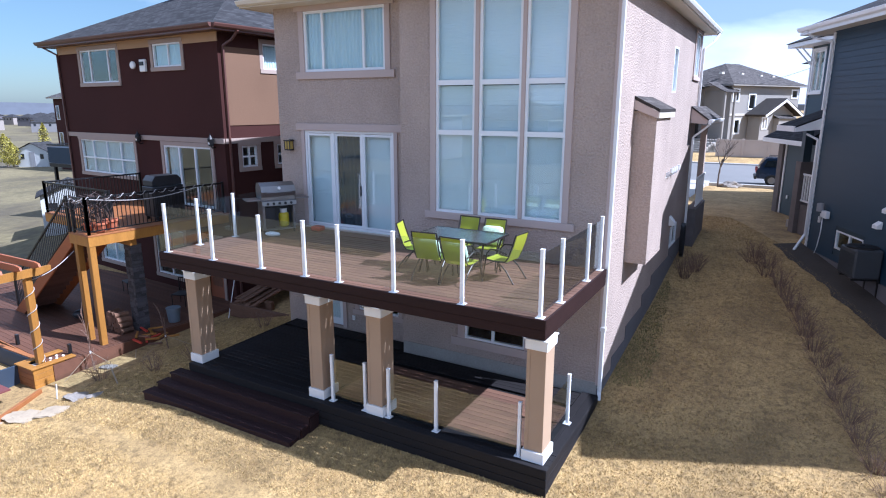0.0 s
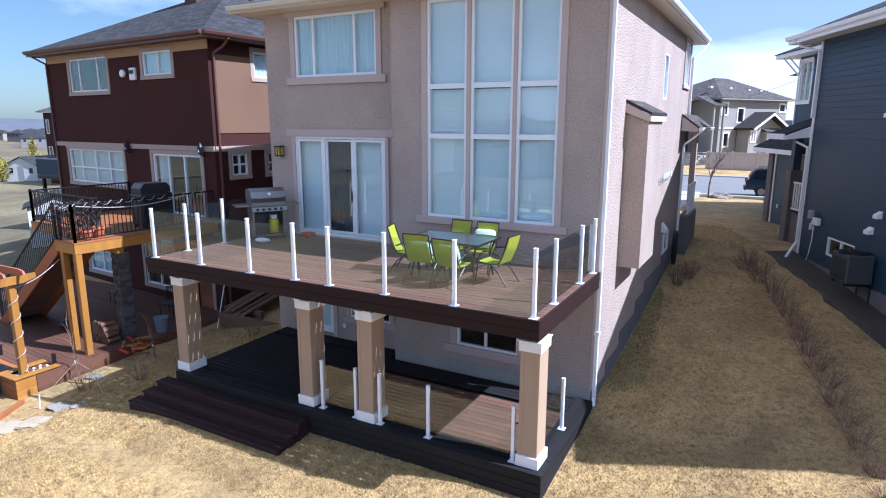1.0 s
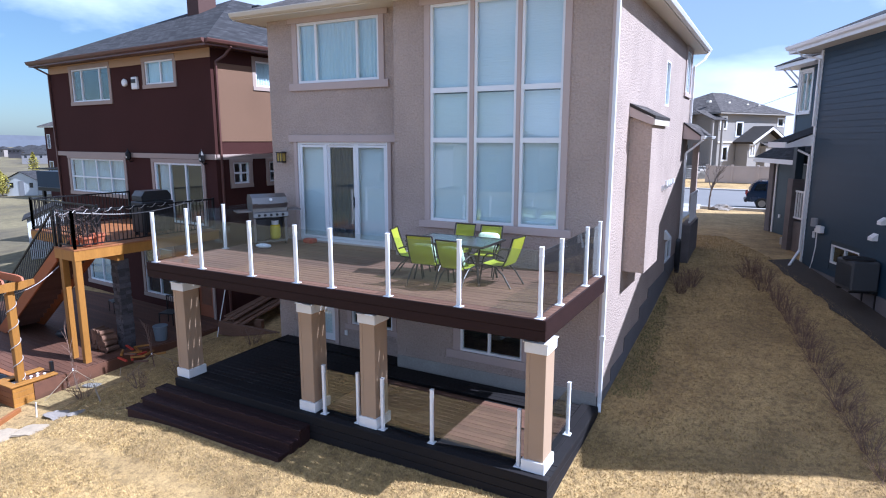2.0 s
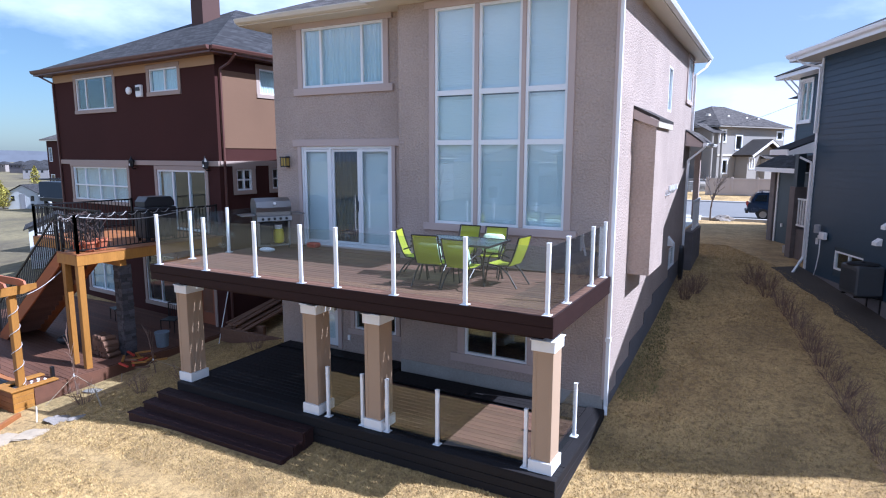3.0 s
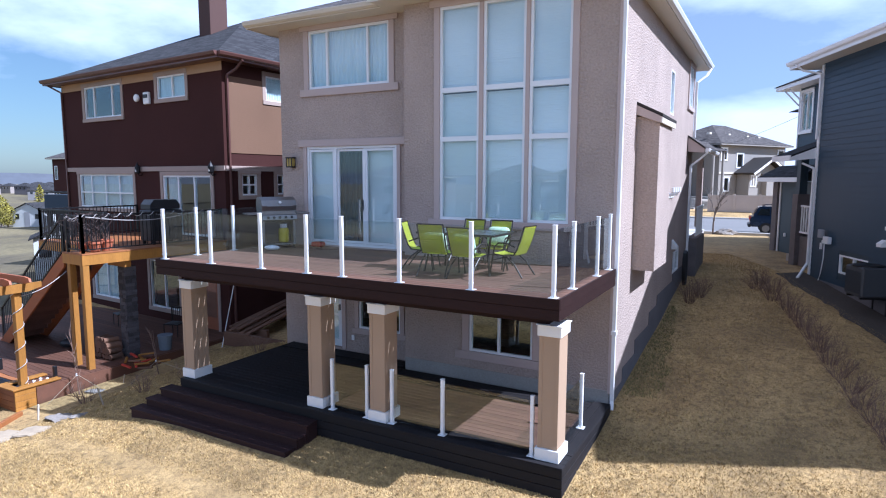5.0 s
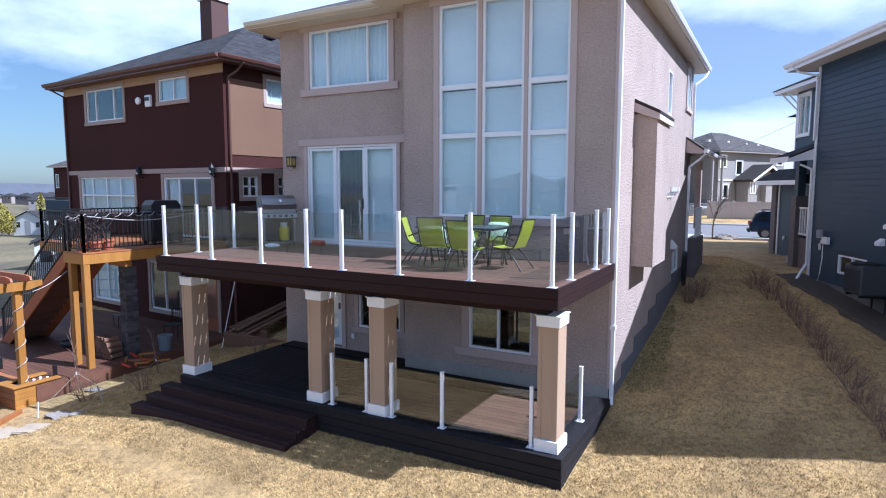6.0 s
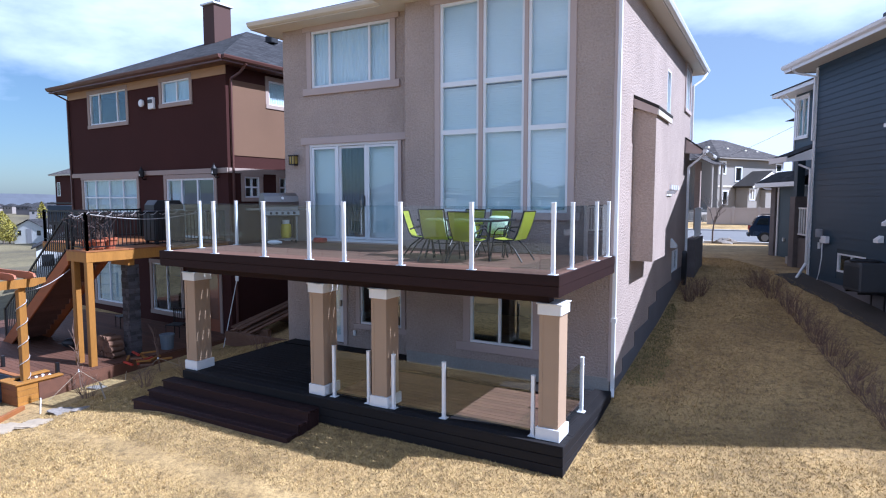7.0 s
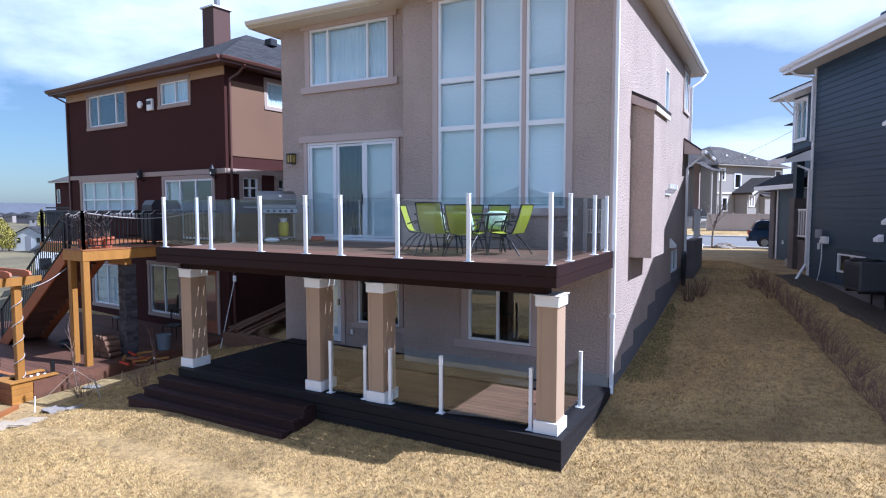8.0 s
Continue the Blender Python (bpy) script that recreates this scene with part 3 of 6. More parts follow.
# gas fireplace chase with its small roof
part("chase", boxes((0.002, 0.455, 1.66, 3.25, 3.10, 6.30)), STUCCO, home)
part("chase_roof", slope_roof([(0.52, 1.57, 6.34), (0.52, 3.45, 6.34), (0.003, 3.45, 6.60), (0.003, 1.57, 6.60)]), ROOF_BROWN, home)
part("chase_fascia", boxes((0.475, 0.51, 1.60, 3.42, 6.16, 6.275)), SOFFIT, home)
bm = prism(bmesh.new(), [(0.0, 6.53), (0.0, 6.34), (0.47, 6.16), (0.51, 6.275)], 1.575, 1.615)
part("chase_barge", bm, TRIM, home)
part("vent_plate", boxes((0.002, 0.03, 5.55, 7.0, 4.50, 4.60), bevel=0.006), PAINT, home, "white vent mounting plate")
for y in (5.7, 6.05, 6.4, 6.85):
    part("flue_vent", tube(bmesh.new(), [(0.0, y, 4.60), (0.13, y, 4.60), (0.19, y, 4.68), (0.19, y, 4.80)], 0.045, 8), WHITE, home, "white wall vent pipe")
bm = prism(bmesh.new(), [(0.0, 3.25), (0.16, 3.05), (0.16, 2.98), (0.0, 2.98)], 7.2, 7.5)
part("dryer_hood", bm, PAINT, home)
# roof, eaves, gutters, downspouts
part("roof", hip_roof(-9.25, 0.37, -0.12, 11.7, EAVE + 0.17, 0.42), ROOF_BROWN, home)
part("roof", hip_roof(-5.2, 0.38, -0.57, 5.5, EAVE + 0.175, 0.42), ROOF_BROWN, home)
for row in ((-9.2, 0.33, -0.09, 11.65, EAVE, EAVE + 0.03), (-5.16, 0.334, -0.54, -0.09, EAVE + 0.002, EAVE + 0.032)):
    part("soffit", boxes(row), SOFFIT, home)


def gutter(p, q, mat, parent, name="gutter", frame_m=None):
    bm = bmesh.new()
    d = (Vector(q) - Vector(p)).normalized()
    side = Vector((d.y, -d.x, 0))
    prof = [(0, 0), (0.03, -0.005), (0.09, 0.03), (0.12, 0.10), (0.12, 0.125), (0, 0.125)]
    a, b = ([bm.verts.new(Vector(e) + side * s + Vector((0, 0, z))) for s, z in prof] for e in (p, q))
    bm.faces.new(a)
    bm.faces.new(b[::-1])
    for i in range(len(prof)):
        bm.faces.new((a[i], b[i], b[(i + 1) % 6], a[(i + 1) % 6]))
    return part(name, bm, mat, parent, frame_m=frame_m)


for row in ((-9.22, -5.18, -0.125, -0.10, EAVE - 0.01, EAVE + 0.15), (-5.2, 0.35, -0.575, -0.55, EAVE - 0.01, EAVE + 0.15), (0.34, 0.365, -0.55, 11.65, EAVE - 0.01, EAVE + 0.15), (-9.245, -9.22, -0.12, 11.45, EAVE - 0.01, EAVE + 0.15)):
    part("fascia", boxes(row), SOFFIT, home)
gutter((-9.24, -0.128, EAVE + 0.02), (-5.22, -0.128, EAVE + 0.02), SOFFIT, home)
gutter((0.37, -0.55, EAVE + 0.02), (0.37, 11.65, EAVE + 0.02), WHITE, home)


def downspout(parent, pts, mat, name="downspout", w=0.075, frame_m=None):
    bm = bmesh.new()
    for p, q in zip(pts, pts[1:]):
        beam(bm, p, q, w, w * 0.8, 0.008)
    return part(name, bm, mat, parent, frame_m=frame_m)


downspout(home, [(0.055, 0.03, EAVE), (0.055, 0.03, 2.12), (0.055, 0.03, 0.75), (0.075, -0.06, 0.60)], WHITE)
part("downspout_collar", boxes((0.005, 0.105, -0.02, 0.08, 2.06, 2.14)), WHITE, home)
downspout(home, [(0.42, 11.4, EAVE + 0.02), (0.32, 11.1, EAVE - 0.25), (0.06, 10.82, EAVE - 0.5), (0.06, 10.82, 6.4)], WHITE)
part("corner_flashing", boxes((-0.03, 0.02, -0.015, -0.002, 0.9, EAVE - 0.01)), TRIM, home)
# front wing, side entry and its roof beyond the downspout
part("wing_wall", boxes((-8.6, -1.8, 10.91, 20.0, 1.0, 8.4)), STUCCO, home)
part("wing_roof", hip_roof(-9.0, -1.5, 10.9, 20.3, 8.4, 0.42), ROOF_BROWN, home)
part("porch_roof", slope_roof([(0.56, 9.55, 6.02), (0.56, 13.3, 6.02), (0.02, 13.3, 6.42), (0.02, 9.55, 6.42)]), ROOF_BROWN, home)
part("porch_barge", prism(bmesh.new(), [(0.02, 6.35), (0.02, 5.90), (0.50, 5.86), (0.54, 5.98)], 9.58, 9.62), TRIM, home)
gutter((0.55, 9.55, 5.87), (0.55, 13.3, 5.87), WHITE, home)
downspout(home, [(0.60, 9.75, 5.87), (0.4, 9.75, 5.68), (0.12, 9.75, 5.45), (0.12, 9.75, 1.9)], WHITE)
part("porch_post", boxes((0.03, 0.22, 12.3, 12.6, 3.3, 5.75)), STUCCO, home)
part("porch_base", boxes((0.02, 0.34, 10.3, 12.7, 1.2, 3.05)), STONE, home)
for z in (3.12, 4.05):
    part("porch_rail", boxes((0.27, 0.32, 10.35, 12.3, z, z + 0.06)), PAINT, home)
for k in range(9):
    part("porch_baluster", boxes((0.28, 0.31, 10.45 + k * 0.2, 10.52 + k * 0.2, 3.18, 4.05)), PAINT, home)
# wall lamp by the patio door
lamp = thing("wall_lamp", (-8.29, 0.40, 5.28), "small bronze wall lantern with amber glass", "wall lamp")
part("back_plate", boxes((-8.35, -8.23, 0.41, 0.446, 5.28, 5.56), bevel=0.008), DARKMETAL, lamp)
part("lantern_glass", boxes((-8.37, -8.21, 0.27, 0.41, 5.32, 5.52), bevel=0.01), LAMPGLASS, lamp)
bm = boxes((-8.39, -8.19, 0.25, 0.42, 5.52, 5.55), (-8.38, -8.20, 0.26, 0.41, 5.29, 5.32))
for x in (-8.375, -8.29, -8.205):
    box(bm, x - 0.008, x + 0.008, 0.262, 0.278, 5.32, 5.52)
part("cage", bm, DARKMETAL, lamp)

# ---- upper deck ----
DZ = 3.33
DX0, DX1, DY0 = -8.66, 0.06, -3.38
deck = thing("balcony_deck", (-4.3, -1.5, 2.85), "raised brown board deck with dark stained fascia and beams", "deck")
part("fascia_board", boxes((DX0, DX1, DY0, DY0 + 0.035, DZ - 0.145, DZ + 0.012), bevel=0.004), FASCIA, deck)
part("fascia_board", boxes((DX0 + 0.004, DX1 - 0.004, DY0 + 0.008, DY0 + 0.035, DZ - 0.305, DZ - 0.150), bevel=0.004), FASCIA, deck)
for x0, x1 in ((DX1 - 0.035, DX1), (DX0, DX0 + 0.035)):
    part("fascia_board", boxes((x0, x1, DY0 + 0.04, -0.03 if x0 > -1 else 0.4, DZ - 0.145, DZ + 0.012)), FASCIA, deck)
    part("fascia_board", boxes((x0 + 0.006, x1 - 0.006, DY0 + 0.04, -0.03 if x0 > -1 else 0.4, DZ - 0.305, DZ - 0.15)), FASCIA, deck)
for k in range(22):
    x = DX0 + 0.25 + k * 0.4
    part("joist", boxes((x, x + 0.04, DY0 + 0.05, -0.04 if x > -4.6 else 0.4, DZ - 0.24, DZ - 0.034)), FASCIA, deck)
part("carrier_beam", boxes((DX0 + 0.3, DX1 - 0.3, -2.93, -2.70, 2.86, DZ - 0.245)), FASCIA, deck)
# ---- lower deck ----
LZ = 0.71
lower = thing("ground_deck", (-4.2, -1.4, 0.2), "low black-stained deck with brown boards under the balcony", "deck")
for i in range(4):
    part("skirt_board", boxes((-8.42, 0.07, -3.10 + i * 0.004, -3.06, LZ - 0.145 - i * 0.155, LZ - 0.002 - i * 0.155), bevel=0.004), BLACKDECK, lower)
    part("skirt_board", boxes((0.03, 0.07 - i * 0.004, -3.055, -0.10, LZ - 0.145 - i * 0.155, LZ - 0.002 - i * 0.155), bevel=0.004), BLACKDECK, lower)
part("skirt_board", boxes((-8.42, -8.38, -3.055, 0.42, LZ - 0.5, LZ - 0.002)), BLACKDECK, lower)
for row in ((-8.3, -0.0, -2.9, -0.02, 0.0, LZ - 0.05), (-8.3, -4.7, -0.02, 0.42, 0.0, LZ - 0.05)):
    part("base_fill", boxes(row), BLACKDECK, lower)
for k in range(3):
    part("rim_board", boxes((-8.42, 0.07, -3.10 + k * 0.16, -2.945 + k * 0.16, LZ, LZ + 0.022), bevel=0.004), BLACKDECK, lower)
for k in range(2):
    part("rim_board", boxes((-0.26 + k * 0.165, -0.10 + k * 0.165, -2.61, -0.10, LZ + 0.001, LZ + 0.023), bevel=0.004), BLACKDECK, lower)
# ---- columns ----


def column(x, y):
    c = thing("porch_column", (x, y, LZ + 0.02), "square tan column with white base and cap", "column", "columns under the balcony")
    b = LZ + 0.022
    part("shaft", boxes((x - 0.158, x + 0.158, y + 0.035, y + 0.435, b + 0.19, 2.68), bevel=0.008), COLTAN, c)
    for sx in (-1, 1):
        part("corner_bead", boxes((x + sx * 0.128 - 0.03, x + sx * 0.128 + 0.03, y + 0.029, y + 0.034, b + 0.19, 2.68)), COLTAN, c)
    part("base", boxes((x - 0.193, x + 0.193, y, y + 0.47, b, b + 0.19), bevel=0.006), PAINT, c, "white column base")
    part("cap", boxes((x - 0.186, x + 0.186, y + 0.007, y + 0.463, 2.68, 2.84), bevel=0.005), PAINT, c, "white column cap")
    part("cap_lip", boxes((x - 0.205, x + 0.205, y - 0.012, y + 0.482, 2.842, 2.858), bevel=0.004), PAINT, c)
    return c


for cx in (-8.29, -4.77, -3.355, -0.22):
    column(cx, -2.985)
# ---- steps ----
steps = thing("deck_steps", (-6.8, -3.4, 0.0), "three wide dark red-brown wooden steps", "steps")
for i, (x0, x1, y0, z) in enumerate(((-8.72, -4.62, -3.40, 0.55), (-8.90, -4.66, -3.62, 0.37), (-9.08, -4.72, -3.86, 0.20))):
    part("tread", boxes((x0, x1, y0, y0 + 0.145, z - 0.035, z), bevel=0.005), STEPWOOD, steps)
    part("tread", boxes((x0, x1, y0 + 0.15, y0 + 0.31, z - 0.035, z), bevel=0.005), STEPWOOD, steps)
    part("riser", boxes((x0 + 0.02, x1 - 0.02, y0 + 0.02, y0 + 0.05, -0.5, z - 0.036)), STEPWOOD, steps)
    part("step_side", boxes((x1 - 0.019, x1, y0 + 0.05, -3.11, -0.5, z - 0.04)), STEPWOOD, steps)
    part("step_side", boxes((x0, x0 + 0.019, y0 + 0.05, -3.11, -0.5, z - 0.04)), STEPWOOD, steps)


# ---- glass railings ----
def rail_post(parent, x, y, z, h):
    p = part("post", boxes((x - 0.028, x + 0.028, y - 0.028, y + 0.028, z + 0.012, z + h), bevel=0.004), WHITE, parent, "white metal post")
    part("post_foot", boxes((x - 0.065, x + 0.065, y - 0.065, y + 0.065, z, z + 0.012), bevel=0.003), WHITE, p)
    part("post_cap", boxes((x - 0.033, x + 0.033, y - 0.033, y + 0.033, z + h, z + h + 0.014), bevel=0.004), WHITE, p)
    for c in (h - 0.13, 0.10):
        part("clip", boxes((x - 0.031, x + 0.031, y - 0.031, y + 0.031, z + c, z + c + 0.016)), WHITE, p)


def glass_run(parent, pts, z, h, z0):
    """Panes between neighbouring posts."""
    for (ax, ay), (bx, by) in zip(pts, pts[1:]):
        a, b = Vector((ax, ay, 0)), Vector((bx, by, 0))
        d = (b - a).normalized() * 0.05
        bm = beam(bmesh.new(), (*(a + d).xy, z + (z0 + h) / 2), (*(b - d).xy, z + (z0 + h) / 2), 0.007, h - z0)
        part("glass_pane", bm, RAILGLASS, parent, "clear glass pane")


upper_rail = thing("glass_railing", (-4.3, -3.27, DZ), "white-posted glass railing round the balcony edge", "railing")
front = [(x, -3.27) for x in (-8.50, -7.10, -5.75, -4.64, -3.85, -2.68, -1.38, -0.07)]
right = [(-0.05, y) for y in (-3.27, -2.42, -0.99, -0.14)]
left = [(-8.50, y) for y in (-3.27, -2.45, -1.42, 0.30)]
for p in front + right[1:] + left[1:]:
    rail_post(upper_rail, *p, DZ + 0.002, 1.035)
for run in (front, right, left):
    glass_run(upper_rail, run, DZ, 0.99, 0.07)
low_rail = thing("glass_railing", (-2.2, -2.85, LZ), "white-posted glass railing on the ground deck", "railing")
lf = [(-4.41, -2.90), (-3.62, -2.90), (-3.085, -2.90), (-2.07, -2.90), (-0.485, -2.90)]
lr = [(-0.12, -2.47), (-0.12, -1.48)]
for p in lf + lr[1:]:
    rail_post(low_rail, *p, LZ + 0.024, 0.96)
glass_run(low_rail, lf[:2], LZ, 0.92, 0.08)
glass_run(low_rail, lf[2:], LZ, 0.92, 0.08)
glass_run(low_rail, lr, LZ, 0.92, 0.08)

# ---- dark brown house next door ----
SWAP = Matrix(((0, 1, 0, 0), (1, 0, 0, 0), (0, 0, 1, 0), (0, 0, 0, 1)))
REDSLAT = material("red_slat", (0.16, 0.05, 0.045), 0.6, bump=0.1)
B = pose(-22.2, 2.66, 0, 0, 0, -4.2)
BS = B @ pose(9.72, 0, 0, 0, 0, 90)


def at_b(u, v, z=0.0):
    return tuple(B @ Vector((u, v, z)))


brown = thing("house", at_b(4.9, 6, -0.4), "dark brown stucco house with tan trim and grey roof", "house")
W1, W2 = (1.62, 4.13, 7.22, 8.38), (6.34, 7.90, 7.64, 8.38)
WB, SB = (0.90, 4.62, 3.90, 5.14), (6.42, 9.03, 3.12, 5.10)
LW1, LW2, LD = (1.55, 3.45, 0.45, 2.0), (5.38, 7.08, 0.45, 2.15), (8.30, 9.15, -0.02, 2.10)
part("wall", pierced(0, 9.72, -0.6, 8.72, [W1, W2, WB, SB, LW1, LW2, LD]), BROWN, brown, frame_m=B)
BSW = [(1.70, 3.0, 7.56, 8.36), (0.62, 1.23, 4.46, 5.14), (2.08, 2.70, 4.46, 5.14)]
part("wall", pierced(0.2, 12, -0.4, 8.72, BSW), BROWN, brown, frame_m=BS)
for row in ((0, 0.2, 0.2, 12, -0.6, 8.72), (0.2, 9.5, 11.8, 12, -0.4, 8.72)):
    part("wall", boxes(row), BROWN, brown, frame_m=B)
part("floor_slab", boxes((0.21, 9.5, 0.22, 11.7, 2.9, 3.1)), UNLIT_ROOM, brown, frame_m=B)
part("floor_slab", boxes((0.21, 9.5, 0.22, 11.7, 5.7, 5.9)), UNLIT_ROOM, brown, frame_m=B)
part("partition", boxes((0.21, 9.5, 4.0, 4.1, -0.4, 8.7)), GREY_ROOM, brown, frame_m=B)
pk = pierced(0.14, 12, 5.80, 8.16, [(1.56, 3.14, 7.40, 8.16)], 0.02)
part("panel", pk, PEACH, brown, "peach stucco panel", frame_m=BS @ pose(0, -0.024, 0))
part("band", pierced(-0.02, 9.76, 8.30, 8.575, [(1.48, 4.27, 8.30, 8.52), (6.20, 8.04, 8.30, 8.52)], 0.03), BAND, brown, "ochre band under the eave", frame_m=B @ pose(0, -0.034, 0))
part("band", boxes((-0.02, 9.75, -0.05, -0.003, 5.24, 5.40), bevel=0.005), TRIM_TAN, brown, frame_m=B)
part("band", boxes((0.02, 12, -0.05, -0.003, 5.24, 5.40)), TRIM_TAN, brown, frame_m=BS)
for w, cols, rws, cover, fm in ((W1, (2.27, 3.50), (), None, B), (W2, (7.17,), (), "sheer", B), (WB, (1.75, 2.73, 3.68), (4.46,), "sheer", B), (LW1, (2.5,), (), "sheer", B), (LW2, (6.23,), (), None, B),
                                (BSW[0], (), (), "sheer", BS), (BSW[1], (0.925,), (4.80,), None, BS), (BSW[2], (2.39,), (4.80,), None, BS)):
    window(brown, fm, *w, cols=cols, rows=rws, cover=cover, bar=0.05)
    surround(brown, fm, *w, w=0.14, mat=TRIM_TAN, deep=0.13)
sl = part("sliding_door", frame_bars(*SB, (7.27, 8.13), (), 0.06, 0.0, 0.09), VINYL, brown, "white sliding patio door", frame_m=B)
for a, b in ((6.48, 7.24), (7.30, 8.10), (8.16, 8.97)):
    g = part("pane", boxes((a, b, 0.04, 0.046, 3.18, 5.04)), GLASS, sl, frame_m=B)
    g.visible_shadow = False
part("curtain", folds(6.5, 7.0, 3.15, 5.05, 0.16), CURTAIN, sl, frame_m=B)
for row in ((6.29, 6.42, -0.035, -0.003, 3.12, 5.23), (9.03, 9.16, -0.035, -0.003, 3.12, 5.23), (6.42, 9.03, -0.035, -0.003, 5.10, 5.23)):
    part("door_trim", boxes(row), TRIM_TAN, brown, frame_m=B)
d = part("door", boxes((8.33, 9.12, 0.05, 0.10, 0.0, 2.08), bevel=0.005), REDWOOD, brown, frame_m=B)
part("door_light", boxes((8.47, 8.98, 0.04, 0.048, 0.45, 1.95)), GLASS, d, frame_m=B)
for row in ((8.18, 8.30, -0.035, -0.003, -0.02, 2.23), (9.15, 9.27, -0.035, -0.003, -0.02, 2.23), (8.30, 9.15, -0.035, -0.003, 2.10, 2.23)):
    part("door_trim", boxes(row), TRIM_TAN, brown, frame_m=B)
part("roof", hip_roof(-0.50, 10.24, -0.50, 12.6, 8.74, 0.49), ROOF_GREY, brown, frame_m=B)
part("roof", hip_roof(3.2, 16.5, 4.2, 18, 8.76, 0.49), ROOF_GREY, brown, frame_m=B)
part("soffit", boxes((-0.46, 10.2, -0.46, 12.5, 8.58, 8.61)), GUTTER_BROWN, brown, frame_m=B)
for row in ((-0.48, 10.22, -0.50, -0.46, 8.56, 8.73), (10.20, 10.235, -0.46, 12.5, 8.56, 8.73), (-0.50, -0.465, -0.46, 12.5, 8.56, 8.73)):
    part("fascia", boxes(row), GUTTER_BROWN, brown, frame_m=B)
gutter((-0.48, -0.505, 8.62), (10.22, -0.505, 8.62), GUTTER_BROWN, brown, frame_m=B)
gutter((10.24, -0.50, 8.62), (10.24, 12.5, 8.62), GUTTER_BROWN, brown, frame_m=B)
downspout(brown, [(10.30, 0.35, 8.60), (10.05, 0.30, 8.36), (9.78, 0.16, 8.18), (9.78, 0.16, 5.3), (9.78, 0.16, 0.1)], GUTTER_BROWN, frame_m=B)
downspout(brown, [(-0.4, -0.4, 8.60), (0.02, -0.05, 8.3), (0.04, -0.05, 5.6), (0.04, -0.05, 0.0)], GUTTER_BROWN, frame_m=B)
ch = part("chimney", boxes((4.35, 5.05, 3.15, 3.95, 10.2, 12.05), bevel=0.01), material("chimney_stucco", (0.085, 0.045, 0.036), 0.9, var=0.12, fine=50, bump=0.4), brown, frame_m=B)
part("chimney_cap", boxes((4.28, 5.12, 3.08, 4.02, 12.05, 12.12), bevel=0.008), PAINT, ch, frame_m=B)
part("flue", tube(bmesh.new(), [(4.75, 3.55, 12.12), (4.75, 3.55, 12.5)], 0.11, 12), STEEL, ch, frame_m=B)
for u, v in ((6.1, 4.75), (7.9, 6.3)):
    part("roof_vent", boxes((u, u + 0.4, v, v + 0.35, 8.76 + 0.49 * min(v + 0.5, 10.24 - u) - 0.1, 8.76 + 0.49 * min(v + 0.5, 10.24 - u) + 0.2), bevel=0.03), BLACKPLASTIC, brown, frame_m=B)
for u in (5.20, 9.26):
    sc = thing("wall_sconce", at_b(u, -0.1, 5.05), "dark carriage lantern on the brown house wall", "wall lamp", "lanterns on the brown house")
    part("arm", tube(bmesh.new(), [(u, 0, 5.12), (u, -0.12, 5.10), (u, -0.17, 5.16)], 0.02), BLACKIRON, sc, frame_m=B)
    part("lantern", lathe(bmesh.new(), [(0.05, 0), (0.085, 0.03), (0.10, 0.22), (0.02, 0.34), (0.01, 0.40)], 8, pose(u, -0.17, 5.16)), BLACKIRON, sc, frame_m=B)
    part("bulb_glass", lathe(bmesh.new(), [(0.03, 0), (0.06, 0.05), (0.06, 0.14), (0.03, 0.18)], 10, pose(u, -0.20, 5.18)), PAINT, sc, frame_m=B)
fl = thing("security_light", at_b(5.5, 0, 7.6), "white twin floodlight on the brown wall", "wall lamp")
part("mount", boxes((5.62, 5.95, -0.10, -0.002, 7.52, 7.92), bevel=0.02), PAINT, fl, frame_m=B)
part("sensor", boxes((5.68, 5.90, -0.13, -0.102, 7.72, 7.84)), BLACKPLASTIC, fl, frame_m=B)
part("lamp_head", lathe(bmesh.new(), [(0.03, 0), (0.12, 0.03), (0.13, 0.09), (0.10, 0.12)], 14, pose(5.36, -0.10, 7.74, 90)), PAINT, fl, frame_m=B)

# ---- its cedar deck, stair and iron railing ----
ND = 3.08
ndeck = thing("cedar_deck", at_b(8, -3, 0), "orange-stained cedar deck on posts with a stair", "deck")
for row in ((4.8, 9.78, -3.30, -0.06, ND - 0.04, ND), (8.75, 9.78, -4.45, -3.31, ND - 0.04, ND)):
    part("deck_top", boxes(row, bevel=0.004), CEDARBOARD, ndeck, frame_m=B)
part("rim_beam", boxes((9.72, 9.77, -4.45, -0.10, ND - 0.30, ND - 0.042), bevel=0.004), CEDAR, ndeck, frame_m=B)
part("rim_beam", boxes((8.75, 9.71, -4.45, -4.40, ND - 0.30, ND - 0.042), bevel=0.004), CEDAR, ndeck, frame_m=B)
part("rim_beam", boxes((4.8, 8.7, -3.30, -3.25, ND - 0.30, ND - 0.042), bevel=0.004), CEDAR, ndeck, frame_m=B)
part("under_beam", boxes((8.80, 9.66, -3.30, -3.12, ND - 0.48, ND - 0.31)), CEDAR, ndeck, frame_m=B)
for u, v in ((9.02, -4.36), (9.68, -4.36)):
    part("post", boxes((u - 0.08, u + 0.08, v - 0.08, v + 0.08, -0.45, ND - 0.30), bevel=0.008), CEDAR, ndeck, frame_m=B)
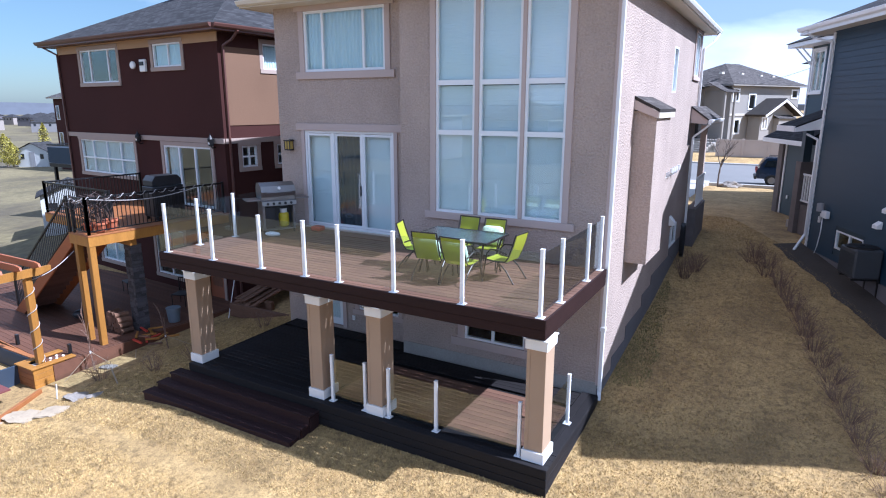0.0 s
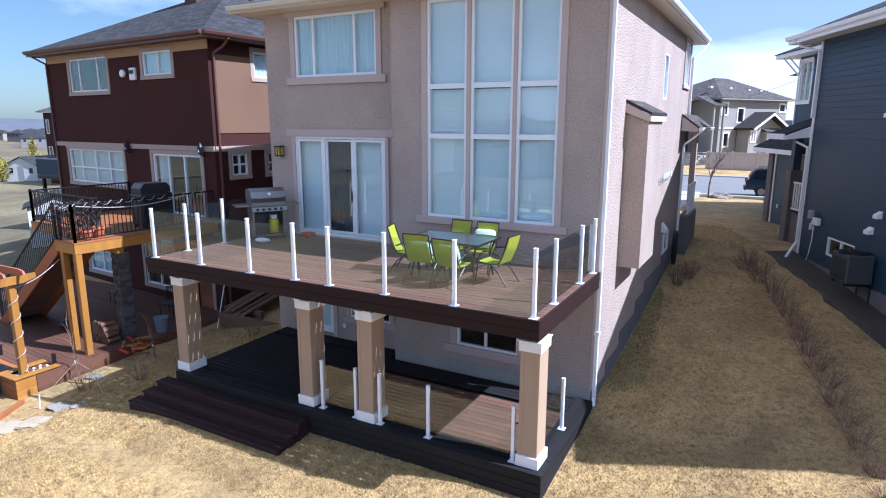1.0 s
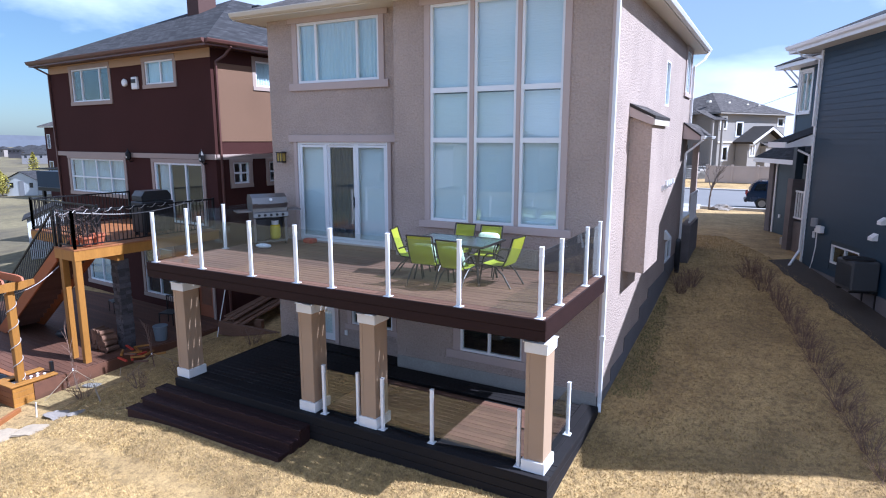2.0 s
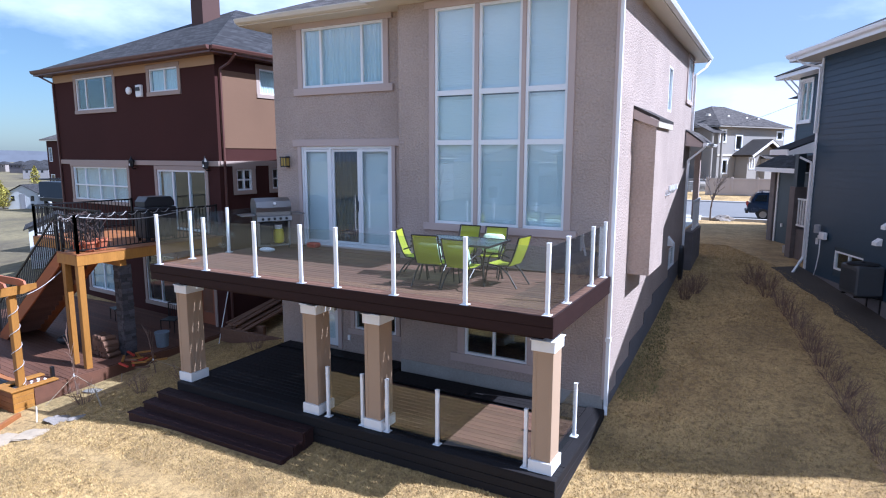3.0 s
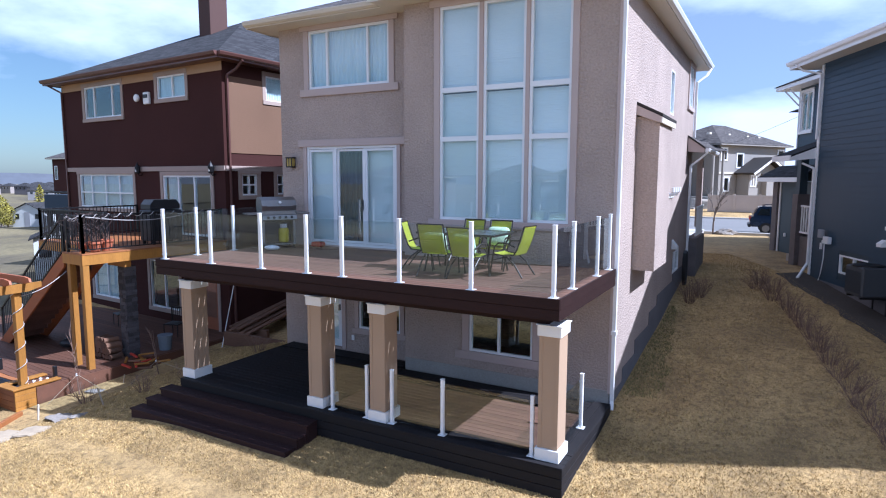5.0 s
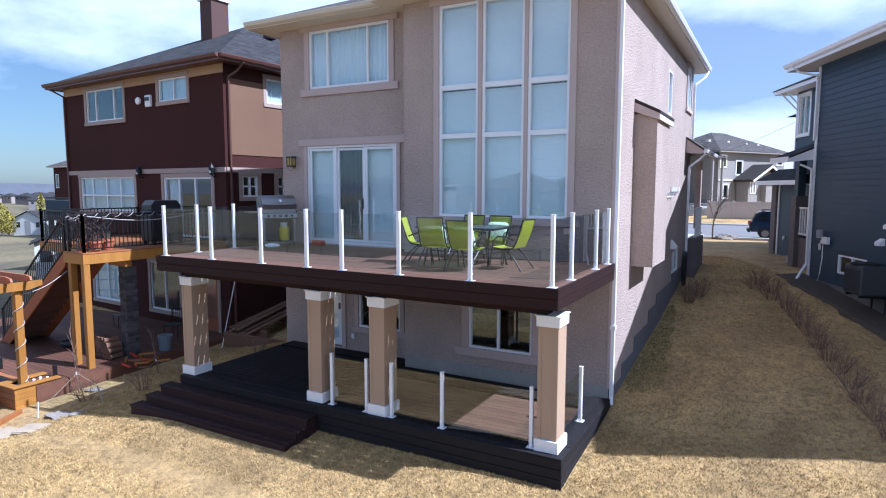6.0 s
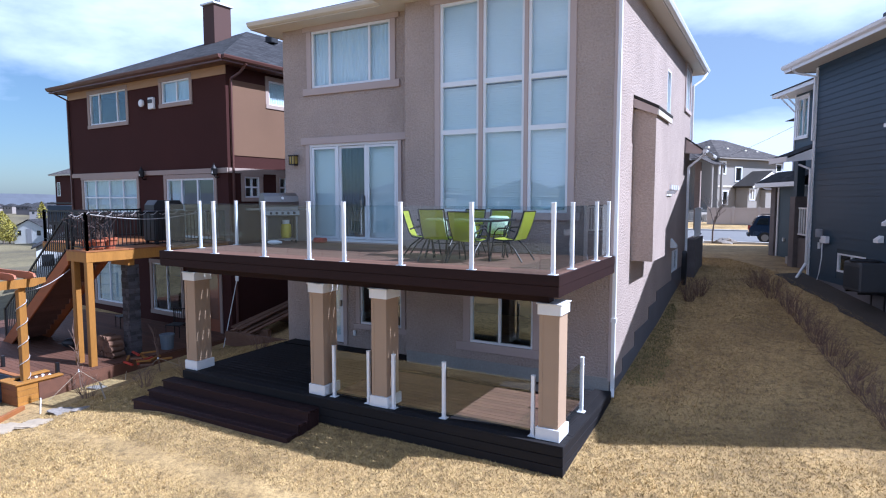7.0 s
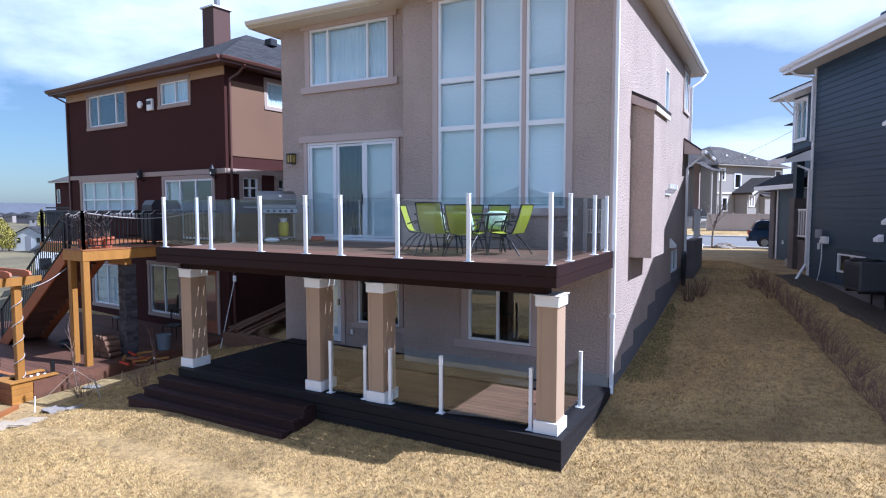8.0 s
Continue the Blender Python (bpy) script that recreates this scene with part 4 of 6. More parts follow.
for k, v in ((0, -4.42), (1, -3.38)):
    bm = prism(bmesh.new(), [(8.75, ND - 0.02), (8.75, ND - 0.40), (4.55, -0.35), (4.25, -0.35), (4.25, -0.12)], v, v + 0.05)
    part("stringer", bm, ORANGEWOOD, ndeck, "red-stained stair stringer", frame_m=B)
for k in range(16):
    t = (k + 0.5) / 16
    u, z = 8.72 - 4.2 * t, ND - 0.19 - 3.0 * t
    part("stair_riser", boxes((u - 0.24, u - 0.215, -4.36, -3.40, z - 0.19, z - 0.042)), TREADWOOD, ndeck, frame_m=B)
    part("stair_tread", boxes((u - 0.24, u + 0.04, -4.36, -3.40, z - 0.04, z), bevel=0.004), TREADWOOD, ndeck, frame_m=B)
rail_b = thing("iron_railing", at_b(8.5, -3.5, ND), "black iron baluster railing with rope lights wound round", "railing")
baluster = mesh_of("baluster", boxes((-0.009, 0.009, -0.009, 0.009, 0.10, 0.95)), BLACKIRON)


def iron_run(a, b):
    a, b = Vector(a), Vector(b)
    for z, h in ((0.96, 0.045), (0.09, 0.03)):
        part("rail_bar", beam(bmesh.new(), B @ (a + Vector((0, 0, z))), B @ (b + Vector((0, 0, z))), 0.04, h), BLACKIRON, rail_b)
    k = int((b - a).xy.length / 0.115)
    for i in range(1, k):
        p = a.lerp(b, i / k)
        piece("baluster", baluster, rail_b, Matrix.Translation(B @ p))
    for p in (a, b):
        q = B @ p
        part("rail_post", boxes((q.x - 0.03, q.x + 0.03, q.y - 0.03, q.y + 0.03, q.z, q.z + 1.0)), BLACKIRON, rail_b)


iron_run((9.70, -4.38, ND), (9.70, -0.2, ND))
iron_run((8.95, -4.38, ND), (9.70, -4.38, ND))
iron_run((4.9, -3.25, ND), (8.75, -3.25, ND))
iron_run((4.9, -3.25, ND), (4.9, -0.1, ND))
iron_run((4.7, -4.39, 0.12), (8.75, -4.39, ND - 0.02))
iron_run((4.7, -3.35, 0.12), (8.75, -3.35, ND - 0.02))
rope = material("rope_light", (0.40, 0.37, 0.35), 0.4, var=0.1, bump=0)
rl = thing("rope_light", at_b(9.70, -3, ND + 0.9), "pale plastic rope light wound on the iron rail", "rope light")
bm = bmesh.new()
tube(bm, [B @ Vector((9.70 + 0.05 * math.cos(i * 0.9), -4.38 + i * 0.045, ND + 0.95 + 0.05 * math.sin(i * 0.9))) for i in range(90)], 0.009, 5)
part("strand", bm, rope, rl)
bm = bmesh.new()
tube(bm, [B @ Vector((9.70 - i * 0.03, -4.42 + 0.05 * math.cos(i), ND + 0.95 + 0.04 * math.sin(i) - 0.10 * math.sin(i / 26 * math.pi))) for i in range(27)], 0.013, 5)
part("strand", bm, rope, rl)
bm = bmesh.new()
tube(bm, [B @ Vector((9.76, -4.3 + i * 0.16, ND + 0.94 - 0.16 * math.sin(i / 20 * math.pi))) for i in range(21)], 0.012, 5)
part("strand", bm, rope, rl)
# dry vine on the corner of the railing, with flower pots
VINE = material("dark_dry_vine", (0.06, 0.04, 0.035), 0.9, var=0.3, bump=0.2)
vine = bmesh.new()
rng = random.Random(4)
for k in range(30):
    u, v = 9.68 - rng.random() * 0.75, -4.36 + rng.random() * 0.7
    p = [Vector((u + rng.uniform(-0.12, 0.12) * j, v + rng.uniform(-0.1, 0.1) * j, ND + 0.2 + 0.2 * j)) for j in range(5)]
    tube(vine, [B @ q for q in p], 0.008, 4)
whole("dry_vine", vine, VINE, "leafless brown vine tangled on the iron railing corner", "vine")
for u, v, s in ((9.52, -3.98, 1.0), (9.40, -3.62, 1.1), (9.25, -4.15, 0.9)):
    pot = thing("flower_pot", at_b(u, v, ND), "terracotta flower pot with dry stems", "flower pot", "pots on the cedar deck")
    part("pot", lathe(bmesh.new(), [(0.10 * s, 0), (0.16 * s, 0.22 * s), (0.18 * s, 0.22 * s), (0.18 * s, 0.27 * s), (0.15 * s, 0.27 * s), (0.14 * s, 0.22 * s)], 16, pose(u, v, ND)), TERRACOTTA, pot, frame_m=B)
    bm = bmesh.new()
    for k in range(12):
        a = k * 2.4
        tube(bm, [(u, v, ND + 0.2), (u + 0.10 * math.cos(a), v + 0.10 * math.sin(a), ND + 0.42 + 0.05 * (k % 3))], 0.006, 4)
    part("stems", bm, TWIG, pot, frame_m=B)
grill2 = thing("covered_grill", at_b(8.9, -1.7, ND), "black hooded barbecue on the cedar deck", "barbecue")
part("hood", prism(bmesh.new(), [(-0.45, 1.02), (0.45, 1.02), (0.45, 1.16), (0.34, 1.30), (-0.34, 1.30), (-0.45, 1.16)], -0.28, 0.28, pose(8.9, -1.7, ND, 0, 0, 86)), BLACKPLASTIC, grill2, frame_m=B)
part("body", boxes((8.6, 9.2, -2.2, -1.2, ND + 0.1, ND + 1.0), bevel=0.03), BLACKPLASTIC, grill2, frame_m=B)
for u in (8.62, 9.1):
    for v in (-2.15, -1.3):
        part("caster", boxes((u, u + 0.08, v, v + 0.08, ND, ND + 0.1), bevel=0.01), RUBBER, grill2, frame_m=B)
# ledge-stone pier under the deck
pier = thing("stone_pier", at_b(9.39, -3.1, -0.3), "dark ledge-stone pier under the cedar deck", "pier")
part("core", boxes((9.26, 9.52, -3.23, -2.97, -0.4, 2.6)), PIERSTONE, pier, frame_m=B)
bm = bmesh.new()
rng = random.Random(9)
z = -0.35
while z < 2.55:
    h = rng.uniform(0.06, 0.11)
    for side in range(4):
        c = -0.155
        while c < 0.12:
            w = min(rng.uniform(0.14, 0.28), 0.165 - c)
            o = rng.uniform(0.0, 0.025)
            box(bm, c, c + w - 0.008, -0.155 - o, -0.132, z, z + h - 0.008, m=pose(9.39, -3.1, 0, 0, 0, side * 90))
            c += w
    z += h
tagged(part("ledge_stone", bm, PIERSTONE, pier, frame_m=B), kind="stuff")
# patio under it
patio = thing("patio_deck", at_b(6, -3, -0.3), "low red-brown board patio beside the brown house", "deck")
# red board darkened: shade under the cedar deck is put into the colour
PATIOBOARD = material("shaded_red_board", (0.105, 0.044, 0.023), 0.75, var=0.3, big=1.6, fine=22, bump=0.2, each=0.6, stretch=(0.4, 3, 3))
plank = mesh_of("plank", boxes((-4.6, 4.6, -0.068, 0.068, -0.035, 0), bevel=0.004), PATIOBOARD)
for k in range(42):
    v = -5.72 + k * 0.142
    piece("plank", plank, patio, B @ pose(5.35, v, 0.04))
part("edge_board", boxes((9.96, 10.0, -5.80, 0.15, -0.45, 0.02)), PATIOBOARD, patio, frame_m=B)
part("edge_board", boxes((0.75, 9.955, -5.84, -5.80, -0.16, 0.036)), CEDARBOARD, patio, frame_m=B)
part("base", boxes((0.8, 9.9, -5.79, 0.2, -0.9, -0.02)), BLACKDECK, patio, frame_m=B)
# pergola corner, planter, tub, red chair
perg = thing("pergola", (-13.05, -3.95, 0.0), "cedar pergola post with curved rafters and rope light", "pergola")
part("post", boxes((-13.13, -12.97, -4.03, -3.87, 0.05, 2.32), bevel=0.008), CEDAR, perg)
part("post", boxes((-13.13, -12.97, -7.6, -7.44, -0.5, 2.32), bevel=0.008), CEDAR, perg)
part("beam", prism(bmesh.new(), [(-7.9, 2.32), (-3.75, 2.32), (-3.45, 2.40), (-3.45, 2.52), (-7.9, 2.52)], -12.94, -12.88, SWAP), CEDAR, perg)
for k in range(7):
    y = -3.85 - k * 0.42
    out = [(-16.5, 2.52), (-12.85, 2.52), (-12.62, 2.58), (-12.66, 2.66), (-12.85, 2.69), (-16.5, 2.69)]
    part("rafter", prism(bmesh.new(), out, y, y + 0.05), REDWOOD, perg)
part("rope_light", tube(bmesh.new(), [(-13.05 + 0.115 * math.cos(i * 0.5), -3.95 + 0.115 * math.sin(i * 0.5), 0.1 + i * 0.036) for i in range(62)], 0.010, 5), rope, perg)
part("rope_light", tube(bmesh.new(), [Vector((-13.0, -4.0, 2.2)).lerp(Vector(at_b(8.8, -4.4, 2.55)), i / 12) - Vector((0, 0, 0.12 * math.sin(i / 12 * math.pi))) for i in range(13)], 0.012, 5), rope, perg)
planter = thing("planter_box", (-12.9, -3.8, -0.5), "cedar plank planter box with a wide rim", "planter")
for i in range(-1, 4):
    part("side_board", boxes((-12.72, -12.68, -4.32, -3.32, -0.50 + i * 0.14, -0.365 + i * 0.14), bevel=0.004), CEDAR, planter)
    part("side_board", boxes((-13.4, -12.725, -4.32, -4.28, -0.50 + i * 0.14, -0.365 + i * 0.14), bevel=0.004), CEDARBOARD, planter)
part("rim", boxes((-13.45, -12.64, -4.37, -4.18, 0.062, 0.10), (-12.84, -12.64, -4.178, -3.28, 0.062, 0.10), (-13.45, -13.25, -4.178, -3.28, 0.062, 0.10), bevel=0.005), CEDAR, planter)
part("soil", boxes((-13.24, -12.85, -4.17, -3.30, -0.4, 0.012)), CONCRETE, planter)
tub = thing("sunken_tub", (-14.6, -5.0, -0.6), "sunken blue-grey lined tub with a cedar rim", "hot tub")
TUBBLUE = material("dark_blue_liner", (0.035, 0.05, 0.075), 0.45, var=0.15, bump=0.05)
part("floor", boxes((-16.4, -13.46, -6.4, -3.95, -0.62, -0.46)), TUBGREY, tub)
for x0, x1, y0, y1 in ((-16.46, -16.4, -6.4, -3.95), (-13.46, -13.40, -6.4, -3.95), (-16.46, -13.40, -3.95, -3.90), (-16.46, -13.40, -6.46, -6.4)):
    part("liner", boxes((x0, x1, y0, y1, -0.62, 0.04)), TUBBLUE, tub)
part("rim", boxes((-16.5, -13.42, -3.93, -3.80, 0.042, 0.075), bevel=0.006), CEDARBOARD, tub)
part("rail_stub", boxes((-12.98, -12.90, -3.30, -3.22, 0.04, 0.34), bevel=0.008), BLACKIRON, patio)
part("rail_stub", boxes((-14.9, -14.82, -3.62, -3.54, 0.04, 0.34), bevel=0.008), BLACKIRON, patio)
for k in range(9):
    rx, ry = -13.2 + 0.045 * k, -3.95 + 0.09 * ((k * 5) % 7)
    whole("pebble", blob(bmesh.new(), 0.05, 0.04, 0.035, pose(rx, ry, 0.045), 0.3, 1, k), PAINT, "white pebble in the cedar planter", "pebble", "pebbles in the planter", smooth=True)
chair_r = thing("slat_chair", (-12.75, -5.35, -0.45), "red slatted garden chair", "chair")
for k in range(6):
    part("slat", boxes((-13.0, -12.45, -5.45 + k * 0.02, -5.42 + k * 0.02, -0.10 + k * 0.075, -0.04 + k * 0.075), bevel=0.004), REDSLAT, chair_r)
for x in (-13.0, -12.45):
    part("leg", boxes((x - 0.02, x + 0.02, -5.47, -5.42, -0.55, 0.38)), REDSLAT, chair_r)
part("seat", boxes((-13.0, -12.45, -5.40, -4.95, -0.14, -0.10)), REDSLAT, chair_r)
edge = bmesh.new()
beam(edge, (-12.4, -4.35, ground_z(-12.4, -4.35) + 0.03), (-11.3, -6.6, ground_z(-11.3, -6.6) + 0.03), 0.09, 0.14, 0.005)
whole("edging_timber", edge, CEDARBOARD, "weathered timber lawn edging", "edging")

# ---- blue-grey sided house on the other side ----
R = pose(3.68, 11.65, 0, 0, 0, -67.6)


def at_r(u, v, z=0.0):
    return tuple(R @ Vector((u, v, z)))


blue = thing("house", at_r(5, 4, 1.4), "blue-grey lap-sided house with white gutters", "house")
RW = (1.78, 3.28, 2.24, 2.80)
part("wall", pierced(0, 12.1, 1.0, 8.66, [RW]), SIDING_FLAT, blue, frame_m=R)
for row in ((11.9, 12.1, 0.2, 9, 1.0, 8.66), (0, 0.2, 0.2, 9, 1.0, 8.66), (0.2, 11.9, 8.8, 9, 1.0, 8.66)):
    part("wall", boxes(row), SIDING_FLAT, blue, frame_m=R)
window(blue, R, *RW, cols=(2.53,), bar=0.05)
part("corner_board", boxes((0.0, 0.12, -0.045, -0.004, 1.6, 8.62)), WHITE, blue, frame_m=R)
part("foundation", boxes((-0.02, 12.12, -0.05, -0.004, 0.4, 1.86)), FOUNDATION, blue, frame_m=R)
part("soffit", boxes((-0.85, 12.7, -0.62, 9.6, 8.66, 8.69)), SOFFIT, blue, frame_m=R)
for row in ((-0.87, 12.72, -0.66, -0.625, 8.62, 8.84), (-0.90, -0.872, -0.62, 9.6, 8.62, 8.84)):
    part("fascia", boxes(row), WHITE, blue, frame_m=R)
gutter((-0.88, -0.665, 8.72), (12.7, -0.665, 8.72), WHITE, blue, frame_m=R)
part("roof", hip_roof(-0.9, 12.75, -0.66, 9.6, 8.85, 0.42), ROOF_GREY, blue, frame_m=R)
part("roof_vent", boxes((3.0, 3.5, 0.2, 0.6, 9.1, 9.45), bevel=0.03), BLACKPLASTIC, blue, frame_m=R)
downspout(blue, [(-0.35, -0.72, 8.72), (-0.25, -0.5, 8.5), (0.06, -0.09, 8.35), (0.06, -0.09, 6.3)], WHITE, frame_m=R)
downspout(blue, [(-0.2, -0.35, 5.55), (0.06, -0.10, 5.38), (0.06, -0.10, 2.3), (0.45, -0.55, 1.85)], WHITE, frame_m=R)
# wing with its window, porch and garage
WINGF = R @ pose(0, 2.25, 0)
WW = (-6.42, -5.50, 7.0, 8.60)
part("wing_wall", pierced(-6.62, -0.05, 1.6, 8.85, [WW], 0.2), SIDING_FLAT, blue, frame_m=WINGF)
part("wing_wall", boxes((-6.62, -6.42, 2.46, 8.8, 1.6, 8.85)), SIDING_FLAT, blue, frame_m=R)
window(blue, WINGF, *WW, cols=(-5.96,), bar=0.06)
surround(blue, WINGF, *WW, w=0.12, mat=WHITE, deep=0.10)
part("corner_board", boxes((-6.64, -6.56, 2.21, 2.245, 1.8, 8.8)), WHITE, blue, frame_m=R)
part("wing_roof", hip_roof(-7.55, -0.95, 1.55, 9.2, 8.98, 0.42), ROOF_GREY, blue, frame_m=R)
part("wing_soffit", boxes((-7.5, -0.95, 1.6, 9.1, 8.80, 8.955)), WHITE, blue, frame_m=R)
bm = bmesh.new()
for du in (0.0, 0.5):
    beam(bm, (-6.6 + du, 2.2, 8.1), (-6.9 + du, 1.7, 8.78), 0.05, 0.06)
part("bracket", bm, WHITE, blue, frame_m=R)
# unseen block and roof behind the wing, added to shade the side lawn
part("hidden_shade_block", boxes((-13.8, -6.65, 5.4, 12.5, 1.2, 8.6)), SIDING_FLAT, blue, frame_m=R)
part("hidden_shade_roof", hip_roof(-14.2, -6.6, 5.0, 12.9, 8.62, 0.42), ROOF_GREY, blue, frame_m=R)
part("porch_roof", slope_roof([(-0.02, -0.80, 5.80), (-0.02, 0.9, 6.45), (-1.35, 0.9, 6.45), (-1.35, -0.80, 5.80)][::-1]), ROOF_GREY, blue, frame_m=R)
part("porch_fascia", boxes((-1.35, 0.0, -0.84, -0.80, 5.62, 5.80)), WHITE, blue, frame_m=R)
bm = bmesh.new()
prism(bm, [(-0.80, 5.74), (-0.80, 5.62), (0.0, 5.70), (0.0, 6.06)], -0.02, 0.02, SWAP)
part("porch_barge", bm, WHITE, blue, frame_m=R)
part("porch_deck", boxes((-2.3, -0.3, 0.55, 2.2, 1.6, 3.0)), STONE, blue, frame_m=R)
part("porch_pier", boxes((-2.45, -2.05, 0.40, 0.80, 1.6, 4.5)), STONE, blue, frame_m=R)
part("porch_pier_post", boxes((-2.38, -2.12, 0.47, 0.73, 4.5, 5.9)), SIDING_FLAT, blue, frame_m=R)
for z in (3.12, 4.05):
    part("porch_rail", boxes((-2.0, -0.25, 0.50, 0.55, z, z + 0.06)), WHITE, blue, frame_m=R)
for k in range(10):
    part("porch_baluster", boxes((-1.95 + k * 0.18, -1.90 + k * 0.18, 0.505, 0.545, 3.18, 4.05)), WHITE, blue, frame_m=R)
for k in range(3):
    part("porch_step", boxes((-2.85 - 0.25 * k, -2.5 - 0.25 * k, 0.7, 2.0, 1.6, 2.75 - 0.27 * k)), CONCRETE, blue, frame_m=R)
# mostly hidden volume, added so its shadow reaches the side lawn
part("garage_shade_block", boxes((-12.2, -7.1, 3.7, 9.0, 1.4, 5.0)), SIDING_FLAT, blue, frame_m=R)
part("garage_shade_roof", hip_roof(-12.7, -7.1, 3.5, 9.5, 5.0, 0.5), ROOF_GREY, blue, frame_m=R)
part("garage_wall", boxes((-7.0, -4.2, 1.86, 2.05, 1.4, 4.95)), SIDING_FLAT, blue, frame_m=R)
part("garage_corner", boxes((-7.0, -6.88, 1.82, 1.855, 1.8, 4.9)), WHITE, blue, frame_m=R)
part("garage_pier", boxes((-7.5, -7.05, 1.75, 2.2, 1.4, 4.9)), STONE, blue, frame_m=R)
part("garage_roof", slope_roof([(-8.1, 1.30, 5.12), (-4.2, 1.30, 5.12), (-4.2, 2.24, 5.62), (-8.1, 2.24, 5.62)]), ROOF_GREY, blue, frame_m=R)
part("garage_fascia", boxes((-8.1, -4.2, 1.26, 1.30, 4.92, 5.10)), WHITE, blue, frame_m=R)
part("garage_soffit", boxes((-8.1, -4.2, 1.30, 1.85, 4.92, 4.96)), WHITE, blue, frame_m=R)
part("garage_outlet", boxes((-6.3, -6.2, 1.80, 1.855, 2.6, 2.75)), WHITE, blue, frame_m=R)
# dark soil strip along the wall; the shade there is put into its colour
SHADY_SOIL = material("shady_soil", (0.055, 0.043, 0.032), 0.95, var=0.4, big=1.5, fine=30, bump=0.6, dist=0.03)
bm = bmesh.new()
prev = None
for k in range(34):
    u = -0.2 + 0.36 * k
    edge = -0.95 + 0.22 * noise.noise(Vector((u * 1.3, 3.0, 0)))
    cur = []
    for f in (0.0, 0.25, 0.5, 0.75, 1.0):
        q = R @ Vector((u, -0.055 + (edge + 0.055) * f, 0))
        cur.append(bm.verts.new((q.x, q.y, ground_z(q.x, q.y) + 0.03 * (1 - f) + 0.012)))
    if prev:
        for a, b, c, d in zip(prev, prev[1:], cur[1:], cur):
            bm.faces.new((a, b, c, d))
    prev = cur
whole("shady_soil_bed", bm, SHADY_SOIL, "dark soil strip along the blue house, shade in its colour", "soil", kind="structure")
# services on the blue wall
met = thing("utility_meter", at_r(1.0, -0.05, 3.0), "grey meter with a white service box and pipe", "meter")
part("meter_head", lathe(bmesh.new(), [(0.09, 0), (0.10, 0.03), (0.10, 0.24), (0.08, 0.26)], 14, pose(0.95, -0.16, 3.22)), GREY_ROOM, met, frame_m=R)
part("service_box", boxes((1.05, 1.35, -0.16, -0.03, 3.05, 3.27), bevel=0.015), WHITE, met, frame_m=R)
part("pipe", tube(bmesh.new(), [(1.05, -0.10, 3.1), (1.10, -0.12, 2.6), (0.95, -0.10, 2.1), (0.80, -0.08, 1.85)], 0.018, 6), WHITE, met, frame_m=R)
for k in range(2):
    part("valve", boxes((0.82 + k * 0.10, 0.87 + k * 0.10, -0.12, -0.06, 2.85 + 0.2 * k, 3.05 + 0.1 * k)), WHITE, met, frame_m=R)
ACGREY = material("dark_grey_enamel", (0.05, 0.053, 0.058), 0.6, var=0.15, bump=0.05)
RA = R @ pose(-0.42, 0.03, -0.06)
ac = thing("air_conditioner", at_r(4.02, -0.41, 1.4), "dark grey outdoor air conditioning unit on wall brackets", "air conditioner")
for u in (4.12, 4.72):
    part("bracket", boxes((u, u + 0.05, -0.76, -0.052, 1.98, 2.03), (u, u + 0.05, -0.10, -0.052, 1.5, 1.978)), BLACKIRON, ac, frame_m=RA)
part("cabinet", boxes((4.02, 4.85, -0.78, -0.10, 2.035, 2.82), bevel=0.04), ACGREY, ac, frame_m=RA)
bm = bmesh.new()
for k in range(25):
    box(bm, 4.07 + k * 0.03, 4.083 + k * 0.03, -0.79, -0.782, 2.12, 2.70)
    box(bm, 4.010, 4.018, -0.74 + k * 0.024, -0.73 + k * 0.024, 2.12, 2.70)
tagged(part("louvre", bm, ACGREY, ac, frame_m=RA), kind="stuff")
part("fan_guard", lathe(bmesh.new(), [(0.38, 0), (0.38, 0.03), (0.30, 0.05), (0.06, 0.06), (0.05, 0.07)], 20, pose(4.44, -0.44, 2.82)), BLACKIRON, ac, frame_m=RA)
for u, z, s in ((3.95, 3.28, 0.11), (4.25, 3.74, 0.09), (4.1, 6.30, 0.10)):
    v = thing("wall_vent", at_r(u, -0.05, z), "white vent hood on the blue siding", "vent", "vents on the blue wall")
    part("hood", prism(bmesh.new(), [(-0.16, z + 0.07), (-0.02, z + 0.17), (-0.02, z - 0.02), (-0.16, z - 0.02)], u - s, u + s, SWAP), WHITE, v, frame_m=R)

# ---- street ----
road = whole("road", boxes((-60, 60, 31, 46.5, 1.40, 1.60)), ASPHALT, "pale dry asphalt street", "road", kind="structure")
whole("driveway", boxes((-8.4, -1.4, 22.2, 30.98, 1.30, 1.80)), KERB, "pale concrete driveway", "driveway", kind="structure")
whole("driveway", boxes((2.4, 9.5, 22.0, 30.98, 1.30, 1.79)), KERB, "pale concrete driveway", "driveway", kind="structure")
for y in (30.7, 46.5):
    whole("kerb", boxes((-60, 60, y, y + 0.28, 1.35, 1.72), bevel=0.03), KERB, "concrete kerb along the street", "kerb", kind="structure")
fence = thing("garden_fence", (0, 50, 2.0), "beige panel fence with posts behind the street", "fence")
